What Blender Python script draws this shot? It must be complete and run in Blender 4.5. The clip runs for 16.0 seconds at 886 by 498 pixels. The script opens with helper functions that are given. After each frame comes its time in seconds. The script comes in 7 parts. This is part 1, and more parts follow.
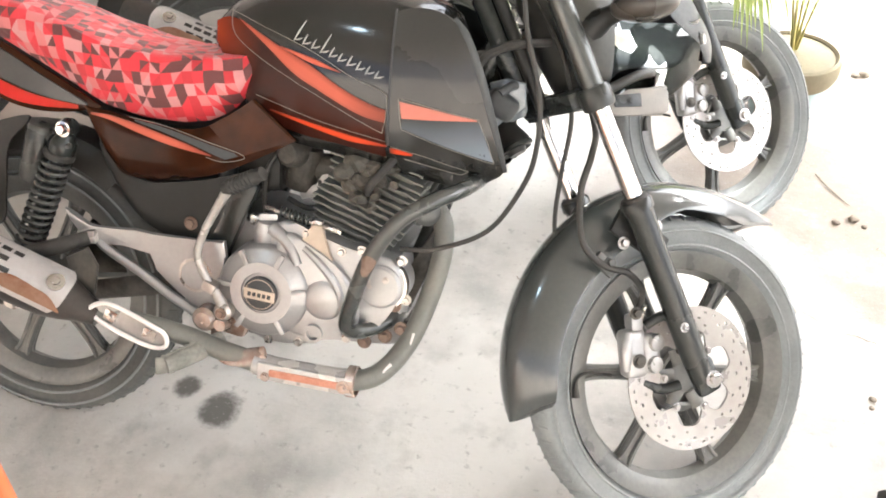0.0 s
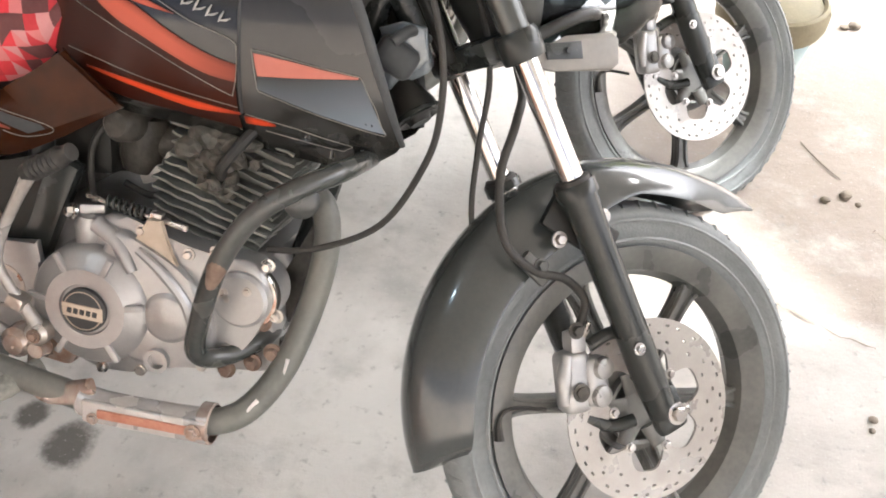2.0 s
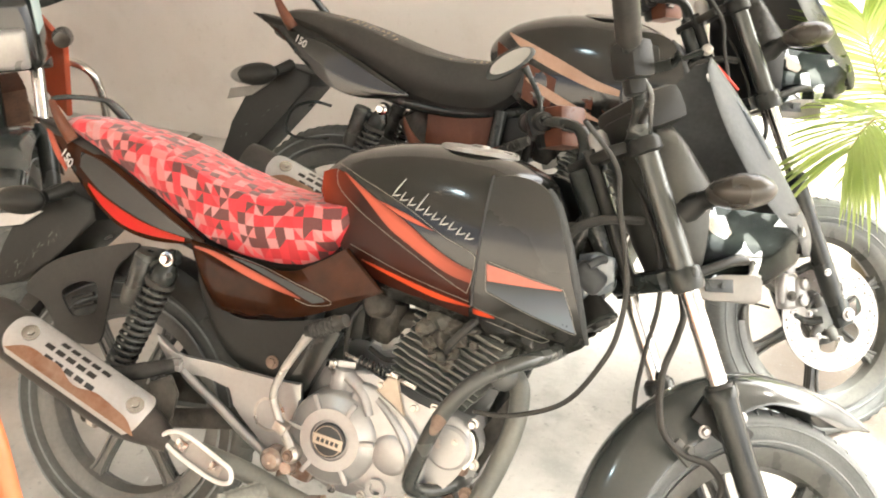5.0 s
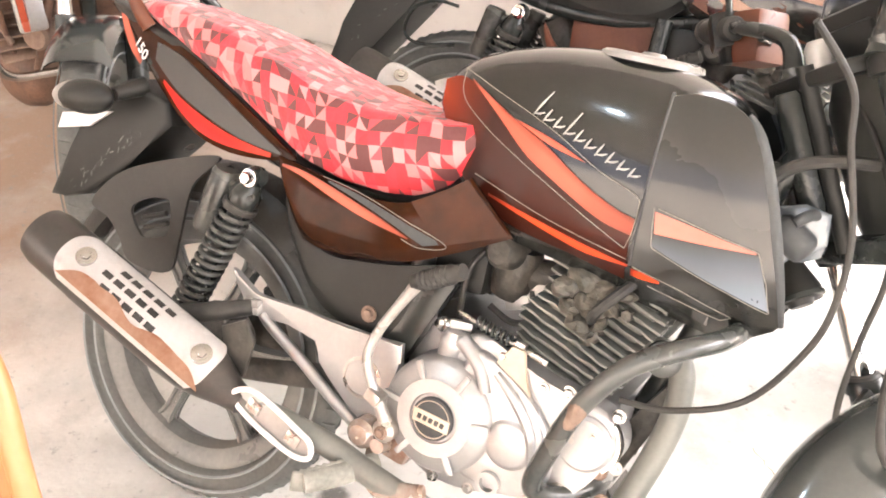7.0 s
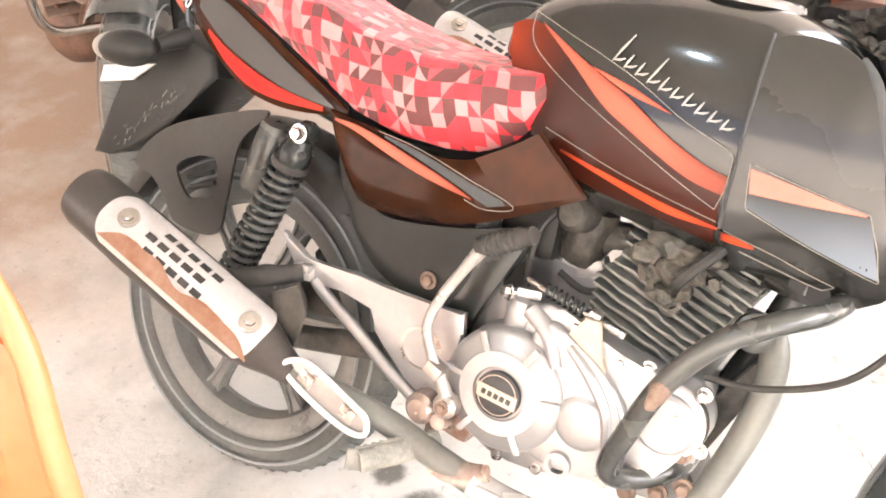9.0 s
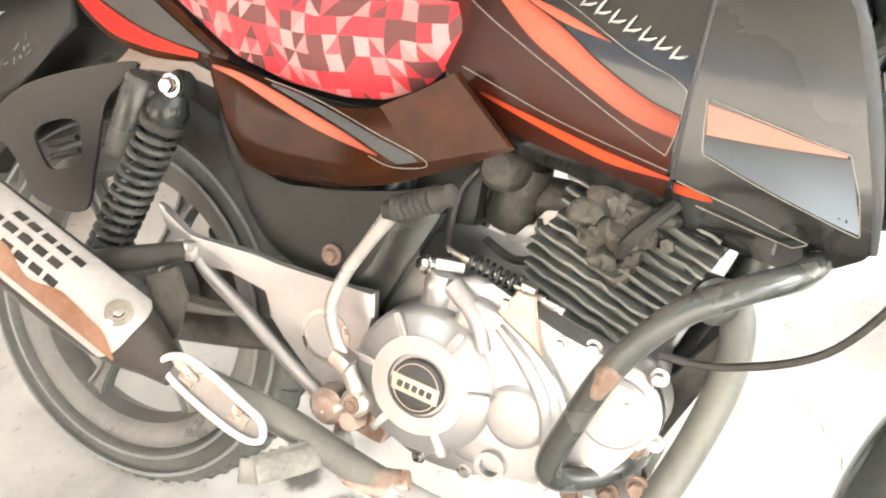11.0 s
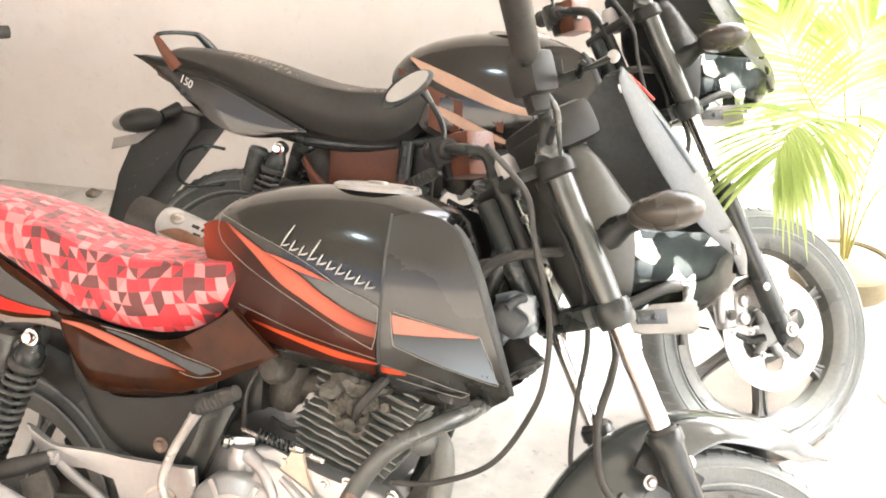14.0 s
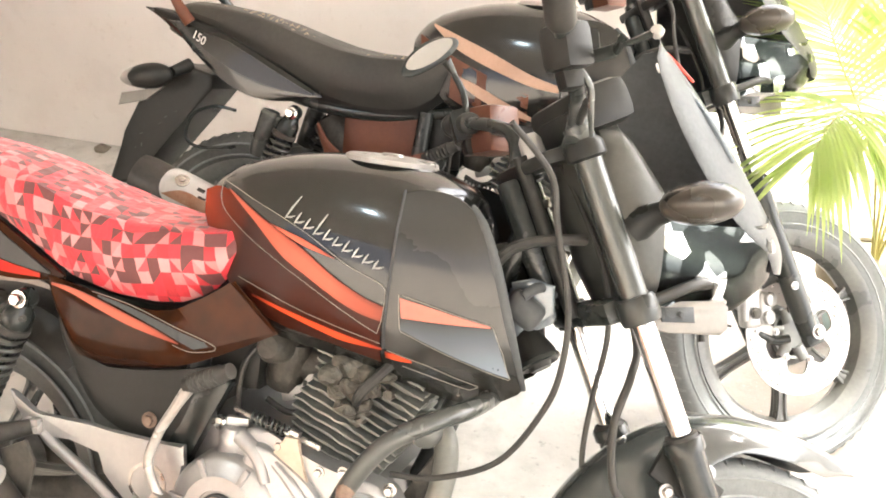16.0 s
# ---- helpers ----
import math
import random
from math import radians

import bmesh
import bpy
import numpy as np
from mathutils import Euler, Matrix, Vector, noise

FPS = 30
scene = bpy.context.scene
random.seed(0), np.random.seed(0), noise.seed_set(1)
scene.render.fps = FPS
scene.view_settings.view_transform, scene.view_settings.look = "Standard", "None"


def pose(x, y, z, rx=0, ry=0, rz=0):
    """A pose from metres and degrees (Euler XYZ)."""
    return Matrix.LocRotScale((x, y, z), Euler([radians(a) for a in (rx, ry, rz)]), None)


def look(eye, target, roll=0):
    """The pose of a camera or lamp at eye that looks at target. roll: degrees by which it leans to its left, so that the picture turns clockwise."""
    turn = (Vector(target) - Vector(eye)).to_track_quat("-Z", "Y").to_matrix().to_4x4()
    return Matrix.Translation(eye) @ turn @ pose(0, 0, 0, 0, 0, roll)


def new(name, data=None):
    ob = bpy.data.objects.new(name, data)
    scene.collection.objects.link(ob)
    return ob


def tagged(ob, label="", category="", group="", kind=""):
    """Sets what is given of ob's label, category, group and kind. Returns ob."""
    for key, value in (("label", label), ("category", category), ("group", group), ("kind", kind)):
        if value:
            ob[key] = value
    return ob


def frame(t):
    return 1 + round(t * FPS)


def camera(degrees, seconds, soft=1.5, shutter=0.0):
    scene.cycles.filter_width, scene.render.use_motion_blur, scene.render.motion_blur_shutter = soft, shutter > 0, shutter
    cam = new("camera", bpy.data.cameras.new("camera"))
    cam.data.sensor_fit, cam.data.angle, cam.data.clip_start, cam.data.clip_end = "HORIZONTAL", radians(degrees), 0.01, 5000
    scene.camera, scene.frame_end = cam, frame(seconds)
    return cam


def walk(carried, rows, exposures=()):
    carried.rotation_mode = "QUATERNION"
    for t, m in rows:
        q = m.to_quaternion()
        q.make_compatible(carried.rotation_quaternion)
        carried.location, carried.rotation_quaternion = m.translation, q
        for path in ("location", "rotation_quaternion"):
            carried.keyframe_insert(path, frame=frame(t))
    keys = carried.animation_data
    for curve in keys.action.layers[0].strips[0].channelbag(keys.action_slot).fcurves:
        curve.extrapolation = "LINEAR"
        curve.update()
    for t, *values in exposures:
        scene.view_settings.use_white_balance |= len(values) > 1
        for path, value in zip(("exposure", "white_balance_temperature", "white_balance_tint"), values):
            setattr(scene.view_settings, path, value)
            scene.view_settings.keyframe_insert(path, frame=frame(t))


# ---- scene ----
# camera: seconds, place, yaw, pitch, roll
cam = camera(50.14, 16.0, 1.8, 0.2)
PATH = [
    (0, 1.1848, -1.1833, 1.6401, 13.36, -40.41, -1.36),
    (0.5, 1.2084, -1.1632, 1.6223, 11.63, -40.58, 0.07),
    (1, 1.2288, -1.1496, 1.6066, 9.05, -39.35, 1.46),
    (1.5, 1.2422, -0.9720, 1.4985, 10.45, -41.38, 0.01),
    (2, 1.2368, -0.8179, 1.4037, 11.51, -42.49, -0.71),
    (2.5, 1.2365, -0.7449, 1.3731, 12.34, -38.27, -1.25),
    (3, 1.2324, -0.7423, 1.4172, 13.34, -30.95, -1.24),
    (3.5, 1.2384, -0.9943, 1.5842, 11.55, -29.87, -0.09),
    (4, 1.2852, -1.1670, 1.6883, 12.89, -29.18, -0.55),
    (4.5, 1.2679, -1.1737, 1.6688, 16.74, -29.32, -1.03),
    (5, 1.2253, -1.1758, 1.6309, 20.93, -30.26, 0.32),
    (5.2, 1.2108, -1.1946, 1.6292, 22.01, -30.67, 0.85),
    (7.3, 1.0379, -0.8366, 1.4214, 30.69, -34.49, -1.52),
    (7.5, 1.0315, -0.8214, 1.4169, 31.75, -33.42, -2.07),
    (8, 1.0150, -0.8100, 1.4080, 32.54, -33.26, -2.18),
    (8.5, 0.9898, -0.8100, 1.4037, 32.77, -35.27, -2.08),
    (8.7, 0.9906, -0.8135, 1.3965, 32.77, -36.38, -2.26),
    (10.8, 0.9286, -0.6673, 1.2344, 29.31, -38.27, -1.57),
    (11, 0.9328, -0.6602, 1.2391, 27.56, -38.33, -1.20),
    (11.5, 0.9563, -0.6476, 1.2489, 22.80, -36.69, -0.12),
    (12, 0.9924, -0.6313, 1.2577, 20.05, -36.16, 0.33),
    (12.5, 1.0598, -0.6517, 1.3575, 16.80, -34.07, -0.35),
    (13, 1.1868, -0.8574, 1.4836, 17.02, -29.41, -1.83),
    (13.5, 1.2107, -0.9394, 1.5335, 16.97, -28.20, -1.94),
    (14, 1.2290, -0.9866, 1.5579, 16.82, -28.47, -2.31),
    (14.5, 1.2295, -0.9826, 1.5567, 16.32, -28.80, -2.18),
    (15, 1.2320, -0.9697, 1.5514, 16.85, -28.96, -2.44),
    (15.5, 1.2452, -0.9669, 1.5488, 18.06, -29.25, -1.75),
    (16, 1.1979, -0.8995, 1.5218, 17.67, -30.11, 0.41),
]


def sight(x, y, z, yaw, pitch, roll):
    return Matrix.Translation((x, y, z)) @ pose(0, 0, 0, 0, 0, yaw) @ pose(0, 0, 0, 90 + pitch) @ pose(0, 0, 0, 0, 0, roll)


EXPOSURES = [(0.0, 3.14, 5770, 2), (0.5, 2.77, 5780, 4), (2.0, 2.68, 5780, 4), (3.0, 2.89, 6190, 4), (4.0, 3.0, 6170, 4), (4.5, 3.15, 6210, 1), (5.0, 3.29, 6310, -1), (7.5, 4.09, 6060, 8), (8.5, 4.12, 6060, 8), (11.0, 4.04, 5890, -1), (12.0, 4.29, 5990, 3), (12.5, 4.39, 5990, 3), (13.0, 4.31, 6040, 2), (14.0, 3.71, 6040, 2), (14.5, 3.41, 6090, 2), (15.0, 3.39, 6090, 2), (16.0, 3.73, 6140, 2)]
walk(cam, [(r[0], sight(*r[1:])) for r in PATH], EXPOSURES)

# ---- light ----
world = bpy.data.worlds.new("sky")
scene.world = world
world.use_nodes = True
wn = world.node_tree.nodes
sky = wn.new("ShaderNodeTexSky")
sky.sky_type = 'NISHITA'
sky.sun_disc = False
SUN_EL, SUN_AZ = 55.0, 60.0   # elevation; azimuth from +y towards +x
sky.sun_elevation, sky.sun_rotation = radians(SUN_EL), radians(SUN_AZ)
sky.air_density, sky.dust_density, sky.ozone_density = 0.15, 9.0, 0.0
wn["Background"].inputs["Strength"].default_value = 0.15
world.node_tree.links.new(sky.outputs[0], wn["Background"].inputs[0])
sun = new("sun", bpy.data.lights.new("sun", 'SUN'))
sun.data.energy, sun.data.angle, sun.data.color = 1.5, radians(1.5), (1.0, 0.95, 0.88)
sun_way = Vector((math.sin(radians(SUN_AZ)) * math.cos(radians(SUN_EL)), math.cos(radians(SUN_AZ)) * math.cos(radians(SUN_EL)), math.sin(radians(SUN_EL))))
sun.matrix_world = look(sun_way * 10, (0, 0, 0))


# ---- materials ----
def material(name, colour, rough=0.5, metal=0.0, second=None, scale=8.0, amount=0.5, fine=120.0, bump=0.0, bump_scale=150.0,
             coat=0.0, rough_var=0.15, dust=None, dust_amount=0.0, sheen=0.0, spec=0.5):
    """Base colour broken by two scales of noise, uneven gloss, fine relief, and dust that lies on upward faces."""
    m = bpy.data.materials.new(name)
    m.use_nodes = True
    nt = m.node_tree
    n, l = nt.nodes, nt.links
    b = n["Principled BSDF"]
    co = n.new("ShaderNodeTexCoord")
    big = n.new("ShaderNodeTexNoise")
    big.inputs["Scale"].default_value, big.inputs["Detail"].default_value = scale, 6
    small = n.new("ShaderNodeTexNoise")
    small.inputs["Scale"].default_value, small.inputs["Detail"].default_value = fine, 3
    for t in (big, small):
        l.new(co.outputs["Object"], t.inputs["Vector"])
    add = n.new("ShaderNodeMath")
    add.operation = 'MULTIPLY_ADD'
    l.new(small.outputs["Fac"], add.inputs[0])
    add.inputs[1].default_value = 0.35
    l.new(big.outputs["Fac"], add.inputs[2])
    ramp = n.new("ShaderNodeMapRange")
    ramp.inputs[1].default_value, ramp.inputs[2].default_value = 0.45, 0.9
    l.new(add.outputs[0], ramp.inputs[0])
    mix = n.new("ShaderNodeMix")
    mix.data_type = 'RGBA'
    second = second or [min(1, c * (1 + amount)) for c in colour]
    mix.inputs[6].default_value, mix.inputs[7].default_value = (*colour, 1), (*second, 1)
    l.new(ramp.outputs[0], mix.inputs[0])
    out = mix.outputs[2]
    if dust_amount:
        geo = n.new("ShaderNodeNewGeometry")
        sep = n.new("ShaderNodeSeparateXYZ")
        l.new(geo.outputs["Normal"], sep.inputs[0])
        up = n.new("ShaderNodeMapRange")
        up.inputs[1].default_value, up.inputs[2].default_value = -0.2, 1.0
        up.inputs[3].default_value, up.inputs[4].default_value = 0.35 * dust_amount, dust_amount
        l.new(sep.outputs[2], up.inputs[0])
        mul = n.new("ShaderNodeMath")
        mul.operation = 'MULTIPLY'
        l.new(up.outputs[0], mul.inputs[0])
        l.new(add.outputs[0], mul.inputs[1])
        dm = n.new("ShaderNodeMix")
        dm.data_type = 'RGBA'
        l.new(mul.outputs[0], dm.inputs[0])
        l.new(out, dm.inputs[6])
        dm.inputs[7].default_value = (*(dust or (0.32, 0.28, 0.23)), 1)
        out = dm.outputs[2]
    l.new(out, b.inputs["Base Color"])
    b.inputs["Metallic"].default_value = metal
    rr = n.new("ShaderNodeMapRange")
    rr.inputs[1].default_value, rr.inputs[2].default_value = 0.3, 0.8
    rr.inputs[3].default_value, rr.inputs[4].default_value = max(0.02, rough - rough_var), min(1, rough + rough_var)
    l.new(big.outputs["Fac"], rr.inputs[0])
    l.new(rr.outputs[0], b.inputs["Roughness"])
    b.inputs["Coat Weight"].default_value = coat
    b.inputs["Coat Roughness"].default_value = 0.08
    b.inputs["Sheen Weight"].default_value = sheen
    b.inputs["Specular IOR Level"].default_value = spec
    if bump:
        bt = n.new("ShaderNodeTexNoise")
        bt.inputs["Scale"].default_value, bt.inputs["Detail"].default_value = bump_scale, 4
        l.new(co.outputs["Object"], bt.inputs["Vector"])
        bn = n.new("ShaderNodeBump")
        bn.inputs["Strength"].default_value, bn.inputs["Distance"].default_value = bump, 0.004
        l.new(bt.outputs["Fac"], bn.inputs["Height"])
        l.new(bn.outputs[0], b.inputs["Normal"])
    return m


DUST = (0.34, 0.30, 0.25)
PAINT = material("black_paint", (0.0105, 0.0109, 0.0093), 0.2, second=(0.0140, 0.0143, 0.0120), scale=2, coat=0.7, dust=DUST, dust_amount=0.030, rough_var=0.03, spec=0.3)
# brown patches in this colour stand in for warm reflections on the covers
MAROON = material("maroon_black_paint", (0.013, 0.0055, 0.0028), 0.14, second=(0.050, 0.0145, 0.0048), scale=5, fine=20, coat=0.06, dust_amount=0.0, rough_var=0.04, spec=0.10)
GREY_PANEL = material("grey_panel_paint", (0.0185, 0.0185, 0.0165), 0.3, second=(0.024, 0.0238, 0.0212), scale=3, coat=0.5, dust=DUST, dust_amount=0.025, spec=0.3)
SILVER_PANEL = material("silver_grey_paint", (0.046, 0.050, 0.052), 0.42, second=(0.075, 0.079, 0.081), scale=4, dust=DUST, dust_amount=0.03, spec=0.15)
ORANGE = material("orange_decal", (0.40, 0.104, 0.068), 0.4, second=(0.45, 0.135, 0.095), scale=6)
RED = material("red_decal", (0.62, 0.025, 0.012), 0.4, second=(0.5, 0.04, 0.015), scale=6)
CREAM = material("cream_decal", (0.52, 0.36, 0.27), 0.45, second=(0.42, 0.26, 0.18), scale=7, dust=DUST, dust_amount=0.06)
LINE = material("silver_pinstripe", (0.20, 0.185, 0.155), 0.4)
SCRIPT = material("silver_script", (0.235, 0.232, 0.218), 0.35, metal=0.3)
PLASTIC = material("black_plastic", (0.0115, 0.0122, 0.0112), 0.40, second=(0.018, 0.0185, 0.0168), scale=6, bump=0.15, bump_scale=700, dust=DUST, dust_amount=0.035, spec=0.25)
SATIN = material("satin_black_metal", (0.0125, 0.0155, 0.0145), 0.28, second=(0.023, 0.027, 0.025), scale=9, dust=DUST, dust_amount=0.05, spec=0.4)
GUARD = material("mudguard_black", (0.028, 0.034, 0.034), 0.24, second=(0.038, 0.044, 0.043), scale=3, coat=0.8, dust=DUST, dust_amount=0.05, rough_var=0.03)
GREASE = material("greasy_black", (0.014, 0.0145, 0.0125), 0.5, second=(0.07, 0.064, 0.054), scale=22, bump=0.5, bump_scale=90, dust=DUST, dust_amount=0.14, spec=0.3)
FINS = material("sooty_cast_iron", (0.058, 0.066, 0.058), 0.5, second=(0.180, 0.184, 0.163), scale=16, bump=0.6, bump_scale=120, dust=(0.42, 0.40, 0.35), dust_amount=0.28, spec=0.35)
CAKED = material("caked_oily_grime", (0.022, 0.023, 0.018), 0.45, second=(0.085, 0.076, 0.060), scale=26, bump=0.8, bump_scale=110, dust=DUST, dust_amount=0.12, spec=0.4)
CASE = material("cast_aluminium_paint", (0.335, 0.333, 0.330), 0.38, metal=0.65, second=(0.42, 0.418, 0.412), scale=9, bump=0.10, bump_scale=300, dust=(0.40, 0.38, 0.35), dust_amount=0.09, rough_var=0.10)
ALLOY = material("silver_alloy", (0.29, 0.284, 0.272), 0.36, metal=0.45, second=(0.40, 0.39, 0.37), scale=12, dust=DUST, dust_amount=0.12)
STEEL = material("dull_steel", (0.55, 0.53, 0.5), 0.34, metal=0.9, second=(0.4, 0.36, 0.32), scale=25)
CHROME = material("chrome", (0.60, 0.595, 0.58), 0.11, metal=1.0, second=(0.52, 0.49, 0.455), scale=30, rough_var=0.07)
DISC = material("brake_disc_steel", (0.44, 0.42, 0.39), 0.36, metal=0.35, second=(0.36, 0.33, 0.30), scale=30, fine=300)
TYRE = material("dusty_tyre_rubber", (0.150, 0.163, 0.168), 0.62, second=(0.235, 0.250, 0.252), scale=7, bump=0.25, bump_scale=260, dust=(0.40, 0.39, 0.37), dust_amount=0.20, spec=0.3)
DARK_TYRE = material("dark_tyre_rubber", (0.055, 0.062, 0.060), 0.66, second=(0.115, 0.12, 0.115), scale=9, bump=0.25, bump_scale=260, dust=DUST, dust_amount=0.15, spec=0.3)
DARK_CHROME = material("dark_polished_tube", (0.050, 0.054, 0.050), 0.26, metal=0.4, second=(0.070, 0.074, 0.068), scale=14, rough_var=0.06, coat=0.4)
DUSTY_BLACK = material("dusty_black_metal", (0.016, 0.0195, 0.0185), 0.34, second=(0.05, 0.054, 0.050), scale=16, dust=DUST, dust_amount=0.16, spec=0.4)
LUG = material("blue_grey_enamel", (0.11, 0.132, 0.150), 0.18, metal=0.2, second=(0.20, 0.225, 0.245), scale=10, coat=0.8)
REFLECT = bpy.data.materials.new("painted_reflection_facets")      # dark and bright reflections painted in as crisp random facets
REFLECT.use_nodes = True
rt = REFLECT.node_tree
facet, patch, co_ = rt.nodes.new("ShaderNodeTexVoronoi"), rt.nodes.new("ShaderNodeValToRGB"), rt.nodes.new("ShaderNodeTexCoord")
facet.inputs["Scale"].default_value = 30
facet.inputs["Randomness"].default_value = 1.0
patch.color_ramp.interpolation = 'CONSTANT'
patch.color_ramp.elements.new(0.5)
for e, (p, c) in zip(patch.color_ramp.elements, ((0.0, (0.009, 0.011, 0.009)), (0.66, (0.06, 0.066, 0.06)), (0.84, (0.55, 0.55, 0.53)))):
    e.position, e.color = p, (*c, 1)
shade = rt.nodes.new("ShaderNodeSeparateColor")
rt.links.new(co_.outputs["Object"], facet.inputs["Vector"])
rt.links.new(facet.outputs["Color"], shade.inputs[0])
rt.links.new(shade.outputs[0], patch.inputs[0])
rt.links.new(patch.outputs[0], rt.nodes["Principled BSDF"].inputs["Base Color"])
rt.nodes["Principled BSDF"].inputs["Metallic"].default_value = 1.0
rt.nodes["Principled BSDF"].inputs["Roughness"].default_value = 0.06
VISOR = material("silver_lacquer", (0.050, 0.055, 0.056), 0.42, second=(0.105, 0.111, 0.112), scale=9, spec=0.15, dust=DUST, dust_amount=0.02)
COWL = material("dusty_grey_plastic", (0.040, 0.042, 0.037), 0.42, second=(0.062, 0.063, 0.056), scale=7, bump=0.15, bump_scale=500, dust=DUST, dust_amount=0.08, spec=0.3)
STREAK = material("blue_grey_sheen", (0.030, 0.042, 0.052), 0.35, second=(0.045, 0.058, 0.068), scale=9)
RUST_BAND = material("bright_rust", (0.38, 0.17, 0.085), 0.6, second=(0.56, 0.36, 0.25), scale=26, bump=0.4, bump_scale=200)
BRACKET = material("bracket_paint", (0.15, 0.14, 0.125), 0.45, second=(0.2, 0.185, 0.165), scale=18, dust=DUST, dust_amount=0.1)
PLATED = material("worn_plating", (0.33, 0.328, 0.322), 0.34, metal=0.3, second=(0.29, 0.265, 0.24), scale=16)
GUARD_CHROME = material("pitted_guard_chrome", (0.50, 0.497, 0.488), 0.28, metal=0.3, second=(0.42, 0.395, 0.37), scale=18, amount=0.3, rough_var=0.1)
STRIP = material("red_rust_strip", (0.36, 0.125, 0.075), 0.5, second=(0.48, 0.24, 0.165), scale=30)
LEVER = material("dull_plated_steel", (0.38, 0.365, 0.345), 0.34, metal=0.35, second=(0.28, 0.26, 0.235), scale=22)
BAND = material("tan_enamel", (0.50, 0.42, 0.33), 0.45, second=(0.42, 0.34, 0.26), scale=40)
TUBE_GREY = material("dusty_grey_tube", (0.020, 0.0245, 0.0235), 0.28, second=(0.046, 0.050, 0.047), scale=14, dust=DUST, dust_amount=0.09, coat=0.2)
PIPE = material("dull_grey_pipe", (0.085, 0.092, 0.082), 0.4, second=(0.15, 0.155, 0.138), scale=10, dust=DUST, dust_amount=0.2)
RIM = material("dark_grey_alloy", (0.060, 0.066, 0.063), 0.38, second=(0.125, 0.128, 0.120), scale=10, dust=(0.4, 0.36, 0.31), dust_amount=0.22)
RUBBER = material("black_rubber", (0.013, 0.0135, 0.0128), 0.55, second=(0.034, 0.033, 0.030), scale=20, dust=DUST, dust_amount=0.09, spec=0.3)
RUST = material("rusty_chrome", (0.52, 0.49, 0.45), 0.28, metal=0.55, second=(0.27, 0.145, 0.09), scale=11, rough_var=0.15)
RUSTY = material("rust", (0.13, 0.082, 0.058), 0.75, second=(0.23, 0.165, 0.125), scale=30, bump=0.4, bump_scale=260)
SHIELD = material("heat_shield_chrome", (0.84, 0.82, 0.80), 0.28, second=(0.70, 0.66, 0.63), scale=14)
MUFFLER = material("muffler_black", (0.018, 0.0165, 0.015), 0.4, second=(0.045, 0.038, 0.032), scale=10, dust=DUST, dust_amount=0.08)
BROWN = material("brown_dusty_plastic", (0.085, 0.024, 0.010), 0.4, second=(0.13, 0.042, 0.019), scale=9, dust=DUST, dust_amount=0.02, spec=0.3)
MATTE = material("worn_black_vinyl", (0.0125, 0.0122, 0.0105), 0.5, second=(0.022, 0.0215, 0.0185), scale=7, bump=0.2, bump_scale=500, dust=(0.42, 0.38, 0.33), dust_amount=0.08, spec=0.35)
AMBER = material("smoked_lens", (0.035, 0.030, 0.024), 0.3, second=(0.05, 0.043, 0.034), coat=0.2)
WHITE = material("white_plastic", (0.66, 0.64, 0.62), 0.45, second=(0.55, 0.52, 0.5), scale=10)
INK = material("dark_ink", (0.03, 0.03, 0.03), 0.6)
OLD_BLOCK = material("rust_stained_iron", (0.060, 0.030, 0.018), 0.6, second=(0.16, 0.085, 0.052), scale=18, bump=0.5, bump_scale=120, dust=DUST, dust_amount=0.1)
PEG = material("crusted_rubber", (0.13, 0.132, 0.112), 0.7, second=(0.25, 0.245, 0.215), scale=30, bump=0.7, bump_scale=140)
BODY_RED = material("red_orange_paint", (0.42, 0.075, 0.03), 0.3, second=(0.34, 0.055, 0.025), scale=5, coat=0.4, dust=DUST, dust_amount=0.15)
SHELL = material("orange_plastic", (0.50, 0.140, 0.050), 0.4, second=(0.58, 0.19, 0.08), scale=3, fine=60)
LENS = bpy.data.materials.new("headlamp_glass")
LENS.use_nodes = True
lg = LENS.node_tree
clear, gloss, pane = lg.nodes.new("ShaderNodeBsdfTransparent"), lg.nodes.new("ShaderNodeBsdfGlossy"), lg.nodes.new("ShaderNodeMixShader")
gloss.inputs["Roughness"].default_value = 0.04
pane.inputs[0].default_value = 0.008
lg.links.new(clear.outputs[0], pane.inputs[1])
lg.links.new(gloss.outputs[0], pane.inputs[2])
lg.links.new(pane.outputs[0], lg.nodes["Material Output"].inputs[0])
MIRROR = material("mirror_glass", (0.40, 0.40, 0.40), 0.05, metal=1.0, amount=0.02, rough_var=0.01)


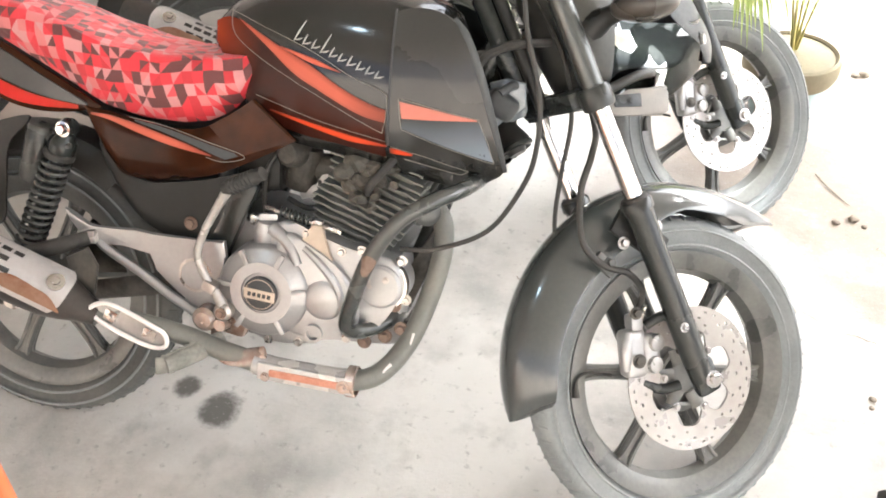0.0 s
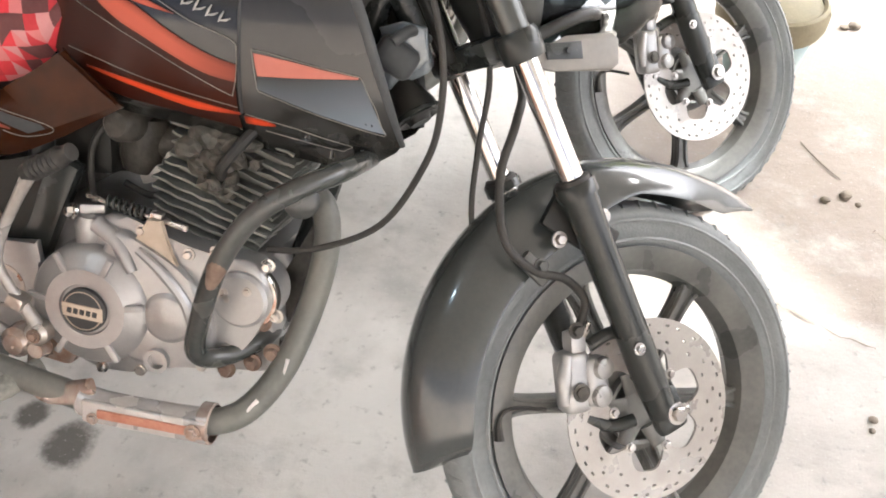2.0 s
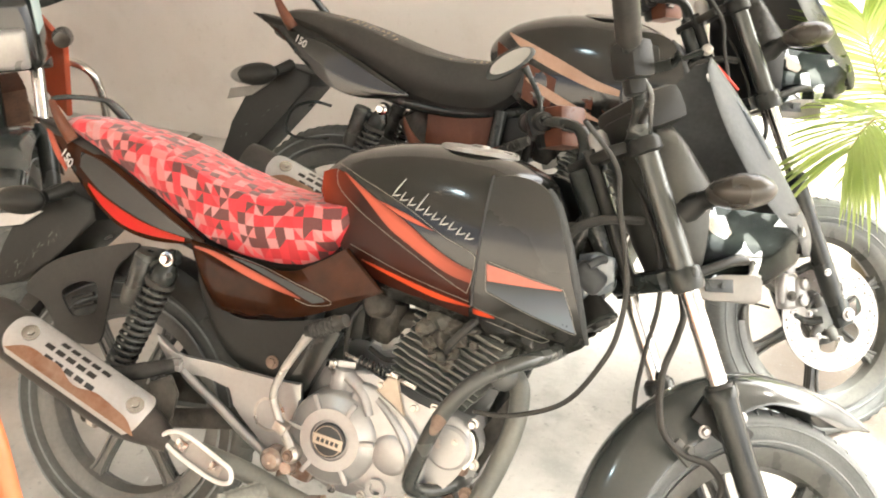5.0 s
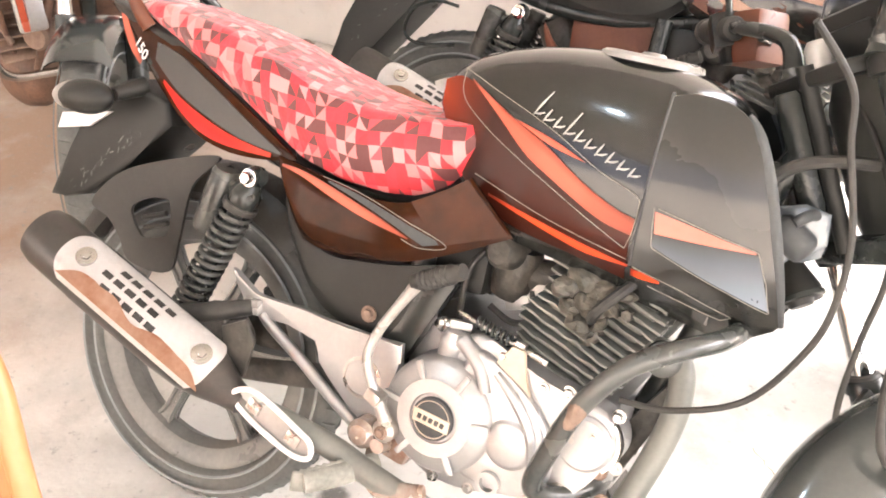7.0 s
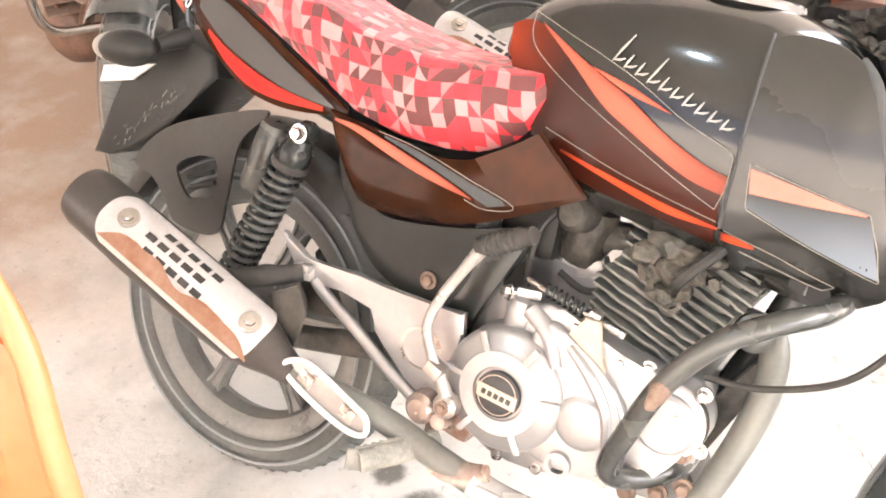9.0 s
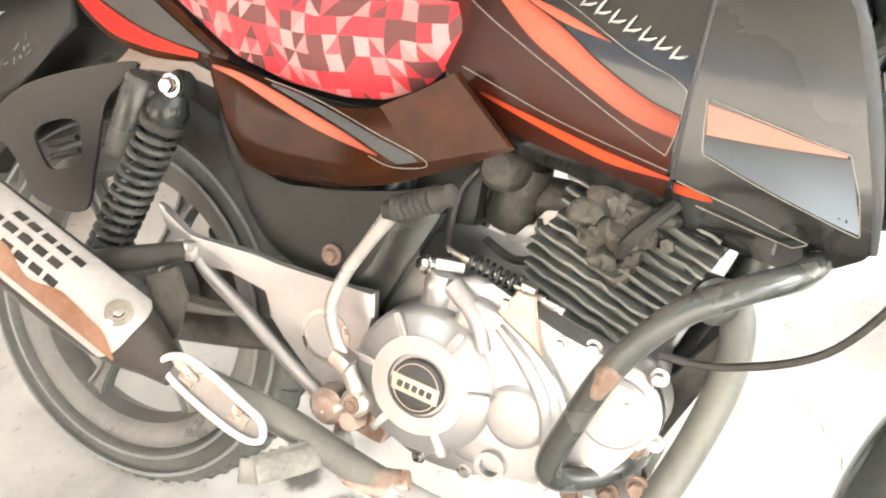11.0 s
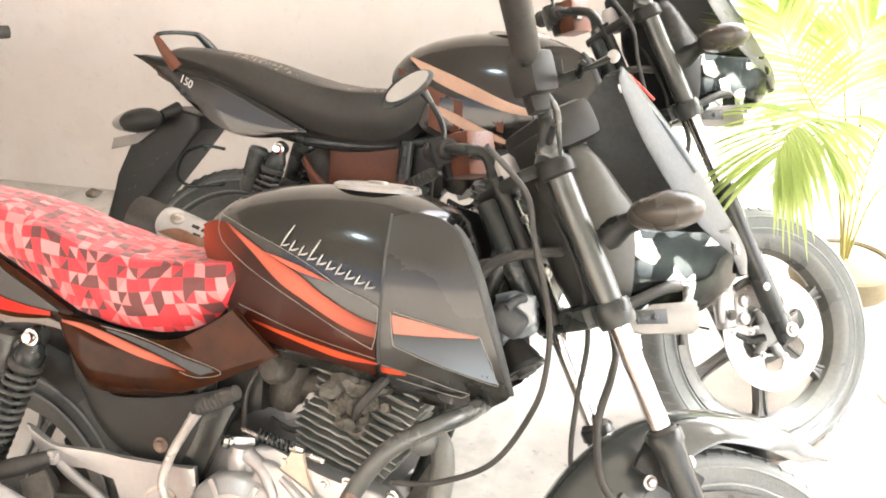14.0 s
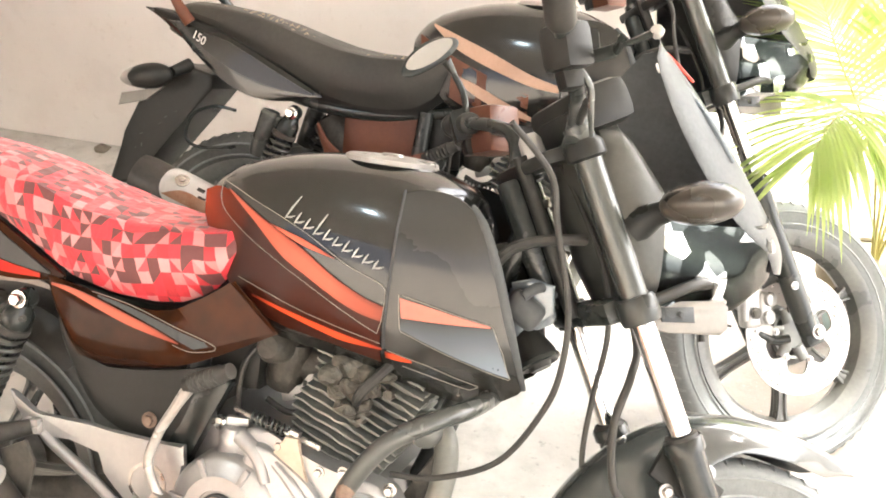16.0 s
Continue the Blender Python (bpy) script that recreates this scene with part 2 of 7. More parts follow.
def faded(name, bright, edge, along, across, rough=0.32):
    """Sprayed decal or painted-in sheen: a bright colour that fades into a dark one along and across the strip (its
    UVs).
    """
    m = bpy.data.materials.new(name)
    m.use_nodes = True
    n, l = m.node_tree.nodes, m.node_tree.links
    uv = n.new("ShaderNodeUVMap")
    sep = n.new("ShaderNodeSeparateXYZ")
    l.new(uv.outputs[0], sep.inputs[0])
    outs = []
    for axis, stops in ((0, along), (1, across)):
        r = n.new("ShaderNodeValToRGB")
        el = r.color_ramp.elements
        while len(el) < len(stops):
            el.new(0.5)
        for e, (p, v) in zip(el, stops):
            e.position, e.color = p, (v, v, v, 1)
        l.new(sep.outputs[axis], r.inputs[0])
        outs.append(r.outputs[0])
    mul = n.new("ShaderNodeMath")
    mul.operation = 'MULTIPLY'
    l.new(outs[0], mul.inputs[0])
    l.new(outs[1], mul.inputs[1])
    mix = n.new("ShaderNodeMix")
    mix.data_type = 'RGBA'
    mix.inputs[6].default_value, mix.inputs[7].default_value = (*edge, 1), (*bright, 1)
    l.new(mul.outputs[0], mix.inputs[0])
    b = n["Principled BSDF"]
    l.new(mix.outputs[2], b.inputs["Base Color"])
    b.inputs["Roughness"].default_value = rough
    b.inputs["Specular IOR Level"].default_value = 0.2
    return m


FLASH = faded("orange_fading_decal", (0.45, 0.098, 0.058), (0.045, 0.009, 0.004), [(0.0, 0.5), (0.12, 1.0), (0.72, 1.0), (1.0, 0.4)], [(0.0, 0.5), (0.35, 1.0), (0.8, 1.0), (1.0, 0.75)])
# silver field with the bright floor's reflection painted in towards the nose
FIELD = faded("silver_floor_sheen", (0.19, 0.222, 0.262), (0.030, 0.032, 0.031), [(0.0, 0.25), (0.5, 0.55), (1.0, 1.0)], [(0.0, 0.15), (0.5, 0.6), (1.0, 1.0)], 0.42)
TAIL_RED = faded("red_tail_decal", (0.50, 0.007, 0.004), (0.36, 0.026, 0.009), [(0.0, 0.5), (0.2, 1.0), (0.7, 1.0), (1.0, 0.1)], [(0.0, 0.6), (0.5, 1.0), (1.0, 0.8)])
RED_FLASH = faded("red_fading_decal", (0.60, 0.060, 0.016), (0.035, 0.007, 0.004), [(0.0, 0.15), (0.3, 1.0), (0.75, 1.0), (1.0, 0.5)], [(0.0, 0.5), (0.4, 1.0), (1.0, 0.7)])
KNEE = faded("maroon_fading_paint", (0.26, 0.034, 0.009), (0.013, 0.0046, 0.0030), [(0.0, 1.0), (0.13, 0.5), (0.32, 0.07), (1.0, 0.10)], [(0.0, 0.8), (0.5, 1.0), (1.0, 0.6)], 0.26)


def seat_cloth():
    """Printed cover: a jumble of triangles and squares in reds, pinks and browns, on the cover's own UVs in metres."""
    m = bpy.data.materials.new("printed_seat_cover")
    m.use_nodes = True
    n, l = m.node_tree.nodes, m.node_tree.links
    b = n["Principled BSDF"]
    uv = n.new("ShaderNodeUVMap")

    def maths(op, a, c=None):
        q = n.new("ShaderNodeMath")
        q.operation = op
        for i, v in enumerate((a, c)):
            if v is None:
                continue
            if isinstance(v, (int, float)):
                q.inputs[i].default_value = v
            else:
                l.new(v, q.inputs[i])
        return q.outputs[0]

    warp = n.new("ShaderNodeTexNoise")
    warp.inputs["Scale"].default_value = 11
    l.new(uv.outputs[0], warp.inputs["Vector"])
    sepw = n.new("ShaderNodeSeparateColor")
    l.new(warp.outputs["Color"], sepw.inputs[0])
    sep = n.new("ShaderNodeSeparateXYZ")
    l.new(uv.outputs[0], sep.inputs[0])
    u = maths('ADD', maths('MULTIPLY', sep.outputs[0], 50.0), maths('MULTIPLY', sepw.outputs[0], 0.8))
    v = maths('ADD', maths('MULTIPLY', sep.outputs[1], 47.0), maths('MULTIPLY', sepw.outputs[1], 0.8))
    u, v = maths('ADD', u, maths('MULTIPLY', v, 0.28)), maths('SUBTRACT', v, maths('MULTIPLY', u, 0.12))
    fu, fv = maths('FRACT', u), maths('FRACT', v)
    cu, cv = maths('FLOOR', u), maths('FLOOR', v)
    cell = n.new("ShaderNodeCombineXYZ")
    l.new(cu, cell.inputs[0])
    l.new(cv, cell.inputs[1])
    wn_ = n.new("ShaderNodeTexWhiteNoise")
    wn_.noise_dimensions = '2D'
    l.new(cell.outputs[0], wn_.inputs["Vector"])
    turn = maths('GREATER_THAN', wn_.outputs["Value"], 0.5)
    flip = maths('ADD', maths('MULTIPLY', turn, maths('SUBTRACT', 1.0, fu)), maths('MULTIPLY', maths('SUBTRACT', 1.0, turn), fu))
    split = maths('GREATER_THAN', maths('FRACT', maths('MULTIPLY', wn_.outputs["Value"], 7.31)), 0.42)
    half = maths('MULTIPLY', maths('GREATER_THAN', flip, fv), split)
    cell2 = n.new("ShaderNodeCombineXYZ")
    l.new(cu, cell2.inputs[0])
    l.new(cv, cell2.inputs[1])
    l.new(maths('ADD', half, 3.0), cell2.inputs[2])
    wn2 = n.new("ShaderNodeTexWhiteNoise")
    wn2.noise_dimensions = '3D'
    l.new(cell2.outputs[0], wn2.inputs["Vector"])
    ramp = n.new("ShaderNodeValToRGB")
    ramp.color_ramp.interpolation = 'CONSTANT'
    cols = [(0.0, (0.56, 0.018, 0.030)), (0.24, (0.60, 0.055, 0.065)), (0.38, (0.105, 0.026, 0.024)), (0.62, (0.52, 0.155, 0.15)), (0.76, (0.44, 0.014, 0.022)), (0.88, (0.49, 0.215, 0.21))]
    el = ramp.color_ramp.elements
    while len(el) < len(cols):
        el.new(0.5)
    for e, (p, c) in zip(el, cols):
        e.position, e.color = p, (*c, 1)
    l.new(wn2.outputs["Value"], ramp.inputs[0])
    l.new(ramp.outputs[0], b.inputs["Base Color"])
    b.inputs["Roughness"].default_value = 0.6
    b.inputs["Sheen Weight"].default_value = 0.25
    weave = n.new("ShaderNodeTexNoise")
    weave.inputs["Scale"].default_value = 45
    l.new(uv.outputs[0], weave.inputs["Vector"])
    bn = n.new("ShaderNodeBump")
    bn.inputs["Strength"].default_value, bn.inputs["Distance"].default_value = 0.5, 0.006
    l.new(weave.outputs["Fac"], bn.inputs["Height"])
    l.new(bn.outputs[0], b.inputs["Normal"])
    return m


CLOTH = seat_cloth()


def ground_material(name, base, light, dark, spots, dirt=None, speck=0.75, tan=None, stains=()):
    m = bpy.data.materials.new(name)
    m.use_nodes = True
    n, l = m.node_tree.nodes, m.node_tree.links
    b = n["Principled BSDF"]
    co = n.new("ShaderNodeTexCoord")

    def noise_tex(scale, detail=8, rough=0.6):
        q = n.new("ShaderNodeTexNoise")
        q.inputs["Scale"].default_value, q.inputs["Detail"].default_value, q.inputs["Roughness"].default_value = scale, detail, rough
        l.new(co.outputs["Object"], q.inputs["Vector"])
        return q.outputs["Fac"]

    def blend(fac, a, c, lo, hi):
        r = n.new("ShaderNodeMapRange")
        r.inputs[1].default_value, r.inputs[2].default_value = lo, hi
        l.new(fac, r.inputs[0])
        q = n.new("ShaderNodeMix")
        q.data_type = 'RGBA'
        l.new(r.outputs[0], q.inputs[0])
        for i, v in ((6, a), (7, c)):
            if isinstance(v, tuple):
                q.inputs[i].default_value = (*v, 1)
            else:
                l.new(v, q.inputs[i])
        return q.outputs[2]

    c = blend(noise_tex(1.3), base, light, 0.4, 0.65)
    c = blend(noise_tex(2.6), c, dark, 0.47, 0.70)
    c = blend(noise_tex(7.0), c, dark, 0.54, 0.78)
    if dirt:        # trodden brown dirt that spreads over the rear of the floor
        sep = n.new("ShaderNodeSeparateXYZ")
        l.new(co.outputs["Object"], sep.inputs[0])
        far = n.new("ShaderNodeMapRange")
        far.inputs[1].default_value, far.inputs[2].default_value = 0.1, -1.3
        l.new(sep.outputs[0], far.inputs[0])
        amount = n.new("ShaderNodeMath")
        amount.operation = 'MULTIPLY'
        l.new(far.outputs[0], amount.inputs[0])
        l.new(noise_tex(3.2), amount.inputs[1])
        edge_y = n.new("ShaderNodeMapRange")
        edge_y.inputs[1].default_value, edge_y.inputs[2].default_value = 1.85, 1.25
        l.new(sep.outputs[1], edge_y.inputs[0])
        thin = n.new("ShaderNodeMath")
        thin.operation = 'MULTIPLY'
        l.new(amount.outputs[0], thin.inputs[0])
        l.new(edge_y.outputs[0], thin.inputs[1])
        c = blend(thin.outputs[0], c, dirt, 0.08, 0.50)
    def ramp(socket, lo, hi):
        r = n.new("ShaderNodeMapRange")
        r.interpolation_type = 'SMOOTHSTEP'
        r.inputs[1].default_value, r.inputs[2].default_value = lo, hi
        l.new(socket, r.inputs[0])
        return r.outputs[0]

    def maths(kind, a, b):
        q = n.new("ShaderNodeMath")
        q.operation = kind
        for i, v in ((0, a), (1, b)):
            if isinstance(v, (int, float)):
                q.inputs[i].default_value = v
            else:
                l.new(v, q.inputs[i])
        return q.outputs[0]

    if tan:         # outer slab's tan to a ragged joint, painted darker to offset strong light
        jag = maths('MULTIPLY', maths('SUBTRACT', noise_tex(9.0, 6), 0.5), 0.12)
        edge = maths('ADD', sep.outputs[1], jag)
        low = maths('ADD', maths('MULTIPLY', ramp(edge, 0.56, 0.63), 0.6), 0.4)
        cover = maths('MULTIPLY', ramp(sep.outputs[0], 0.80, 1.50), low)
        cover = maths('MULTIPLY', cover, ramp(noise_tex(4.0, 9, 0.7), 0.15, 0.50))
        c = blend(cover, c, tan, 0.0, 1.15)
    for x, y, r in stains:
        near = n.new("ShaderNodeVectorMath")
        near.operation = 'DISTANCE'
        near.inputs[1].default_value = (x, y, 0)
        l.new(co.outputs["Object"], near.inputs[0])
        ragged = maths('ADD', near.outputs["Value"], maths('MULTIPLY', maths('SUBTRACT', noise_tex(26.0, 6, 0.65), 0.5), r * 0.9))
        c = blend(ramp(ragged, r * 1.05, r * 0.55), c, (0.085, 0.082, 0.072), 0.0, 1.12)
    c = blend(noise_tex(38.0, 5), c, tuple(speck * v for v in dark), 0.60, 0.78)
    c = blend(noise_tex(130.0, 3), c, tuple(min(1, 1.1 * v) for v in base), 0.62, 0.86)
    l.new(c, b.inputs["Base Color"])
    b.inputs["Roughness"].default_value = 0.8
    bn = n.new("ShaderNodeBump")
    bn.inputs["Strength"].default_value, bn.inputs["Distance"].default_value = spots, 0.01
    l.new(noise_tex(24.0, 10, 0.7), bn.inputs["Height"])
    l.new(bn.outputs[0], b.inputs["Normal"])
    return m


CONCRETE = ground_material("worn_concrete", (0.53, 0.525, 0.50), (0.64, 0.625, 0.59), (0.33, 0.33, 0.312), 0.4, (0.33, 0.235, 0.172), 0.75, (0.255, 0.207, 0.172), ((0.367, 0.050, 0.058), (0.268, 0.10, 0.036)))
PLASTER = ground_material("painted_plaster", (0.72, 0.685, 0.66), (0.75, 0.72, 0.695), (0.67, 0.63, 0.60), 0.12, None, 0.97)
BOUNCE_WALL = ground_material("bounce_wall_plaster", (0.70, 0.63, 0.555), (0.75, 0.68, 0.61), (0.60, 0.53, 0.46), 0.15)
# unseen ceiling, toned down to darken reflections in the paint
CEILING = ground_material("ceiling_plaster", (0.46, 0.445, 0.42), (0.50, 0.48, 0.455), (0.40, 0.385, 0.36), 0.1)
EARTH = material("dry_soil", (0.17, 0.14, 0.11), 0.9, second=(0.26, 0.225, 0.18), scale=40, bump=0.6)
LEAF = material("palm_leaf", (0.20, 0.30, 0.10), 0.4, second=(0.32, 0.40, 0.16), scale=5, amount=0.3)
ln = LEAF.node_tree
glow = ln.nodes.new("ShaderNodeBsdfTranslucent")
glow.inputs["Color"].default_value = (0.54, 0.63, 0.22, 1)
both = ln.nodes.new("ShaderNodeMixShader")
both.inputs[0].default_value = 0.55
ln.links.new(ln.nodes["Principled BSDF"].outputs[0], both.inputs[1])
ln.links.new(glow.outputs[0], both.inputs[2])
ln.links.new(both.outputs[0], ln.nodes["Material Output"].inputs[0])
STALK = material("palm_stalk", (0.35, 0.36, 0.10), 0.5, second=(0.45, 0.38, 0.14), scale=12)
POT = material("pale_blue_pot_paint", (0.36, 0.52, 0.55), 0.6, second=(0.5, 0.58, 0.56), scale=9, dust=DUST, dust_amount=0.2)
POT_IN = material("mossy_clay", (0.19, 0.16, 0.095), 0.7, second=(0.27, 0.235, 0.15), scale=14, bump=0.2)
LAMP = bpy.data.materials.new("cool_lamp_diffuser")
LAMP.use_nodes = True
lb = LAMP.node_tree.nodes["Principled BSDF"]
lb.inputs["Base Color"].default_value = (0.8, 0.8, 0.8, 1)
lb.inputs["Emission Color"].default_value = (0.80, 0.92, 1.0, 1)
lb.inputs["Emission Strength"].default_value = 5.0


# ---- building helpers ----
def part(name, bm, mat, parent=None, label="", smooth=True, at=None):
    """Link a bmesh as one mesh object, under a thing or a part if one is given."""
    if at is not None:
        bm.transform(at)
    bmesh.ops.recalc_face_normals(bm, faces=bm.faces)
    me = bpy.data.meshes.new(name)
    bm.to_mesh(me)
    bm.free()
    for f in me.polygons:
        f.use_smooth = smooth
    if smooth:
        me.set_sharp_from_angle(angle=radians(38))
    me.materials.append(mat)
    ob = new(name, me)
    if parent is not None:
        ob.parent = parent
    if label:
        tagged(ob, label)
    return ob


def each(name, bms, mat, parent=None, label="", smooth=True, at=None):
    """One part for every bmesh given."""
    return [part(name, bm, mat, parent, label, smooth, at) for bm in bms]


def join(*parts):
    bm = bmesh.new()
    for p in parts:
        me = bpy.data.meshes.new("tmp")
        p.to_mesh(me)
        p.free()
        bm.from_mesh(me)
        bpy.data.meshes.remove(me)
    return bm


def smooth_path(pts, steps=6, closed=False):
    """Catmull-Rom through the points."""
    p = [Vector(q) for q in pts]
    out = []
    n = len(p)
    for i in range(n if closed else n - 1):
        a, b, c, d = (p[(i - 1) % n], p[i], p[(i + 1) % n], p[(i + 2) % n]) if closed else (p[max(i - 1, 0)], p[i], p[i + 1], p[min(i + 2, n - 1)])
        for k in range(steps):
            t = k / steps
            out.append(0.5 * ((2 * b) + (c - a) * t + (2 * a - 5 * b + 4 * c - d) * t * t + (3 * b - a - 3 * c + d) * t ** 3))
    if not closed:
        out.append(p[-1])
    return out


def tube(pts, r, seg=12, steps=6, caps=True, flat=1.0):
    """A round bar along a smooth line; r is one radius or one for each given point."""
    line = smooth_path(pts, steps) if steps > 1 else [Vector(q) for q in pts]
    rr = [r] * len(line) if isinstance(r, (int, float)) else np.interp(np.linspace(0, len(pts) - 1, len(line)), range(len(pts)), r).tolist()
    bm = bmesh.new()
    up = Vector((0.02, 1, 0.03))
    rings = []
    for i, q in enumerate(line):
        d = (line[min(i + 1, len(line) - 1)] - line[max(i - 1, 0)]).normalized()
        a = d.cross(up)
        if a.length < 0.05:
            a = d.cross(Vector((1, 0, 0)))
        a.normalize()
        b = a.cross(d).normalized()
        up = b
        rings.append([bm.verts.new(q + rr[i] * (math.cos(2 * math.pi * k / seg) * a + flat * math.sin(2 * math.pi * k / seg) * b)) for k in range(seg)])
    for x, y in zip(rings, rings[1:]):
        for k in range(seg):
            bm.faces.new((x[k], x[(k + 1) % seg], y[(k + 1) % seg], y[k]))
    if caps:
        bm.faces.new(rings[0][::-1])
        bm.faces.new(rings[-1])
    return bm


def lathe(profile, centre, axis, seg=32, closed=False):
    """A turned body: profile of (radius, along) about an axis."""
    axis = Vector(axis).normalized()
    a = axis.cross(Vector((0, 0, 1)) if abs(axis.z) < 0.9 else Vector((1, 0, 0))).normalized()
    b = axis.cross(a)
    c = Vector(centre)
    bm = bmesh.new()
    rings = []
    for r, h in profile:
        if r < 1e-5:
            rings.append([bm.verts.new(c + axis * h)])
        else:
            rings.append([bm.verts.new(c + axis * h + r * (math.cos(2 * math.pi * k / seg) * a + math.sin(2 * math.pi * k / seg) * b)) for k in range(seg)])
    pairs = list(zip(rings, rings[1:])) + ([(rings[-1], rings[0])] if closed else [])
    for x, y in pairs:
        for k in range(seg):
            j = (k + 1) % seg
            q = [x[k % len(x)], x[j % len(x)], y[j % len(y)], y[k % len(y)]]
            q = [v for i, v in enumerate(q) if v not in q[:i]]
            if len(q) > 2:
                bm.faces.new(q)
    return bm


def rbox(size, at=(0, 0, 0), rot=(0, 0, 0), bevel=0.006, seg=2, taper=(1, 1)):
    """A block with rounded edges; taper shrinks the top in x and y."""
    bm = bmesh.new()
    bmesh.ops.create_cube(bm, size=1)
    for v in bm.verts:
        k = 1 if v.co.z < 0 else 0
        v.co = Vector((v.co.x * size[0] * (1 if k else taper[0]), v.co.y * size[1] * (1 if k else taper[1]), v.co.z * size[2]))
    if bevel:
        bmesh.ops.bevel(bm, geom=bm.edges[:] , offset=min(bevel, 0.45 * min(size)), segments=seg, profile=0.6, affect='EDGES')
    bm.transform(pose(*at, *rot))
    return bm


def prism(poly, y0, y1, bevel=0.003, seg=2, steps=0):
    """A plate: a side outline of (x, z) given thickness across y."""
    pts = [(p[0], p[1]) for p in smooth_path([(a, b, 0) for a, b in poly], steps, True)] if steps else poly
    bm = bmesh.new()
    lo = [bm.verts.new((x, y0, z)) for x, z in pts]
    hi = [bm.verts.new((x, y1, z)) for x, z in pts]
    f0, f1 = bm.faces.new(lo), bm.faces.new(hi[::-1])
    n = len(pts)
    for k in range(n):
        bm.faces.new((lo[k], hi[k], hi[(k + 1) % n], lo[(k + 1) % n]))
    if bevel:
        edges = [e for e in bm.edges if (e.verts[0].co.y == e.verts[1].co.y)]
        bmesh.ops.bevel(bm, geom=edges, offset=bevel, segments=seg, profile=0.6, affect='EDGES')
    return bm


def resample(pts, n):
    p = [Vector((*q, 0)) if len(q) == 2 else Vector(q) for q in pts]
    s = [0.0]
    for a, b in zip(p, p[1:]):
        s.append(s[-1] + (b - a).length)
    return [Vector(np.array([np.interp(t, s, [q[k] for q in p]) for k in range(3)])) for t in np.linspace(0, s[-1], n)]


def panel(upper, lower, across, n=24, m=8, thick=0.004, out=0.0, sign=-1, curve=True, bulge=0.0):
    """A shaped side panel between two (x, z) edges, laid on the flank across(x, z), with thickness and a rolled rim."""
    if curve:
        upper = [(q.x, q.y) for q in smooth_path([(*q, 0) for q in upper], 5)]
        lower = [(q.x, q.y) for q in smooth_path([(*q, 0) for q in lower], 5)]
    u, w = resample(upper, n), resample(lower, n)
    bm = bmesh.new()
    uvl, spot = bm.loops.layers.uv.new("UVMap"), {}
    layers = []
    for depth in (0, 1):
        rows = []
        for j in range(m + 1):
            t = j / m
            row = []
            for i in range(n):
                q = u[i].lerp(w[i], t)
                s = i / (n - 1)
                b = bulge * (1 - (2 * t - 1) ** 4) * (1 - (2 * s - 1) ** 6)
                y = across(q.x, q.y) + out + b - depth * thick
                row.append(bm.verts.new((q.x, sign * y, q.y)))
                spot[row[-1]] = (s, t)
            rows.append(row)
        layers.append(rows)
    for rows in layers:
        for j in range(m):
            for i in range(n - 1):
                bm.faces.new((rows[j][i], rows[j][i + 1], rows[j + 1][i + 1], rows[j + 1][i]))
    a, b = layers
    rim = [(0, i) for i in range(n)] + [(j, n - 1) for j in range(1, m + 1)] + [(m, i) for i in range(n - 2, -1, -1)] + [(j, 0) for j in range(m - 1, 0, -1)]
    for k in range(len(rim)):
        p, q = rim[k], rim[(k + 1) % len(rim)]
        bm.faces.new((a[p[0]][p[1]], a[q[0]][q[1]], b[q[0]][q[1]], b[p[0]][p[1]]))
    for f in bm.faces:
        for lp in f.loops:
            lp[uvl].uv = spot[lp.vert]
    bmesh.ops.remove_doubles(bm, verts=bm.verts, dist=1e-5)
    return bm


def loft(stations, seg=20, power=2.4):
    """Closed body along x: stations of (x, top z, widest z, bottom z, half width, bottom half width)."""
    bm = bmesh.new()
    rings = []
    for x, zt, zm, zb, w, wb in stations:
        ring = []
        for k in range(seg + 1):        # right flank from the top centre to the bottom
            t = k / seg
            if t < 0.55:
                a = t / 0.55 * math.pi / 2
                y, z = w * math.sin(a) ** (2 / power), zm + (zt - zm) * math.cos(a) ** (2 / power)
            else:
                a = (t - 0.55) / 0.45
                e = a * a * (3 - 2 * a)
                y, z = w + (wb - w) * e, zm + (zb - zm) * a
            ring.append((y, z))
        full = [(-y, z) for y, z in ring] + [(y, z) for y, z in ring[:0:-1]]
        full = [full[0]] + full[1:]
        rings.append([bm.verts.new((x, y, z)) for y, z in full])
    n = len(rings[0])
    for a, b in zip(rings, rings[1:]):
        for k in range(n):
            bm.faces.new((a[k], a[(k + 1) % n], b[(k + 1) % n], b[k]))
    bm.faces.new(rings[0])
    bm.faces.new(rings[-1][::-1])
    bmesh.ops.remove_doubles(bm, verts=bm.verts, dist=1e-5)
    return bm


def bolt(at, axis=(0, -1, 0), r=0.007, h=0.006):
    ax = Vector(axis).normalized()
    return join(lathe([(0, 0), (r * 1.5, 0), (r * 1.5, h * 0.35), (r, h * 0.4)], at, ax, 14), lathe([(r, h * 0.35), (r, h), (r * 0.85, h * 1.15), (0, h * 1.15)], at, ax, 6))


def helix(a, b, r, wire, turns, seg=8):
    a, b = Vector(a), Vector(b)
    d = (b - a).normalized()
    u = d.cross(Vector((0, 1, 0))).normalized()
    v = d.cross(u)
    n = int(turns * 16)
    pts = [a.lerp(b, k / n) + r * (math.cos(2 * math.pi * k / 16) * u + math.sin(2 * math.pi * k / 16) * v) for k in range(n + 1)]
    return tube(pts, wire, seg, 1)


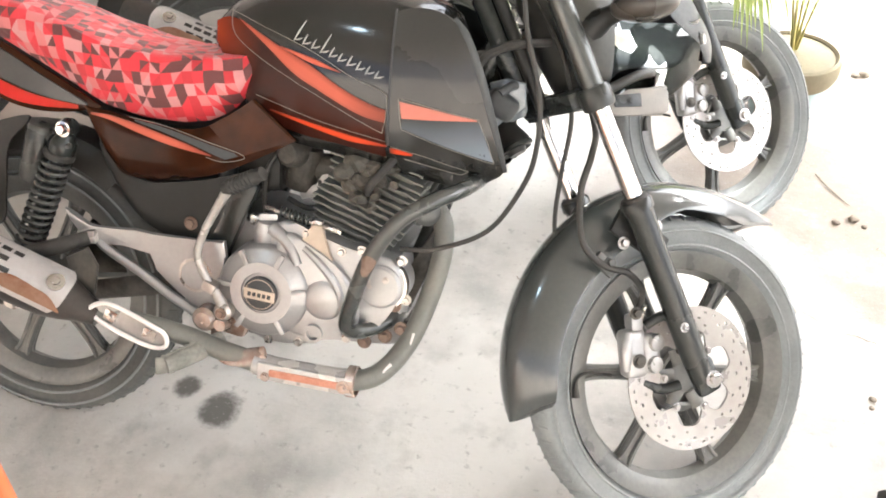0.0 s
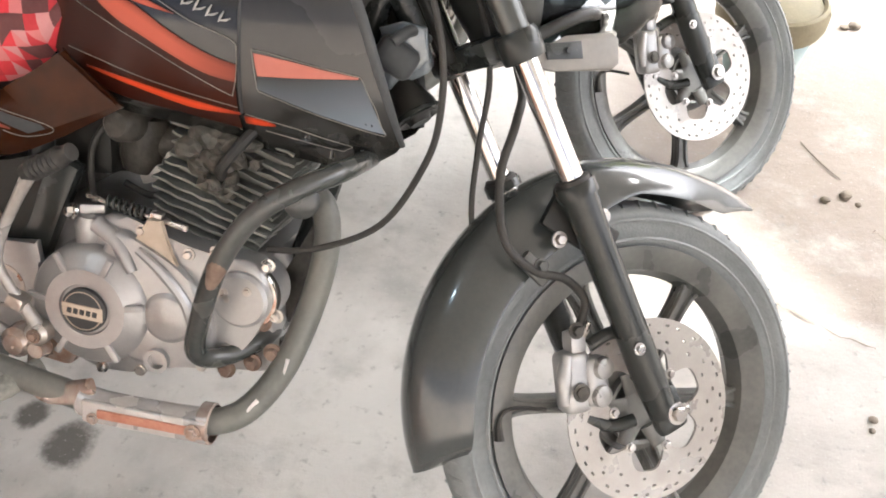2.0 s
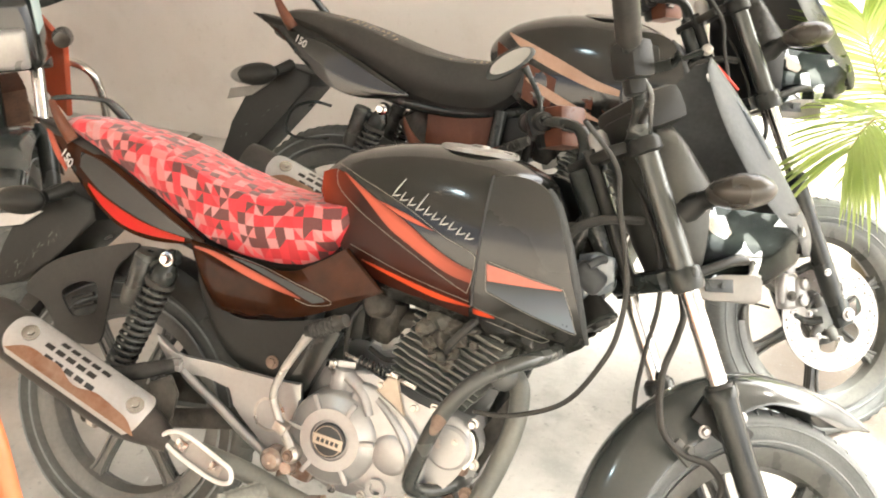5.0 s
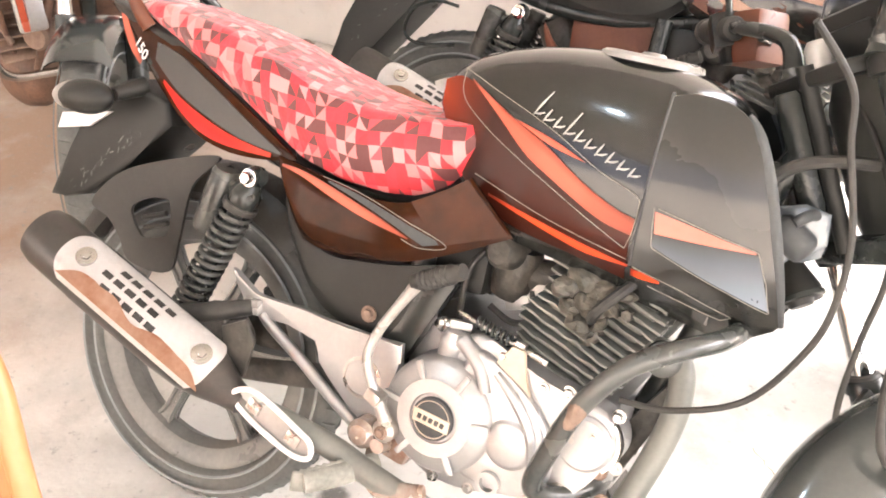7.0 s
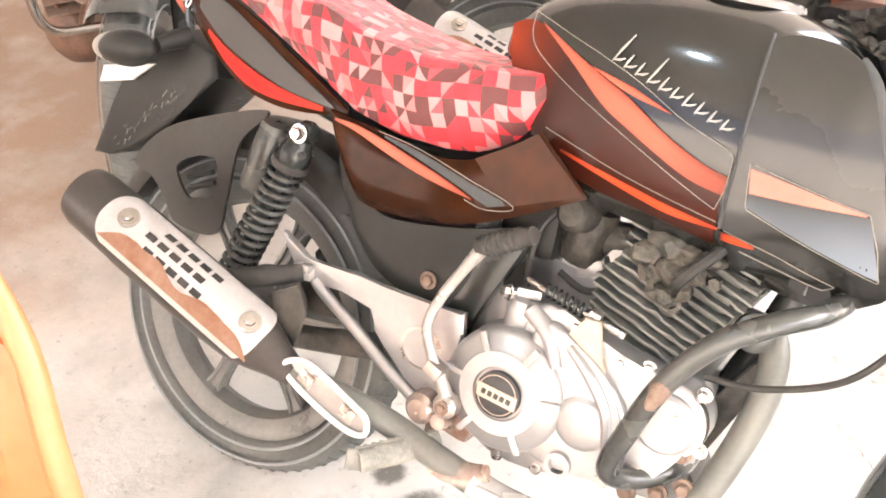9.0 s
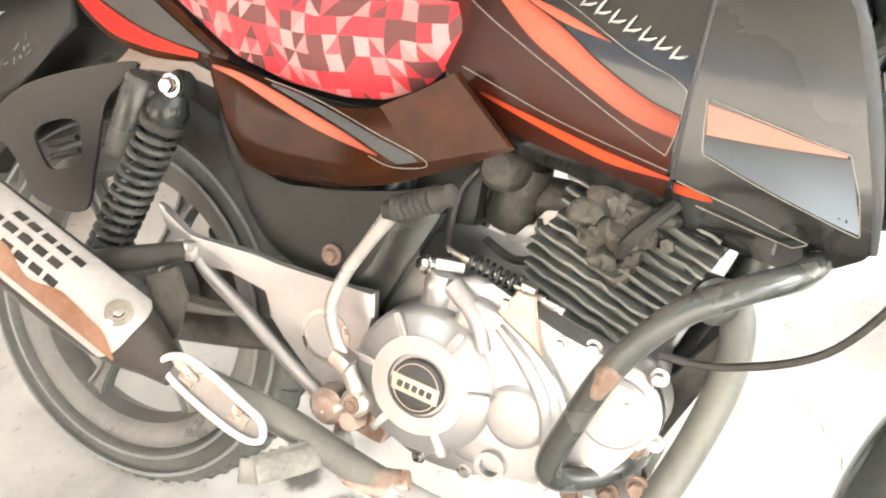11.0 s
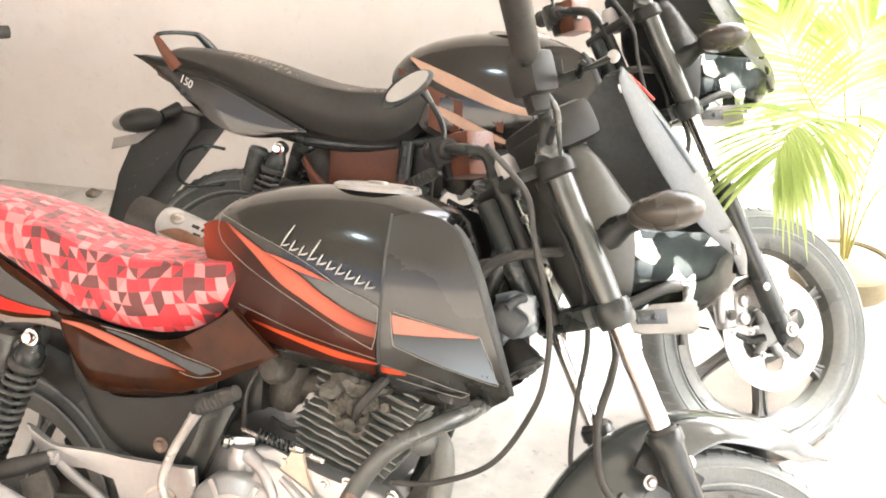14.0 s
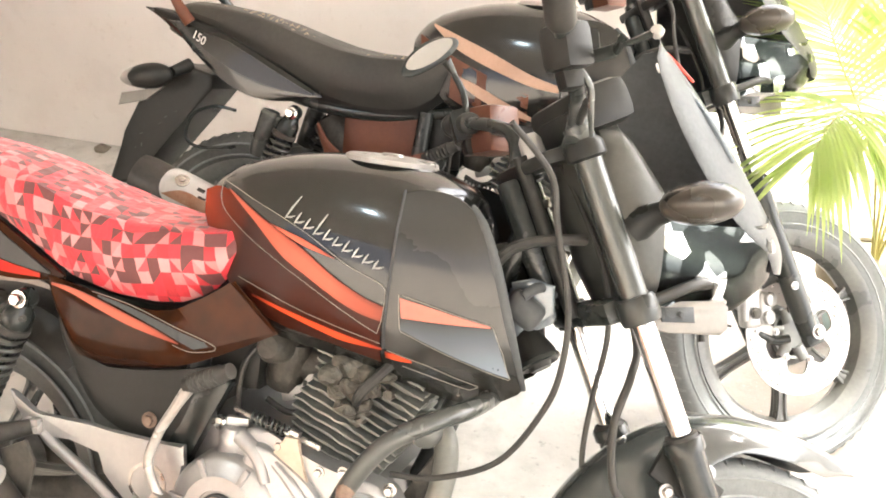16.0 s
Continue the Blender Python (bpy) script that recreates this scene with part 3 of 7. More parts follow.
# ---- motorcycle ----
WB, AXLE, RAKE = 1.32, 0.300, 27.0
LEG = 0.112     # half the distance between the fork legs


def flank(x, z):
    """Half width of the tank and shroud at a point of the side view."""
    w = float(np.interp(x, [0.40, 0.46, 0.52, 0.60, 0.70, 0.78, 0.88, 0.94, 0.98], [0.045, 0.085, 0.108, 0.128, 0.140, 0.142, 0.134, 0.118, 0.098]))
    low = float(np.interp(z, [0.62, 0.66, 0.695, 0.73, 0.76, 0.82, 0.88, 0.93, 0.97], [-0.066, -0.036, -0.012, -0.002, 0.0, 0.0, -0.006, -0.024, -0.06]))
    return w + low


def hip(x, z):
    """Half width of the tail and side panels."""
    return float(np.interp(x, [-0.30, -0.20, -0.05, 0.10, 0.25, 0.45, 0.60], [0.045, 0.075, 0.105, 0.122, 0.138, 0.145, 0.125])) + float(np.interp(z, [0.56, 0.62, 0.70, 0.80, 0.90], [-0.012, 0.0, 0.0, -0.004, -0.02]))


def wheel(parent, name, centre, radius, width, at, disc=False, start=67, knobs=64, rubber=None):
    """Cast wheel: the rim with five double spokes is the part, the tyre and brake disc sit on it."""
    c = Vector(centre)
    rr = radius - 0.066
    prof = [(rr, -0.036), (rr, -0.030), (rr - 0.012, -0.027), (rr - 0.022, -0.016), (rr - 0.030, 0.0), (rr - 0.022, 0.016), (rr - 0.012, 0.027), (rr, 0.030), (rr, 0.036),
            (rr - 0.014, 0.036), (rr - 0.036, 0.024), (rr - 0.046, 0.0), (rr - 0.036, -0.024), (rr - 0.014, -0.036)]
    bits, spokes = [lathe(prof, c, (0, 1, 0), 72, True), lathe([(0, -0.045), (0.032, -0.045), (0.040, -0.03), (0.036, 0), (0.040, 0.03), (0.032, 0.045), (0, 0.045)], c, (0, 1, 0), 28)], []
    for k in range(6):
        a0 = radians(start) + math.pi / 3 * k
        ca, sa = math.cos(a0), math.sin(a0)
        line = [c + Vector((r * ca, 0, r * sa)) for r in (0.02, 0.06, 0.12, rr - 0.06, rr - 0.034)]
        spoke = [tube(line, [0.024, 0.017, 0.0135, 0.014, 0.021], 12, 4, True, 0.72)]
        for e in (-1, 1):   # raised ribs along each spoke
            for f in (-1, 1):
                spoke.append(tube([c + Vector((r * ca - e * w * sa, f * 0.011, r * sa + e * w * ca)) for r, w in ((0.03, 0.014), (0.12, 0.0085), (rr - 0.06, 0.0095), (rr - 0.036, 0.016))], 0.0045, 6, 3))
        spokes.append(join(*spoke))
    rim = part(name, join(*bits), RIM, parent, "cast alloy wheel in dusty dark grey", at=at)
    each("spoke", spokes, RIM, rim, at=at)
    h, w = radius - rr, width / 2
    prof = []
    for k in range(25):
        a = math.pi * k / 24
        s = math.sin(a)
        prof.append((rr + 0.004 + (h - 0.004) * s ** 0.62, -w * math.cos(a) * (0.62 + 0.38 * min(1.0, s * 1.7))))
    inner = [(rr - 0.004, 0.024), (rr - 0.006, 0.0), (rr - 0.004, -0.024)]
    tyre = part("tyre", lathe(prof + inner, c, (0, 1, 0), 96, True), rubber or TYRE, rim, "dusty black rubber tyre", at=at)
    # raised tread blocks round both shoulders and the crown
    blocks = []
    for k in range(knobs):
        a = 2 * math.pi * k / knobs
        for s in (-1, 1):
            b = a + (0.5 * 2 * math.pi / knobs if s > 0 else 0)
            pts = []
            for f in (0.12, 0.4, 0.68):
                y = s * w * f
                t = math.acos(min(1, max(-1, f / (0.62 + 0.38)))) if f < 1 else 0
                r = rr + 0.004 + (h - 0.004) * math.sin(max(0.2, t)) ** 0.62
                ang = b + 0.05 * f
                pts.append(c + Vector((r * math.cos(ang), y, r * math.sin(ang))))
            blocks.append(tube(pts, [0.0024, 0.0034, 0.0022], 5, 1))
    part("tread", join(*blocks), rubber or TYRE, rim, at=at)
    # sidewall rings
    part("sidewall_rib", join(*[lathe([(rr + f * h, s * w * 0.975), (rr + f * h + 0.003, s * (w * 0.975 + 0.0022)), (rr + f * h + 0.006, s * w * 0.97)], c, (0, 1, 0), 72) for s in (-1, 1) for f in (0.12, 0.55)]), TYRE, rim, at=at)
    if disc:
        brake_disc(rim, c, at)
    return rim


def brake_disc(rim, c, at):
    """Ventilated disc: a drilled outer ring on a six-armed carrier."""
    R, y = 0.137, -0.066
    bm = bmesh.new()
    # drilled friction ring as a polar grid, with square-cut holes left open
    n, radii = 120, [0.093, 0.101, 0.1045, 0.113, 0.1165, 0.125, 0.1285, R]
    rows = [[[bm.verts.new(c + Vector((r * math.cos(2 * math.pi * k / n), yy, r * math.sin(2 * math.pi * k / n)))) for k in range(n)] for r in radii] for yy in (y - 0.002, y + 0.002)]
    holes = set()
    for k in range(0, n, 8):
        holes |= {(1, k + 1), (3, k + 4), (5, k + 7), (5, k + 2)}
    for j in range(len(radii) - 1):
        for k in range(n):
            i = (k + 1) % n
            if (j, k) in holes:
                q = [(j, k), (j, i), (j + 1, i), (j + 1, k)]
                for (j0, k0), (j1, k1) in zip(q, q[1:] + q[:1]):
                    bm.faces.new((rows[0][j0][k0], rows[0][j1][k1], rows[1][j1][k1], rows[1][j0][k0]))
                continue
            bm.faces.new((rows[0][j][k], rows[0][j][i], rows[0][j + 1][i], rows[0][j + 1][k]))
            bm.faces.new((rows[1][j][k], rows[1][j + 1][k], rows[1][j + 1][i], rows[1][j][i]))
    for j in (0, len(radii) - 1):
        for k in range(n):
            i = (k + 1) % n
            bm.faces.new((rows[0][j][k], rows[1][j][k], rows[1][j][i], rows[0][j][i]))
    disc = part("brake_disc", bm, DISC, rim, "drilled steel brake disc", smooth=False, at=at)
    # carrier: lobed inner edge
    pts = []
    for k in range(120):
        a = 2 * math.pi * k / 120
        pts.append((0.076 + 0.018 * (0.5 + 0.5 * math.cos(6 * a)) ** 1.0, a))
    b2 = bmesh.new()
    ring = [[b2.verts.new(c + Vector((r * math.cos(a), yy, r * math.sin(a)))) for a, r in [(q[1], rr_) for q, rr_ in zip(pts, rs)]] for yy in (y - 0.0025, y + 0.0025) for rs in ([0.095] * 120, [0.0915 - 0.030 * abs(math.cos(3 * p[1])) ** 5 for p in pts])]
    o0, i0, o1, i1 = ring
    for k in range(120):
        j = (k + 1) % 120
        b2.faces.new((o0[k], o0[j], i0[j], i0[k]))
        b2.faces.new((o1[k], i1[k], i1[j], o1[j]))
        b2.faces.new((i0[k], i0[j], i1[j], i1[k]))
    part("disc_carrier", b2, DISC, rim, smooth=False, at=at)
    hub = lathe([(0.05, -0.048), (0.056, -0.05), (0.056, -0.035), (0.04, -0.03)], c, (0, 1, 0), 32)
    arms = [tube([c + Vector((0.03 * math.cos(a), -0.047, 0.03 * math.sin(a))), c + Vector((0.064 * math.cos(a), -0.05, 0.064 * math.sin(a)))], [0.016, 0.013], 10, 1, True, 0.5) for a in [math.pi / 3 * k for k in range(6)]]
    part("hub_flange", lathe([(0.03, -0.032), (0.070, -0.034), (0.073, -0.028), (0.03, -0.024)], c, (0, 1, 0), 36), RIM, rim, at=at)
    part("disc_hub", hub, RIM, rim, at=at)
    each("hub_arm", arms, RIM, rim, at=at)
    each("disc_bolt", [bolt(c + Vector((0.062 * math.cos(a), y - 0.003, 0.062 * math.sin(a))), (0, -1, 0), 0.0055, 0.006) for a in [math.pi / 3 * k for k in range(6)]], STEEL, rim, at=at)


def fork_line(z):
    """x on the fork legs' axis at a height."""
    return 1.335 - (z - 0.29) * math.tan(radians(RAKE)) * 1.0 - 0.01


def front_end(bike, S, style):
    """All that turns with the handlebar; S turns it."""
    main = style == "main"
    up = Vector((-math.sin(radians(RAKE)), 0, math.cos(radians(RAKE))))

    def on(z, y):
        return Vector((fork_line(z), y, z))

    wheel(bike, "front_wheel", (WB + 0.008, -0.010, AXLE - 0.018), 0.306, 0.090, S, True, 59 if main else 33)
    for s in (-1, 1):
        y = LEG * s
        leg = part("fork_leg", join(
            tube([on(0.605, y), on(0.585, y), on(0.5, y), on(0.36, y), on(0.285, y) + Vector((0, 0, 0))], [0.0275, 0.0255, 0.024, 0.0245, 0.021], 20, 5),
            lathe([(0.0, -0.004), (0.030, -0.004), (0.030, 0.012), (0.0275, 0.016)], on(0.597, y), up, 20),
            rbox((0.05, 0.026, 0.07), on(0.292, y) + Vector((0.006, 0, 0)), (0, -27, 0), 0.012)), SATIN, bike, "satin black fork slider", at=S)
        part("chrome_tube", tube([on(0.60, y), on(0.79, y)], 0.0172, 20, 1), CHROME, leg, "bright chrome fork tube", at=S)
        part("upper_tube", tube([on(0.79, y), on(1.03, y)], 0.0215, 20, 1), DARK_CHROME, leg, at=S)
        part("dust_seal", lathe([(0.019, 0.0), (0.026, 0.0), (0.024, 0.014), (0.019, 0.016)], on(0.603, y), up, 20), RUBBER, leg, at=S)
        part("axle_nut", bolt(on(0.29, y + 0.019 * s) + Vector((0.012, 0, 0)), (0, s, 0), 0.011, 0.009), STEEL, leg, at=S)
        part("pinch_bolt", bolt(on(0.385, y) + Vector((-0.012, s * 0.024, 0)), (0, s, 0), 0.006, 0.006), STEEL, leg, at=S)
    # lower yoke with its clamps, upper yoke
    low = join(*[lathe([(0.018, -0.020), (0.028, -0.020), (0.030, -0.012), (0.030, 0.014), (0.027, 0.020), (0.018, 0.020)], on(0.785, LEG * s), up, 24) for s in (-1, 1)],
               rbox((0.045, 0.20, 0.036), on(0.780, 0) + Vector((-0.026, 0, 0)), (0, -27, 0), 0.01))
    part("lower_yoke", low, SATIN, bike, at=S)
    top = join(*[lathe([(0.0, 0.014), (0.024, 0.014), (0.030, 0.006), (0.030, -0.012), (0.022, -0.016)], on(1.0, LEG * s), up, 24) for s in (-1, 1)],
               rbox((0.07, 0.20, 0.022), on(0.995, 0) + Vector((-0.025, 0, 0)), (0, -27, 0), 0.008))
    part("upper_yoke", top, PLASTIC, bike, at=S)
    part("steering_stem", tube([on(0.77, 0) + Vector((-0.055, 0, 0)), on(1.0, 0) + Vector((-0.055, 0, 0))], 0.012, 16, 1), PLASTIC, bike, at=S)
    part("yoke_band", lathe([(0.0225, -0.007), (0.026, -0.007), (0.026, 0.007), (0.0225, 0.007)], on(0.952, LEG), up, 20), ALLOY, bike, at=S)
    # mudguard
    if main:
        mud = bmesh.new()
        rows = []
        for k in range(45):
            a = radians(50 + 148 * k / 44)
            f = k / 44
            tail = math.sqrt(max(0.0, 1 - max(0.0, (f - 0.90) / 0.10) ** 2))
            r = 0.338 + 0.012 * math.sin(f * math.pi) + 0.018 * max(0, f - 0.75) + 0.028 * max(0, 1 - f / 0.24) ** 1.6
            w = 0.062 * min(1, (f + 0.012) / 0.20) ** 0.7 + 0.010 * min(1, f * 1.6)
            w *= 0.25 + 0.75 * tail
            skirt = 0.030 * min(1, f / 0.07) + 0.036 * min(1, max(0, (f - 0.30) / 0.16)) * (1 - 0.45 * max(0, (f - 0.6) / 0.4))
            row = []
            for j in range(17):
                b = -1 + 2 * j / 16
                y = w * math.copysign(abs(b) ** 0.8, b)
                drop = skirt * max(0, (abs(b) - 0.20) / 0.80) ** 2.2 + 0.014 * b * b * min(1, f / 0.1)
                ridge = 0.005 * math.exp(-(b / 0.22) ** 2)
                rad = r - drop + ridge
                row.append(Vector((WB + rad * math.cos(a), y, AXLE + rad * math.sin(a))))
            rows.append(row)
        vs = []
        for depth in (0, 1):
            grid = []
            for row in rows:
                grid.append([mud.verts.new(q + (Vector((WB, 0, AXLE)) - Vector((q.x, 0, q.z))).normalized() * 0.004 * depth) for q in row])
            vs.append(grid)
        for grid in vs:
            for a, b in zip(grid, grid[1:]):
                for j in range(16):
                    mud.faces.new((a[j], a[j + 1], b[j + 1], b[j]))
        g0, g1 = vs
        for a, b, c, d in zip(g0, g0[1:], g1, g1[1:]):
            for j in (0, 16):
                mud.faces.new((a[j], b[j], d[j], c[j]))
        for k in (0, -1):
            for j in range(16):
                mud.faces.new((g0[k][j], g0[k][j + 1], g1[k][j + 1], g1[k][j]))
        guard = part("front_mudguard", mud, GUARD, bike, "glossy black plastic front mudguard", at=S)
        br = []
        for s in (-1, 1):
            br.append(rbox((0.118, 0.014, 0.052), (1.192, s * 0.084, 0.548), (0, 28, 0), 0.018))
        each("mudguard_bracket", br, PLASTIC, guard, at=S)
        for s in (-1, 1):
            each("mudguard_bolt", [bolt((1.222, s * 0.092, 0.565), (0, s, 0), 0.0078, 0.009), bolt((1.155, s * 0.092, 0.532), (0, s, 0), 0.0078, 0.009)], STEEL, guard, at=S)
    # caliper
    cal = join(rbox((0.046, 0.040, 0.090), (1.199, -0.072, 0.330), (0, -10, 0), 0.014, 3), rbox((0.040, 0.030, 0.072), (1.228, -0.082, 0.332), (0, -10, 0), 0.012, 3, (0.85, 0.9)),
               rbox((0.026, 0.030, 0.032), (1.196, -0.075, 0.388), (0, -8, 0), 0.008), tube([(1.182, -0.082, 0.300), (1.176, -0.086, 0.335), (1.182, -0.082, 0.368)], [0.009, 0.012, 0.009], 10, 4))
    caliper = part("brake_caliper", cal, CASE, bike, "silver cast brake caliper", at=S)
    each("caliper_bracket", [tube([(1.225, -0.07, 0.275), (1.265, -0.075, 0.262), (1.30, -0.08, 0.27)], 0.010, 10), tube([(1.22, -0.075, 0.38), (1.25, -0.085, 0.40), (1.275, -0.09, 0.395)], 0.010, 10)], SATIN, caliper, at=S)
    each("caliper_piston", [lathe([(0, 0.009), (0.010, 0.009), (0.015, 0.007), (0.017, 0.0), (0.017, -0.02)], (1.234, -0.094, z), (0.15, -1, 0), 18) for z in (0.352, 0.312)], ALLOY, caliper, at=S)
    part("bleed_nipple", lathe([(0.006, -0.01), (0.006, 0.006), (0.0035, 0.008), (0.0035, 0.018), (0, 0.019)], (1.205, -0.086, 0.402), (0.2, -0.5, 1), 10), STEEL, caliper, at=S)
    each("caliper_bolt", [bolt((1.200, -0.096, 0.318), (0, -1, 0), 0.009, 0.004), bolt((1.19, -0.09, 0.405), (0, -1, 0), 0.008, 0.008)], GREASE, caliper, at=S)
    part("brake_hose", tube([(1.196, -0.08, 0.40), (1.205, -0.085, 0.445), (1.165, -0.098, 0.478), (1.12, -0.098, 0.488), (1.078, -0.10, 0.516), (1.062, -0.10, 0.555), (1.060, -0.098, 0.622), (1.086, -0.085, 0.688), (1.105, -0.055, 0.745), (1.07, -0.03, 0.86), (0.98, -0.05, 1.01), (0.92, -0.2, 1.04)], 0.0062, 10, 8), RUBBER, bike, at=S)
    part("hose_clip", join(rbox((0.05, 0.012, 0.024), (1.118, -0.094, 0.492), (0, 40, 0), 0.004), bolt((1.125, -0.1, 0.497), (0, -1, 0), 0.007, 0.007)), DUSTY_BLACK, bike, at=S)
    # bleed valve arm behind the caliper
    part("cable_stub", tube([(1.17, -0.05, 0.285), (1.12, -0.05, 0.29), (1.098, -0.05, 0.278), (1.098, -0.05, 0.245)], [0.003, 0.003, 0.003, 0.008], 8, 5), RUBBER, bike, at=S)
    headlamp(bike, S, main)
    handlebar(bike, S, main)


def headlamp(bike, S, main):
    """Headlamp shell behind a bikini visor, with twin indicators."""
    shell = bmesh.new()
    # cross sections across y, running forward: (x, z top, z bottom, half width)
    st = [(0.985, 1.030, 0.98, 0.06), (1.00, 1.058, 0.945, 0.085), (1.03, 1.066, 0.90, 0.098), (1.055, 1.05, 0.845, 0.102), (1.085, 1.02, 0.80, 0.100), (1.115, 0.99, 0.79, 0.094)]
    rings = []
    for x, zt, zb, w in st:
        ring = []
        for k in range(28):
            a = 2 * math.pi * k / 28
            cy, cz = math.copysign(abs(math.cos(a)) ** 0.55, math.cos(a)), math.copysign(abs(math.sin(a)) ** 0.55, math.sin(a))
            ring.append(shell.verts.new((x, w * cy, (zt + zb) / 2 + (zt - zb) / 2 * cz)))
        rings.append(ring)
    for a, b in zip(rings, rings[1:]):
        for k in range(28):
            shell.faces.new((a[k], a[(k + 1) % 28], b[(k + 1) % 28], b[k]))
    shell.faces.new(rings[0])
    unit = part("headlamp", shell, COWL if main else PLASTIC, bike, "black headlamp shell with clear lens", at=S)
    # the lens wraps from the sides to a blunt nose; the reflector lies a little inside it
    def face(inset, ripple=0.0):
        bm = bmesh.new()
        grid = []
        for j in range(13):
            v = j / 12
            row = []
            for i in range(25):
                a = radians(-90 + 180 * i / 24)
                w = (0.106 - 0.026 * (1 - v) ** 2 - 0.006 * v * v) - inset
                depth = (0.236 + 0.035 * math.sin(math.pi * min(1, v * 0.9 + 0.15))) - inset * 1.6
                x0 = 1.088 + 0.045 * v
                y = w * math.copysign(abs(math.sin(a)) ** 0.9, math.sin(a))
                x = x0 + depth * abs(math.cos(a)) ** 0.75 - ripple * (1 + math.sin(9 * v + 3 * a) * math.cos(7 * a - 4 * v))
                y *= 1 - 6 * ripple * (1 + math.sin(11 * v + 5 * a))
                side = abs(math.sin(a))
                z_lo = 0.832 - 0.045 * side ** 2 + 0.012 * (1 - side)
                z_hi = 0.985 - 0.055 * side ** 1.5
                row.append(bm.verts.new((x, y, z_lo + (z_hi - z_lo) * v)))
            grid.append(row)
        for a, b in zip(grid, grid[1:]):
            for i in range(24):
                bm.faces.new((a[i], a[i + 1], b[i + 1], b[i]))
        return bm

    part("reflector", face(0.009, 0.0055), REFLECT, unit, "reflector with dark and bright reflections painted on, behind clear glass", at=S)
    lens = face(0.0)
    bmesh.ops.solidify(lens, geom=lens.faces[:], thickness=0.003)
    glass = part("lens", lens, LENS, unit, "clear headlamp lens", at=S)
    glass.visible_shadow = False
    part("lamp_chin", tube([(1.10, -0.10, 0.80), (1.17, -0.092, 0.835), (1.22, -0.06, 0.846), (1.24, 0.0, 0.846), (1.22, 0.06, 0.846), (1.17, 0.092, 0.835), (1.10, 0.10, 0.80)], 0.009, 10, 5), PLASTIC, unit, at=S)
    part("bulb", lathe([(0, 0.02), (0.012, 0.015), (0.012, -0.02)], (1.19, 0, 0.905), (1, 0, 0), 14), STEEL, unit, at=S)
    # visor rising over the lamp
    vis = bmesh.new()
    line = [(1.372, 0.890, 0.040), (1.372, 0.920, 0.058), (1.358, 0.952, 0.080), (1.337, 0.980, 0.088), (1.320, 1.003, 0.091), (1.283, 1.05, 0.092), (1.243, 1.098, 0.089), (1.196, 1.150, 0.079), (1.150, 1.196, 0.060), (1.120, 1.224, 0.026)]
    line = smooth_path(line, 4)
    layers = []
    for depth in (0, 1):
        grid = []
        for q in line:
            row = []
            for i in range(15):
                u = -1 + 2 * i / 14
                back = 0.152 * abs(u) ** 1.9 * min(1.0, q.z / 0.10) ** 1.7
                row.append(vis.verts.new((q.x + 0.010 - back - 0.004 * depth, q.z * u, q.y - back * 0.16 - 0.002 * depth)))
            grid.append(row)
        layers.append(grid)
    for grid in layers:
        for a, b in zip(grid, grid[1:]):
            for i in range(14):
                vis.faces.new((a[i], a[i + 1], b[i + 1], b[i]))
    g0, g1 = layers
    edge = [(0, i) for i in range(15)] + [(j, 14) for j in range(1, len(line))] + [(len(line) - 1, i) for i in range(13, -1, -1)] + [(j, 0) for j in range(len(line) - 2, 0, -1)]
    for k in range(len(edge)):
        p, q = edge[k], edge[(k + 1) % len(edge)]
        vis.faces.new((g0[p[0]][p[1]], g0[q[0]][q[1]], g1[q[0]][q[1]], g1[p[0]][p[1]]))
    visor = part("visor", vis, VISOR if main else COWL, bike, "silver-grey headlamp visor", at=S)
    part("visor_rivet", lathe([(0.008, 0), (0.007, 0.003), (0, 0.004)], (1.094, -0.062, 1.166), (0.6, -0.75, 0.25), 14), WHITE, visor, at=S)
    # coloured strip painted as a bluish reflection on the glossy visor
    part("visor_streak", tube([(1.140, -0.040, 1.166), (1.158, -0.0475, 1.145), (1.206, -0.0530, 1.093), (1.246, -0.0545, 1.046)], [0.003, 0.007, 0.008, 0.003], 8, 5, True, 0.35), STREAK, visor, "blue-grey streak painted as a reflection", at=S)
    part("visor_stripe", tube([(1.133, -0.012, 1.216), (1.152, -0.020, 1.197), (1.178, -0.028, 1.171)], 0.0028, 6, 5, True, 0.4), RED, visor, at=S)
    # number plate bracket under the lamp: blank plate on its strap
    part("lamp_stay", join(prism([(1.09, 0.765), (1.10, 0.80), (1.17, 0.812), (1.236, 0.823), (1.248, 0.815), (1.250, 0.780), (1.238, 0.770), (1.15, 0.762)], -0.072, -0.060, 0.004), rbox((0.02, 0.12, 0.02), (1.11, 0.0, 0.785), (0, 0, 0), 0.004)), BRACKET, unit, "pale bracket under the lamp", at=S)
    # dark plate laid on the bracket in place of a shaded recess
    part("bracket_dark_plate", join(prism([(1.135, 0.776), (1.128, 0.797), (1.186, 0.806), (1.190, 0.782)], -0.0745, -0.071, 0.001), bolt((1.165, -0.0745, 0.790), (0, -1, 0), 0.005, 0.004)), SATIN, unit, at=S)
    for s in (-1, 1):
        st = part("indicator_stem", tube([(1.07, s * 0.085, 0.91), (1.085, s * 0.115, 0.925), (1.10, s * 0.15, 0.933)], [0.030, 0.018, 0.016], 12, 4), PLASTIC, bike, at=S)
        body = bmesh.new()
        bmesh.ops.create_uvsphere(body, u_segments=20, v_segments=12, radius=1)
        body.transform(pose(1.112, s * 0.19, 0.936, 0, -14, -s * 20) @ Matrix.Diagonal((0.052, 0.062, 0.031, 1)))
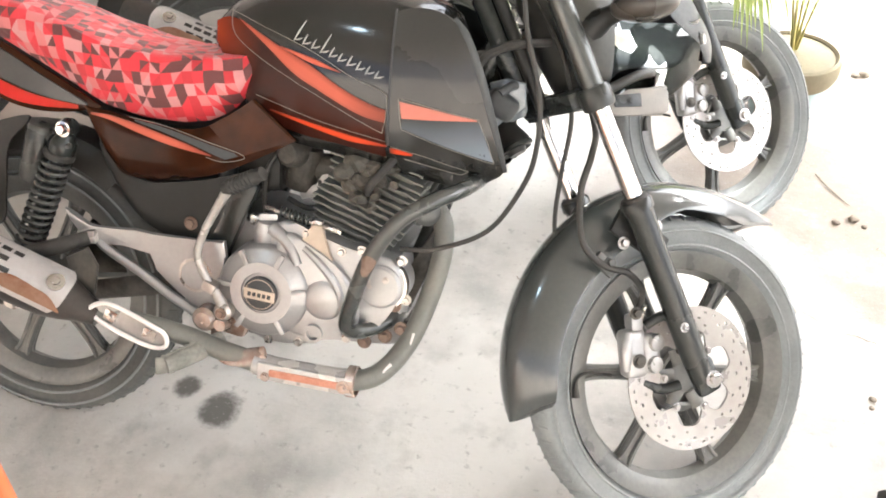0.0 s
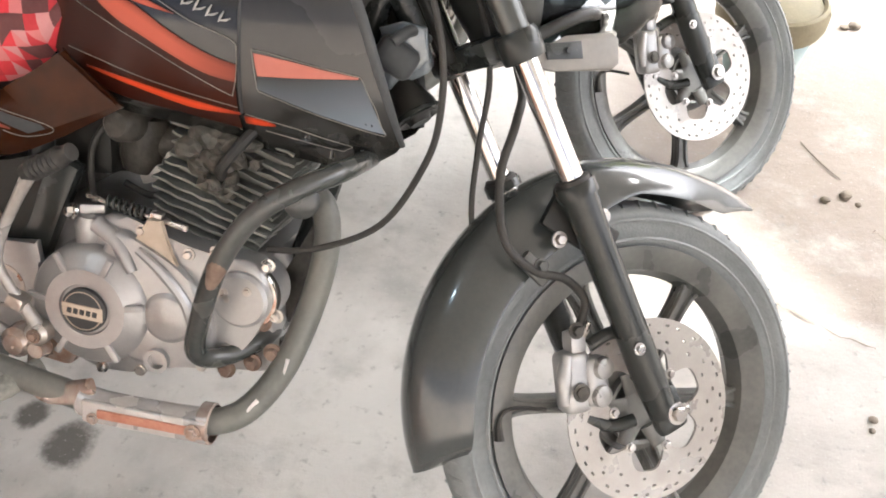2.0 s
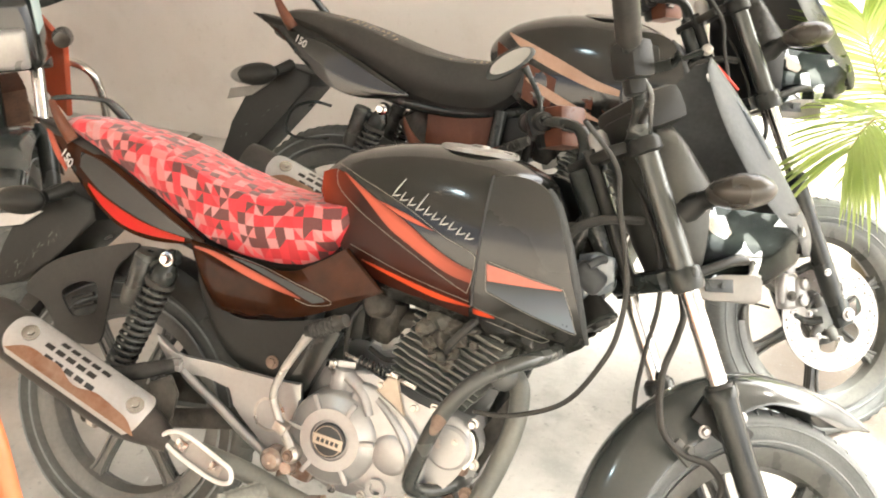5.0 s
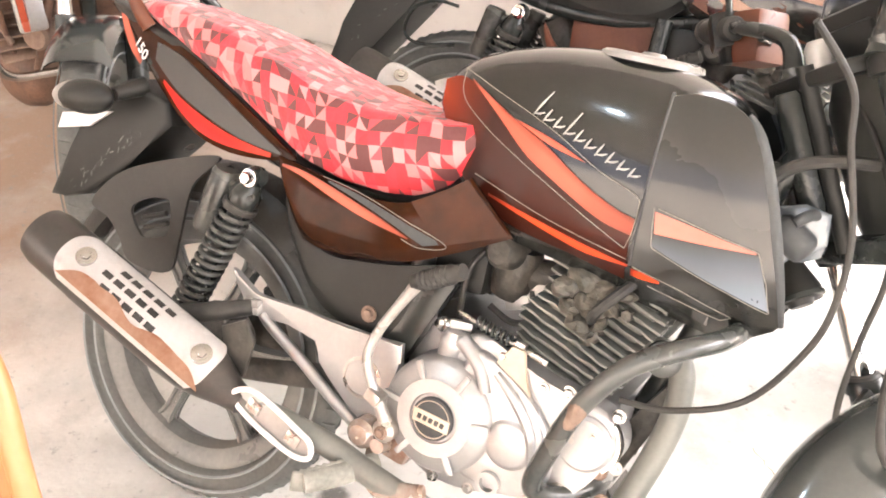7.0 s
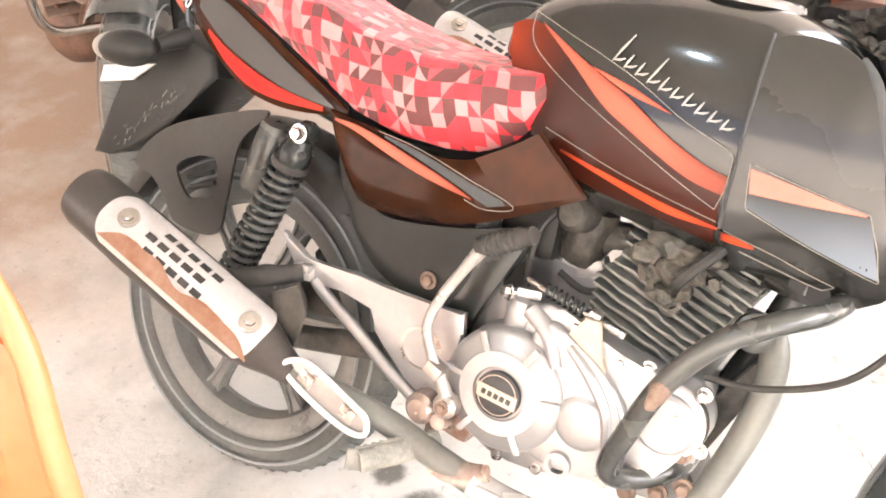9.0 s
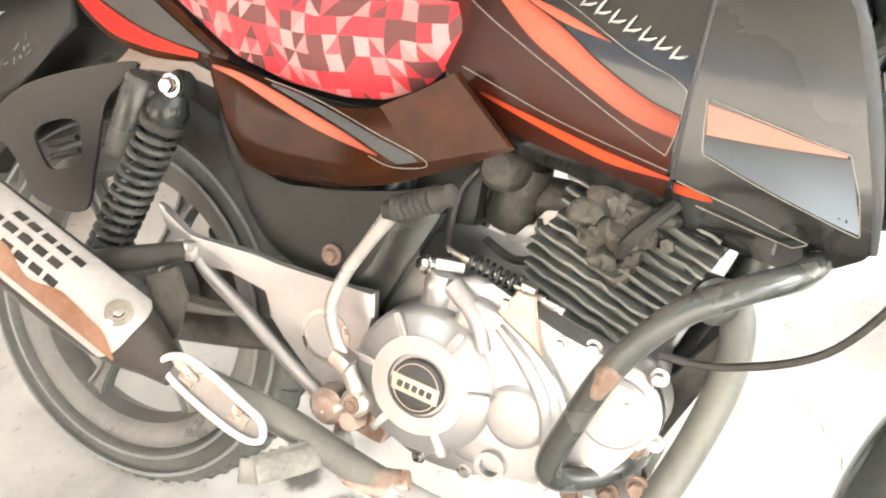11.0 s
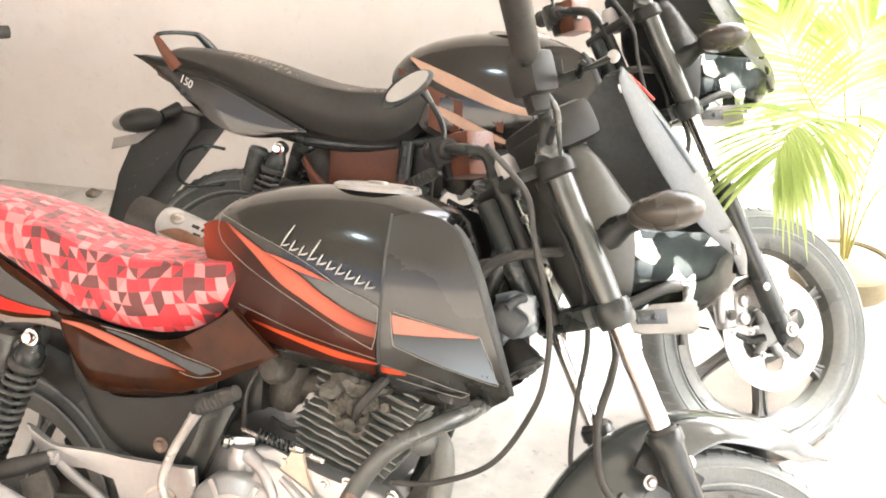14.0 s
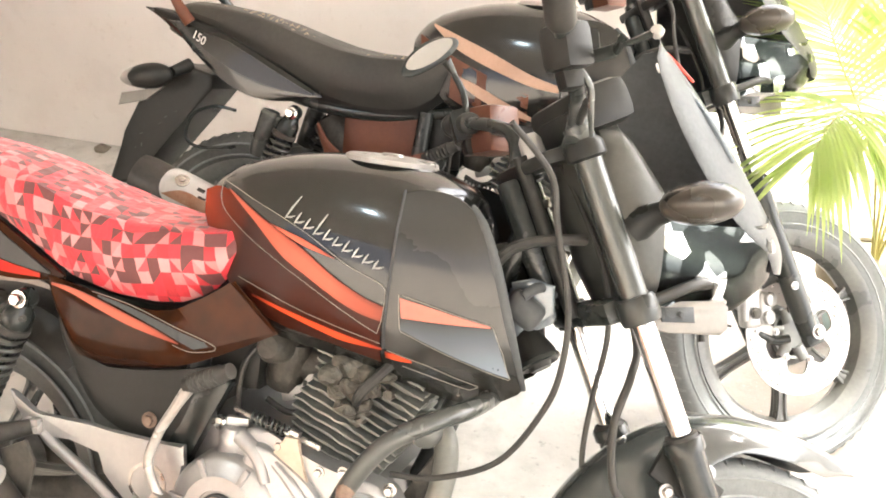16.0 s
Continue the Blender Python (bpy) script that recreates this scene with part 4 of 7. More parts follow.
        part("indicator", body, AMBER, st, "dark smoked indicator", at=S)
        rim = lathe([(0.020, -0.004), (0.024, 0.002), (0.020, 0.005), (0.0, 0.006)], (1.158, s * 0.185, 0.948), (0.95, s * 0.1, 0.2), 18)
        part("indicator_rim", rim, WHITE, st, at=S)


def handlebar(bike, S, main):
    """Clip-on bars with grips, switch boxes, levers and a mirror."""
    for s in (-1, 1):
        root = Vector((fork_line(1.02) - 0.005, LEG * s, 1.03))
        a = root + Vector((-0.015, 0.02 * s, 0.045))
        b = Vector((0.865, -0.23, 1.10)) if s < 0 else Vector((0.898, 0.225, 1.105))
        d = Vector((0.752, -0.425, 1.146)) if s < 0 else Vector((0.905, 0.372, 1.135))
        bar = part("handlebar", tube([root + Vector((0, 0, -0.03)), root, a, b, d], [0.02, 0.016, 0.0125, 0.011, 0.011], 14, 6), SATIN, bike, at=S)
        way = (d - b).normalized()
        grip = [(0.0, -0.004), (0.012, -0.004)] + [(0.0192 + 0.0012 * (k % 2), 0.004 * k) for k in range(33 if s > 0 else 43)]
        grip += [(0.023, grip[-1][1] + 0.004), (0.023, grip[-1][1] + 0.010), (0, grip[-1][1] + 0.012)]
        part("grip", lathe(grip, b + way * (0.02 if s > 0 else 0.05), way, 20), RUBBER, bar, "ribbed rubber grip", at=S)
        part("bar_end", lathe([(0.015, 0), (0.017, 0.006), (0.017, 0.022), (0.0, 0.026)], d + way * 0.0, way, 18), SATIN, bar, at=S)
        part("switch_box", join(rbox((0.050, 0.055, 0.062), b + way * (0.0 if s < 0 else 0.075) + Vector((0.004, 0, -0.004)), (0, -20, -18 * s), 0.012), rbox((0.03, 0.03, 0.045), b + way * (0.0 if s < 0 else 0.075) + Vector((0.015, -0.01 * s, -0.035)), (0, -20, 0), 0.008)), PLASTIC, bar, at=S)
        lever = [b + Vector((0.03, -0.02 * s, -0.01)), b + Vector((0.062, 0.02 * s, -0.002)), b + Vector((0.048, 0.07 * s, -0.004)), Vector((0.924, -0.29, 1.094)) if s < 0 else d + Vector((0.06, -0.05, 0.0)), Vector((0.944, -0.33, 1.101)) if s < 0 else d + Vector((0.07, 0.0, 0.008))]
        part("lever", tube(lever, [0.010, 0.009, 0.006, 0.006, 0.009], 10, 6, True, 0.7), SATIN, bar, "black brake lever" if s < 0 else "black clutch lever", at=S)
        part("lever_ball", lathe([(0, -0.009), (0.007, -0.006), (0.009, 0), (0.007, 0.006), (0, 0.009)], lever[-1], way, 14), ALLOY, bar, at=S)
        if s < 0 and main:
            part("reservoir", join(rbox((0.04, 0.05, 0.035), b + Vector((0.04, 0.03, 0.015)), (0, -10, -18), 0.008)), PLASTIC, bar, at=S)
            part("brake_line_guard", tube([b + Vector((0.03, 0.01, -0.025)), b + Vector((0.05, 0.015, -0.045)), b + Vector((0.062, 0.03, -0.075)), b + Vector((0.075, 0.05, -0.10))], [0.0045, 0.005, 0.0045, 0.003], 10, 6), TUBE_GREY, bar, at=S)
        if s > 0:
            box = part("clutch_perch", join(rbox((0.078, 0.075, 0.088), (0.950, 0.275, 1.112), (0, -12, 24), 0.012)), BROWN, bar, "brown dusty switch housing", at=S)
            stem = tube([(0.900, 0.27, 1.100), (0.897, 0.275, 1.13), (0.895, 0.29, 1.17), (0.872, 0.30, 1.212), (0.855, 0.30, 1.232)], [0.009, 0.006, 0.006, 0.006, 0.010], 10, 6)
            m = part("mirror_stem", stem, SATIN, bike, at=S)
            if main:
                head = bmesh.new()
                bmesh.ops.create_uvsphere(head, u_segments=24, v_segments=14, radius=1)
                for v in head.verts:
                    v.co.x *= 1.0 - 0.25 * v.co.z
                    if v.co.y < 0:
                        v.co.y *= 0.25
                head.transform(pose(0.820, 0.30, 1.236, 0, -42, -6) @ Matrix.Diagonal((0.062, 0.024, 0.024, 1)))
                mh = part("mirror_head", head, SATIN, m, at=S)
                gl = bmesh.new()
                bmesh.ops.create_circle(gl, cap_ends=True, segments=28, radius=1)
                gl.transform(pose(0.820, 0.30, 1.236, 0, -42, -6) @ Matrix.Diagonal((0.052, 1, 0.017, 1)) @ pose(0, -0.0075, 0, 90))
                part("mirror_glass", gl, MIRROR, m, "mirror glass", at=S)
    part("instrument_pod", join(rbox((0.09, 0.19, 0.07), (1.0, 0, 1.085), (0, -30, 0), 0.02), rbox((0.06, 0.12, 0.05), (0.985, 0.0, 1.06), (0, -30, 0), 0.015)), PLASTIC, bike, at=S)
    part("ignition_lock", lathe([(0, 0.02), (0.012, 0.02), (0.018, 0.01), (0.02, -0.03)], (0.925, 0, 1.02), (-0.45, 0, 0.9), 18), ALLOY, bike, at=S)
    for pts, r in (
            ([(0.925, -0.17, 1.05), (0.98, -0.12, 0.985), (0.997, -0.11, 0.915), (1.028, -0.11, 0.806), (1.032, -0.11, 0.720), (1.015, -0.11, 0.649), (0.960, -0.11, 0.560), (0.87, -0.112, 0.514), (0.80, -0.115, 0.505)], 0.0048),
            ([(0.93, 0.1, 1.03), (1.0, 0.02, 0.95), (1.06, -0.01, 0.85), (1.081, -0.02, 0.757), (1.073, -0.02, 0.656), (1.073, -0.02, 0.545), (1.11, -0.02, 0.42)], 0.0045),
            ([(0.90, -0.07, 0.80), (0.913, -0.098, 0.842), (0.934, -0.102, 0.870), (0.965, -0.10, 0.886), (1.0, -0.09, 0.894), (1.03, -0.05, 0.895)], 0.0085)):
        part("control_cable", tube(pts, r, 8, 8), RUBBER, bike)


def script_strokes(pts_list, across, out=0.003, r=0.0035):
    """Slanted silver strokes laid on the flank, from (x, z) lines."""
    bits = []
    for pts in pts_list:
        line = [(x, -(across(x, z) + out), z) for x, z in pts]
        bits.append(tube(line, [r * 0.5] + [r] * (len(line) - 2) + [r * 0.4] if len(line) > 2 else r, 6, 4, True, 0.5))
    return join(*bits)


def edge_line(pts, across, out=0.004, r=0.0011, sign=-1, sharp=False):
    line = [(q.x, sign * (across(q.x, q.y) + out), q.y) for q in resample(pts if sharp else [(q.x, q.y) for q in smooth_path([(*p, 0) for p in pts], 5)], 90)]
    return tube(line, r, 5, 1)


def tank(bike, style):
    main = style == "main"
    xs = [0.395, 0.405, 0.43, 0.465, 0.51, 0.56, 0.61, 0.66, 0.71, 0.76, 0.80, 0.84, 0.862, 0.878, 0.885]
    top = np.interp(xs, [0.389, 0.415, 0.479, 0.573, 0.639, 0.72, 0.766, 0.833, 0.868, 0.885], [0.862, 0.902, 0.941, 0.964, 0.971, 0.971, 0.967, 0.948, 0.918, 0.872])
    low = np.interp(xs, [0.39, 0.46, 0.52, 0.58, 0.69, 0.79, 0.89], [0.82, 0.77, 0.715, 0.692, 0.675, 0.652, 0.640])
    st = []
    for x, zt, zb in zip(xs, top, low):
        w = flank(x, 0.80)
        w *= float(np.interp(x, [0.395, 0.405, 0.43, 0.465], [0.45, 0.65, 0.88, 1.0]))
        if x > 0.86:
            w *= 0.93
        st.append((x, zt, zb + 0.50 * (zt - zb), zb, w, w - 0.028))
    shape = loft(st, 22, 2.5)
    for v in shape.verts:       # the lower flanks follow the panels laid on them
        zt, zb = float(np.interp(v.co.x, xs, top)), float(np.interp(v.co.x, xs, low))
        if 0.42 < v.co.x < 0.87:
            f = min(1.0, max(0.0, (zb + 0.5 * (zt - zb) + 0.045 - v.co.z) / 0.075))
            f = f * f * (3 - 2 * f)
            v.co.y += f * (math.copysign(flank(v.co.x, v.co.z) + 0.0035, v.co.y) - v.co.y)
    body = part("fuel_tank", shape, PAINT, bike, "glossy black fuel tank with orange flashes", at=None)
    # crown plate and filler cap
    cap = join(lathe([(0.0, 0.004), (0.050, 0.004), (0.054, 0.0015), (0.057, 0.004), (0.068, 0.003), (0.074, 0.0), (0.076, -0.007)], (0.705, 0, 0.970), (0.01, 0, 1), 40), lathe([(0.0, 0.009), (0.016, 0.008), (0.019, 0.004)], (0.705, 0, 0.970), (0.01, 0, 1), 24))
    part("filler_cap", cap, PLATED, body, "bright metal filler cap")
    for s in (-1, 1):
        # shroud over the front of the flank
        up = [(0.774, 0.930), (0.80, 0.938), (0.84, 0.936), (0.868, 0.925), (0.888, 0.905), (0.915, 0.85), (0.942, 0.775), (0.961, 0.712), (0.972, 0.661)]
        lo = [(0.774, 0.70), (0.80, 0.693), (0.84, 0.681), (0.88, 0.670), (0.92, 0.661), (0.945, 0.657), (0.96, 0.656), (0.968, 0.657), (0.973, 0.659)]
        shroud = part("tank_shroud", panel(up, lo, flank, 30, 10, 0.005, 0.0055, s), GREY_PANEL if main else PAINT, bike, "dark grey tank shroud panel")
        # belly strip below the tank and shroud, running to the nose
        up = [(0.555, 0.700), (0.62, 0.704), (0.70, 0.700), (0.775, 0.697), (0.85, 0.679), (0.92, 0.661), (0.971, 0.657)]
        lo = [(0.555, 0.684), (0.62, 0.676), (0.69, 0.668), (0.78, 0.646), (0.85, 0.630), (0.914, 0.622), (0.967, 0.651)]
        part("belly_strip", panel(up, lo, flank, 30, 6, 0.005, 0.004, s), PAINT, shroud, "glossy black lower strip")
        part("shroud_edge", tube([(x, s * (flank(x, z) + 0.001), z) for x, z in [(0.872, 0.925), (0.893, 0.90), (0.920, 0.845), (0.946, 0.77), (0.964, 0.71), (0.975, 0.661)]], [0.004, 0.008, 0.009, 0.009, 0.007, 0.004], 10, 5, True, 0.8), SILVER_PANEL, shroud)
        part("panel_gap", edge_line([(0.7725, 0.934), (0.7735, 0.88), (0.773, 0.80), (0.7725, 0.70)], flank, 0.0062, 0.0022, s), INK, shroud)
        if s > 0:
            continue
        if main:
            # maroon knee field behind the flash
            part("knee_panel", panel([(0.412, 0.882), (0.455, 0.893), (0.526, 0.868), (0.592, 0.821), (0.638, 0.798), (0.674, 0.781), (0.725, 0.760), (0.767, 0.752)], [(0.416, 0.845), (0.47, 0.775), (0.53, 0.722), (0.60, 0.702), (0.64, 0.696), (0.69, 0.690), (0.72, 0.684), (0.767, 0.676)], flank, 34, 8, 0.003, 0.0055, s), KNEE, body, "maroon knee panel fading to black")
            part("flash", panel([(0.470, 0.893), (0.515, 0.874), (0.557, 0.855), (0.625, 0.827), (0.678, 0.797), (0.733, 0.773), (0.768, 0.764)], [(0.471, 0.891), (0.526, 0.857), (0.592, 0.810), (0.638, 0.787), (0.674, 0.770), (0.725, 0.749), (0.768, 0.741)], flank, 30, 6, 0.002, 0.0062, s), FLASH, body, "orange flash on the tank")
            part("flash_spur", panel([(0.562, 0.854), (0.624, 0.841), (0.683, 0.821)], [(0.569, 0.851), (0.625, 0.831), (0.683, 0.820)], flank, 16, 3, 0.002, 0.0062, s), FLASH, body)
            part("lower_flash", panel([(0.544, 0.740), (0.60, 0.731), (0.655, 0.720), (0.71, 0.710), (0.770, 0.700)], [(0.544, 0.737), (0.60, 0.724), (0.655, 0.710), (0.71, 0.699), (0.770, 0.697)], flank, 20, 3, 0.002, 0.0062, s), RED_FLASH, body, "red lower flash")
            part("belly_flash", panel([(0.776, 0.697), (0.795, 0.694), (0.816, 0.688)], [(0.776, 0.686), (0.795, 0.684), (0.816, 0.684)], flank, 12, 3, 0.001, 0.0088, s), RED_FLASH, shroud)
            part("shroud_flash", panel([(0.792, 0.781), (0.84, 0.774), (0.88, 0.767), (0.926, 0.759)], [(0.797, 0.752), (0.84, 0.753), (0.88, 0.755), (0.926, 0.757)], flank, 20, 3, 0.001, 0.0072, s), ORANGE, shroud, "orange flash on the shroud")
            part("shroud_field", panel([(0.797, 0.751), (0.84, 0.752), (0.88, 0.754), (0.931, 0.756)], [(0.797, 0.735), (0.85, 0.716), (0.90, 0.700), (0.958, 0.681)], flank, 20, 4, 0.001, 0.0070, s), FIELD, shroud, "silver-grey field with a floor reflection painted in")
            each("pinstripe", [
                edge_line([(0.452, 0.905), (0.457, 0.877), (0.476, 0.854), (0.536, 0.822), (0.592, 0.797), (0.695, 0.751), (0.738, 0.732), (0.762, 0.722)], flank, 0.0062, 0.00055),
                edge_line([(0.452, 0.905), (0.503, 0.891), (0.615, 0.856), (0.704, 0.815), (0.762, 0.795), (0.769, 0.778), (0.768, 0.747), (0.762, 0.722)], flank, 0.0062, 0.00055),
                edge_line([(0.515, 0.762), (0.59, 0.744), (0.652, 0.729), (0.767, 0.707)], flank, 0.0062, 0.00055)], LINE, body)
            part("shroud_pinstripe", join(
                edge_line([(0.790, 0.786), (0.793, 0.76), (0.797, 0.733), (0.85, 0.714), (0.91, 0.695), (0.958, 0.678), (0.947, 0.72), (0.929, 0.760), (0.86, 0.773), (0.795, 0.786)], flank, 0.0078, 0.0006, -1, True),
                edge_line([(0.778, 0.699), (0.84, 0.684), (0.914, 0.660), (0.90, 0.652), (0.85, 0.664), (0.80, 0.676)], flank, 0.0072, 0.0006, -1, True)), LINE, shroud)
            # brand mark: plain slanted strokes
            strokes = []
            for k, h in enumerate((0.034, 0.016, 0.015, 0.032, 0.016, 0.013, 0.016, 0.014, 0.013, 0.012)):
                x0, z0 = 0.590 + 0.0172 * k, 0.868 - 0.0056 * k
                strokes.append([(x0, z0 - 0.002), (x0 + 0.3 * h, z0 + 0.45 * h), (x0 + 0.62 * h, z0 + h)])
                strokes.append([(x0 + 0.001, z0), (x0 + 0.010, z0 + 0.001), (x0 + 0.017, z0 + 0.004)])
            for stroke in strokes:
                part("mark_stroke", script_strokes([stroke], flank, 0.0050, 0.0017), SCRIPT, body)
        else:
            part("flash", panel([(0.455, 0.905), (0.52, 0.882), (0.60, 0.852), (0.70, 0.81), (0.768, 0.79)], [(0.455, 0.900), (0.52, 0.852), (0.60, 0.818), (0.70, 0.785), (0.768, 0.775)], flank, 26, 3, 0.002, 0.0055, s), CREAM, body, "cream flash on the tank")
            part("knee_panel", panel([(0.42, 0.88), (0.50, 0.84), (0.60, 0.80), (0.70, 0.765), (0.765, 0.75)], [(0.43, 0.82), (0.50, 0.75), (0.60, 0.71), (0.70, 0.69), (0.765, 0.68)], flank, 24, 5, 0.002, 0.003, s), BROWN, body)
            part("lower_flash", panel([(0.52, 0.795), (0.58, 0.775), (0.66, 0.74), (0.74, 0.705)], [(0.52, 0.79), (0.58, 0.75), (0.66, 0.72), (0.74, 0.702)], flank, 20, 3, 0.002, 0.006, s), CREAM, body)


def seat(bike, style):
    main = style == "main"
    bm = bmesh.new()
    uvl = bm.loops.layers.uv.new("UVMap")
    xs = np.linspace(-0.195, 0.540, 46)
    top = np.interp(xs, [-0.20, -0.17, -0.10, 0.0, 0.08, 0.16, 0.24, 0.32, 0.40, 0.46, 0.51, 0.54], [0.905, 0.912, 0.910, 0.898, 0.880, 0.856, 0.836, 0.826, 0.826, 0.834, 0.846, 0.850])
    low = np.interp(xs, [-0.20, -0.157, -0.03, 0.098, 0.218, 0.30, 0.38, 0.43, 0.47, 0.50, 0.525, 0.54], [0.880, 0.868, 0.826, 0.772, 0.716, 0.700, 0.698, 0.706, 0.728, 0.764, 0.806, 0.825])
    wid = np.interp(xs, [-0.20, -0.15, -0.05, 0.10, 0.22, 0.32, 0.42, 0.50, 0.54], [0.070, 0.086, 0.106, 0.124, 0.136, 0.138, 0.130, 0.112, 0.085])
    rnd = random.Random(5)
    rings, vv = [], []
    for x, zt, zb, w in zip(xs, top, low, wid):
        ring, acc = [], []
        s = 0.0
        prev = None
        for k in range(33):
            t = -1 + 2 * k / 32
            a = abs(t)
            if a < 0.6:
                y, z = w * 0.86 * (a / 0.6), zt - 0.010 * (a / 0.6) ** 2.2
            else:
                e = (a - 0.6) / 0.4
                y = w * (0.86 + 0.14 * math.sin(min(1, e * 1.5) * math.pi / 2)) - 0.016 * max(0, e - 0.7) / 0.3
                z = zt - 0.010 - (zt - 0.010 - zb) * (e ** 1.35)
            q = Vector((x, math.copysign(y, t), z))
            if main and 2 < k < 30:
                q += Vector((0, 0, 0.0035 * noise.noise(Vector((x * 14, t * 4, 3)))))
                q.y += math.copysign(0.004, t) * noise.noise(Vector((x * 20, t * 6, 9))) * (1 if a > 0.6 else 0)
            if prev is not None:
                s += (q - prev).length
            prev = q
            ring.append(bm.verts.new(q))
            acc.append(s)
        rings.append(ring)
        vv.append([v - acc[16] for v in acc])
    su = [0.0]
    for i in range(1, len(xs)):
        su.append(su[-1] + math.hypot(xs[i] - xs[i - 1], top[i] - top[i - 1]))
    for i in range(len(xs) - 1):
        for k in range(32):
            f = bm.faces.new((rings[i][k], rings[i][k + 1], rings[i + 1][k + 1], rings[i + 1][k]))
            for lp, (a, b) in zip(f.loops, ((i, k), (i, k + 1), (i + 1, k + 1), (i + 1, k))):
                lp[uvl].uv = (su[a], vv[a][b] + 2)
    for ring in (rings[0], rings[-1]):
        f = bm.faces.new(ring)
        for lp in f.loops:
            lp[uvl].uv = (lp.vert.co.y, lp.vert.co.z)
    base = part("seat", bm, CLOTH if main else MATTE, bike, "seat in a printed red, pink and brown cover" if main else "worn black vinyl seat with pale scuffs")
    under = loft([(-0.19, 0.875, 0.865, 0.85, 0.045, 0.04), (0.0, 0.85, 0.81, 0.78, 0.075, 0.06), (0.2, 0.80, 0.74, 0.68, 0.11, 0.1), (0.45, 0.79, 0.73, 0.69, 0.10, 0.09), (0.53, 0.82, 0.80, 0.76, 0.07, 0.06)], 10)
    part("seat_base", under, PLASTIC, base)
    if not main:
        for k in range(46):
            x = rnd.choice([rnd.gauss(0.03, 0.05), rnd.gauss(0.10, 0.03), rnd.gauss(0.40, 0.035)])
            i = min(range(len(xs)), key=lambda q: abs(xs[q] - x))
            kk = 10 - rnd.choice([0, 0, 1, 2, 3])
            q = rings_co(xs, top, low, wid, i, kk)
            part("scuff", tube([q, q + Vector((rnd.uniform(0.003, 0.010), 0.001, rnd.uniform(-0.004, 0.006)))], rnd.uniform(0.0006, 0.0016), 5, 1, True, 0.5), BAND, base)


def rings_co(xs, top, low, wid, i, k):
    t = -1 + 2 * k / 32
    a = abs(t)
    zt, zb, w = top[i], low[i], wid[i]
    if a < 0.6:
        y, z = w * 0.86 * (a / 0.6), zt - 0.010 * (a / 0.6) ** 2.2
    else:
        e = (a - 0.6) / 0.4
        y, z = w * (0.86 + 0.14 * math.sin(min(1, e * 1.5) * math.pi / 2)), zt - 0.010 - (zt - 0.010 - zb) * e ** 1.35
    return Vector((xs[i], math.copysign(y + 0.001, t), z + 0.001))


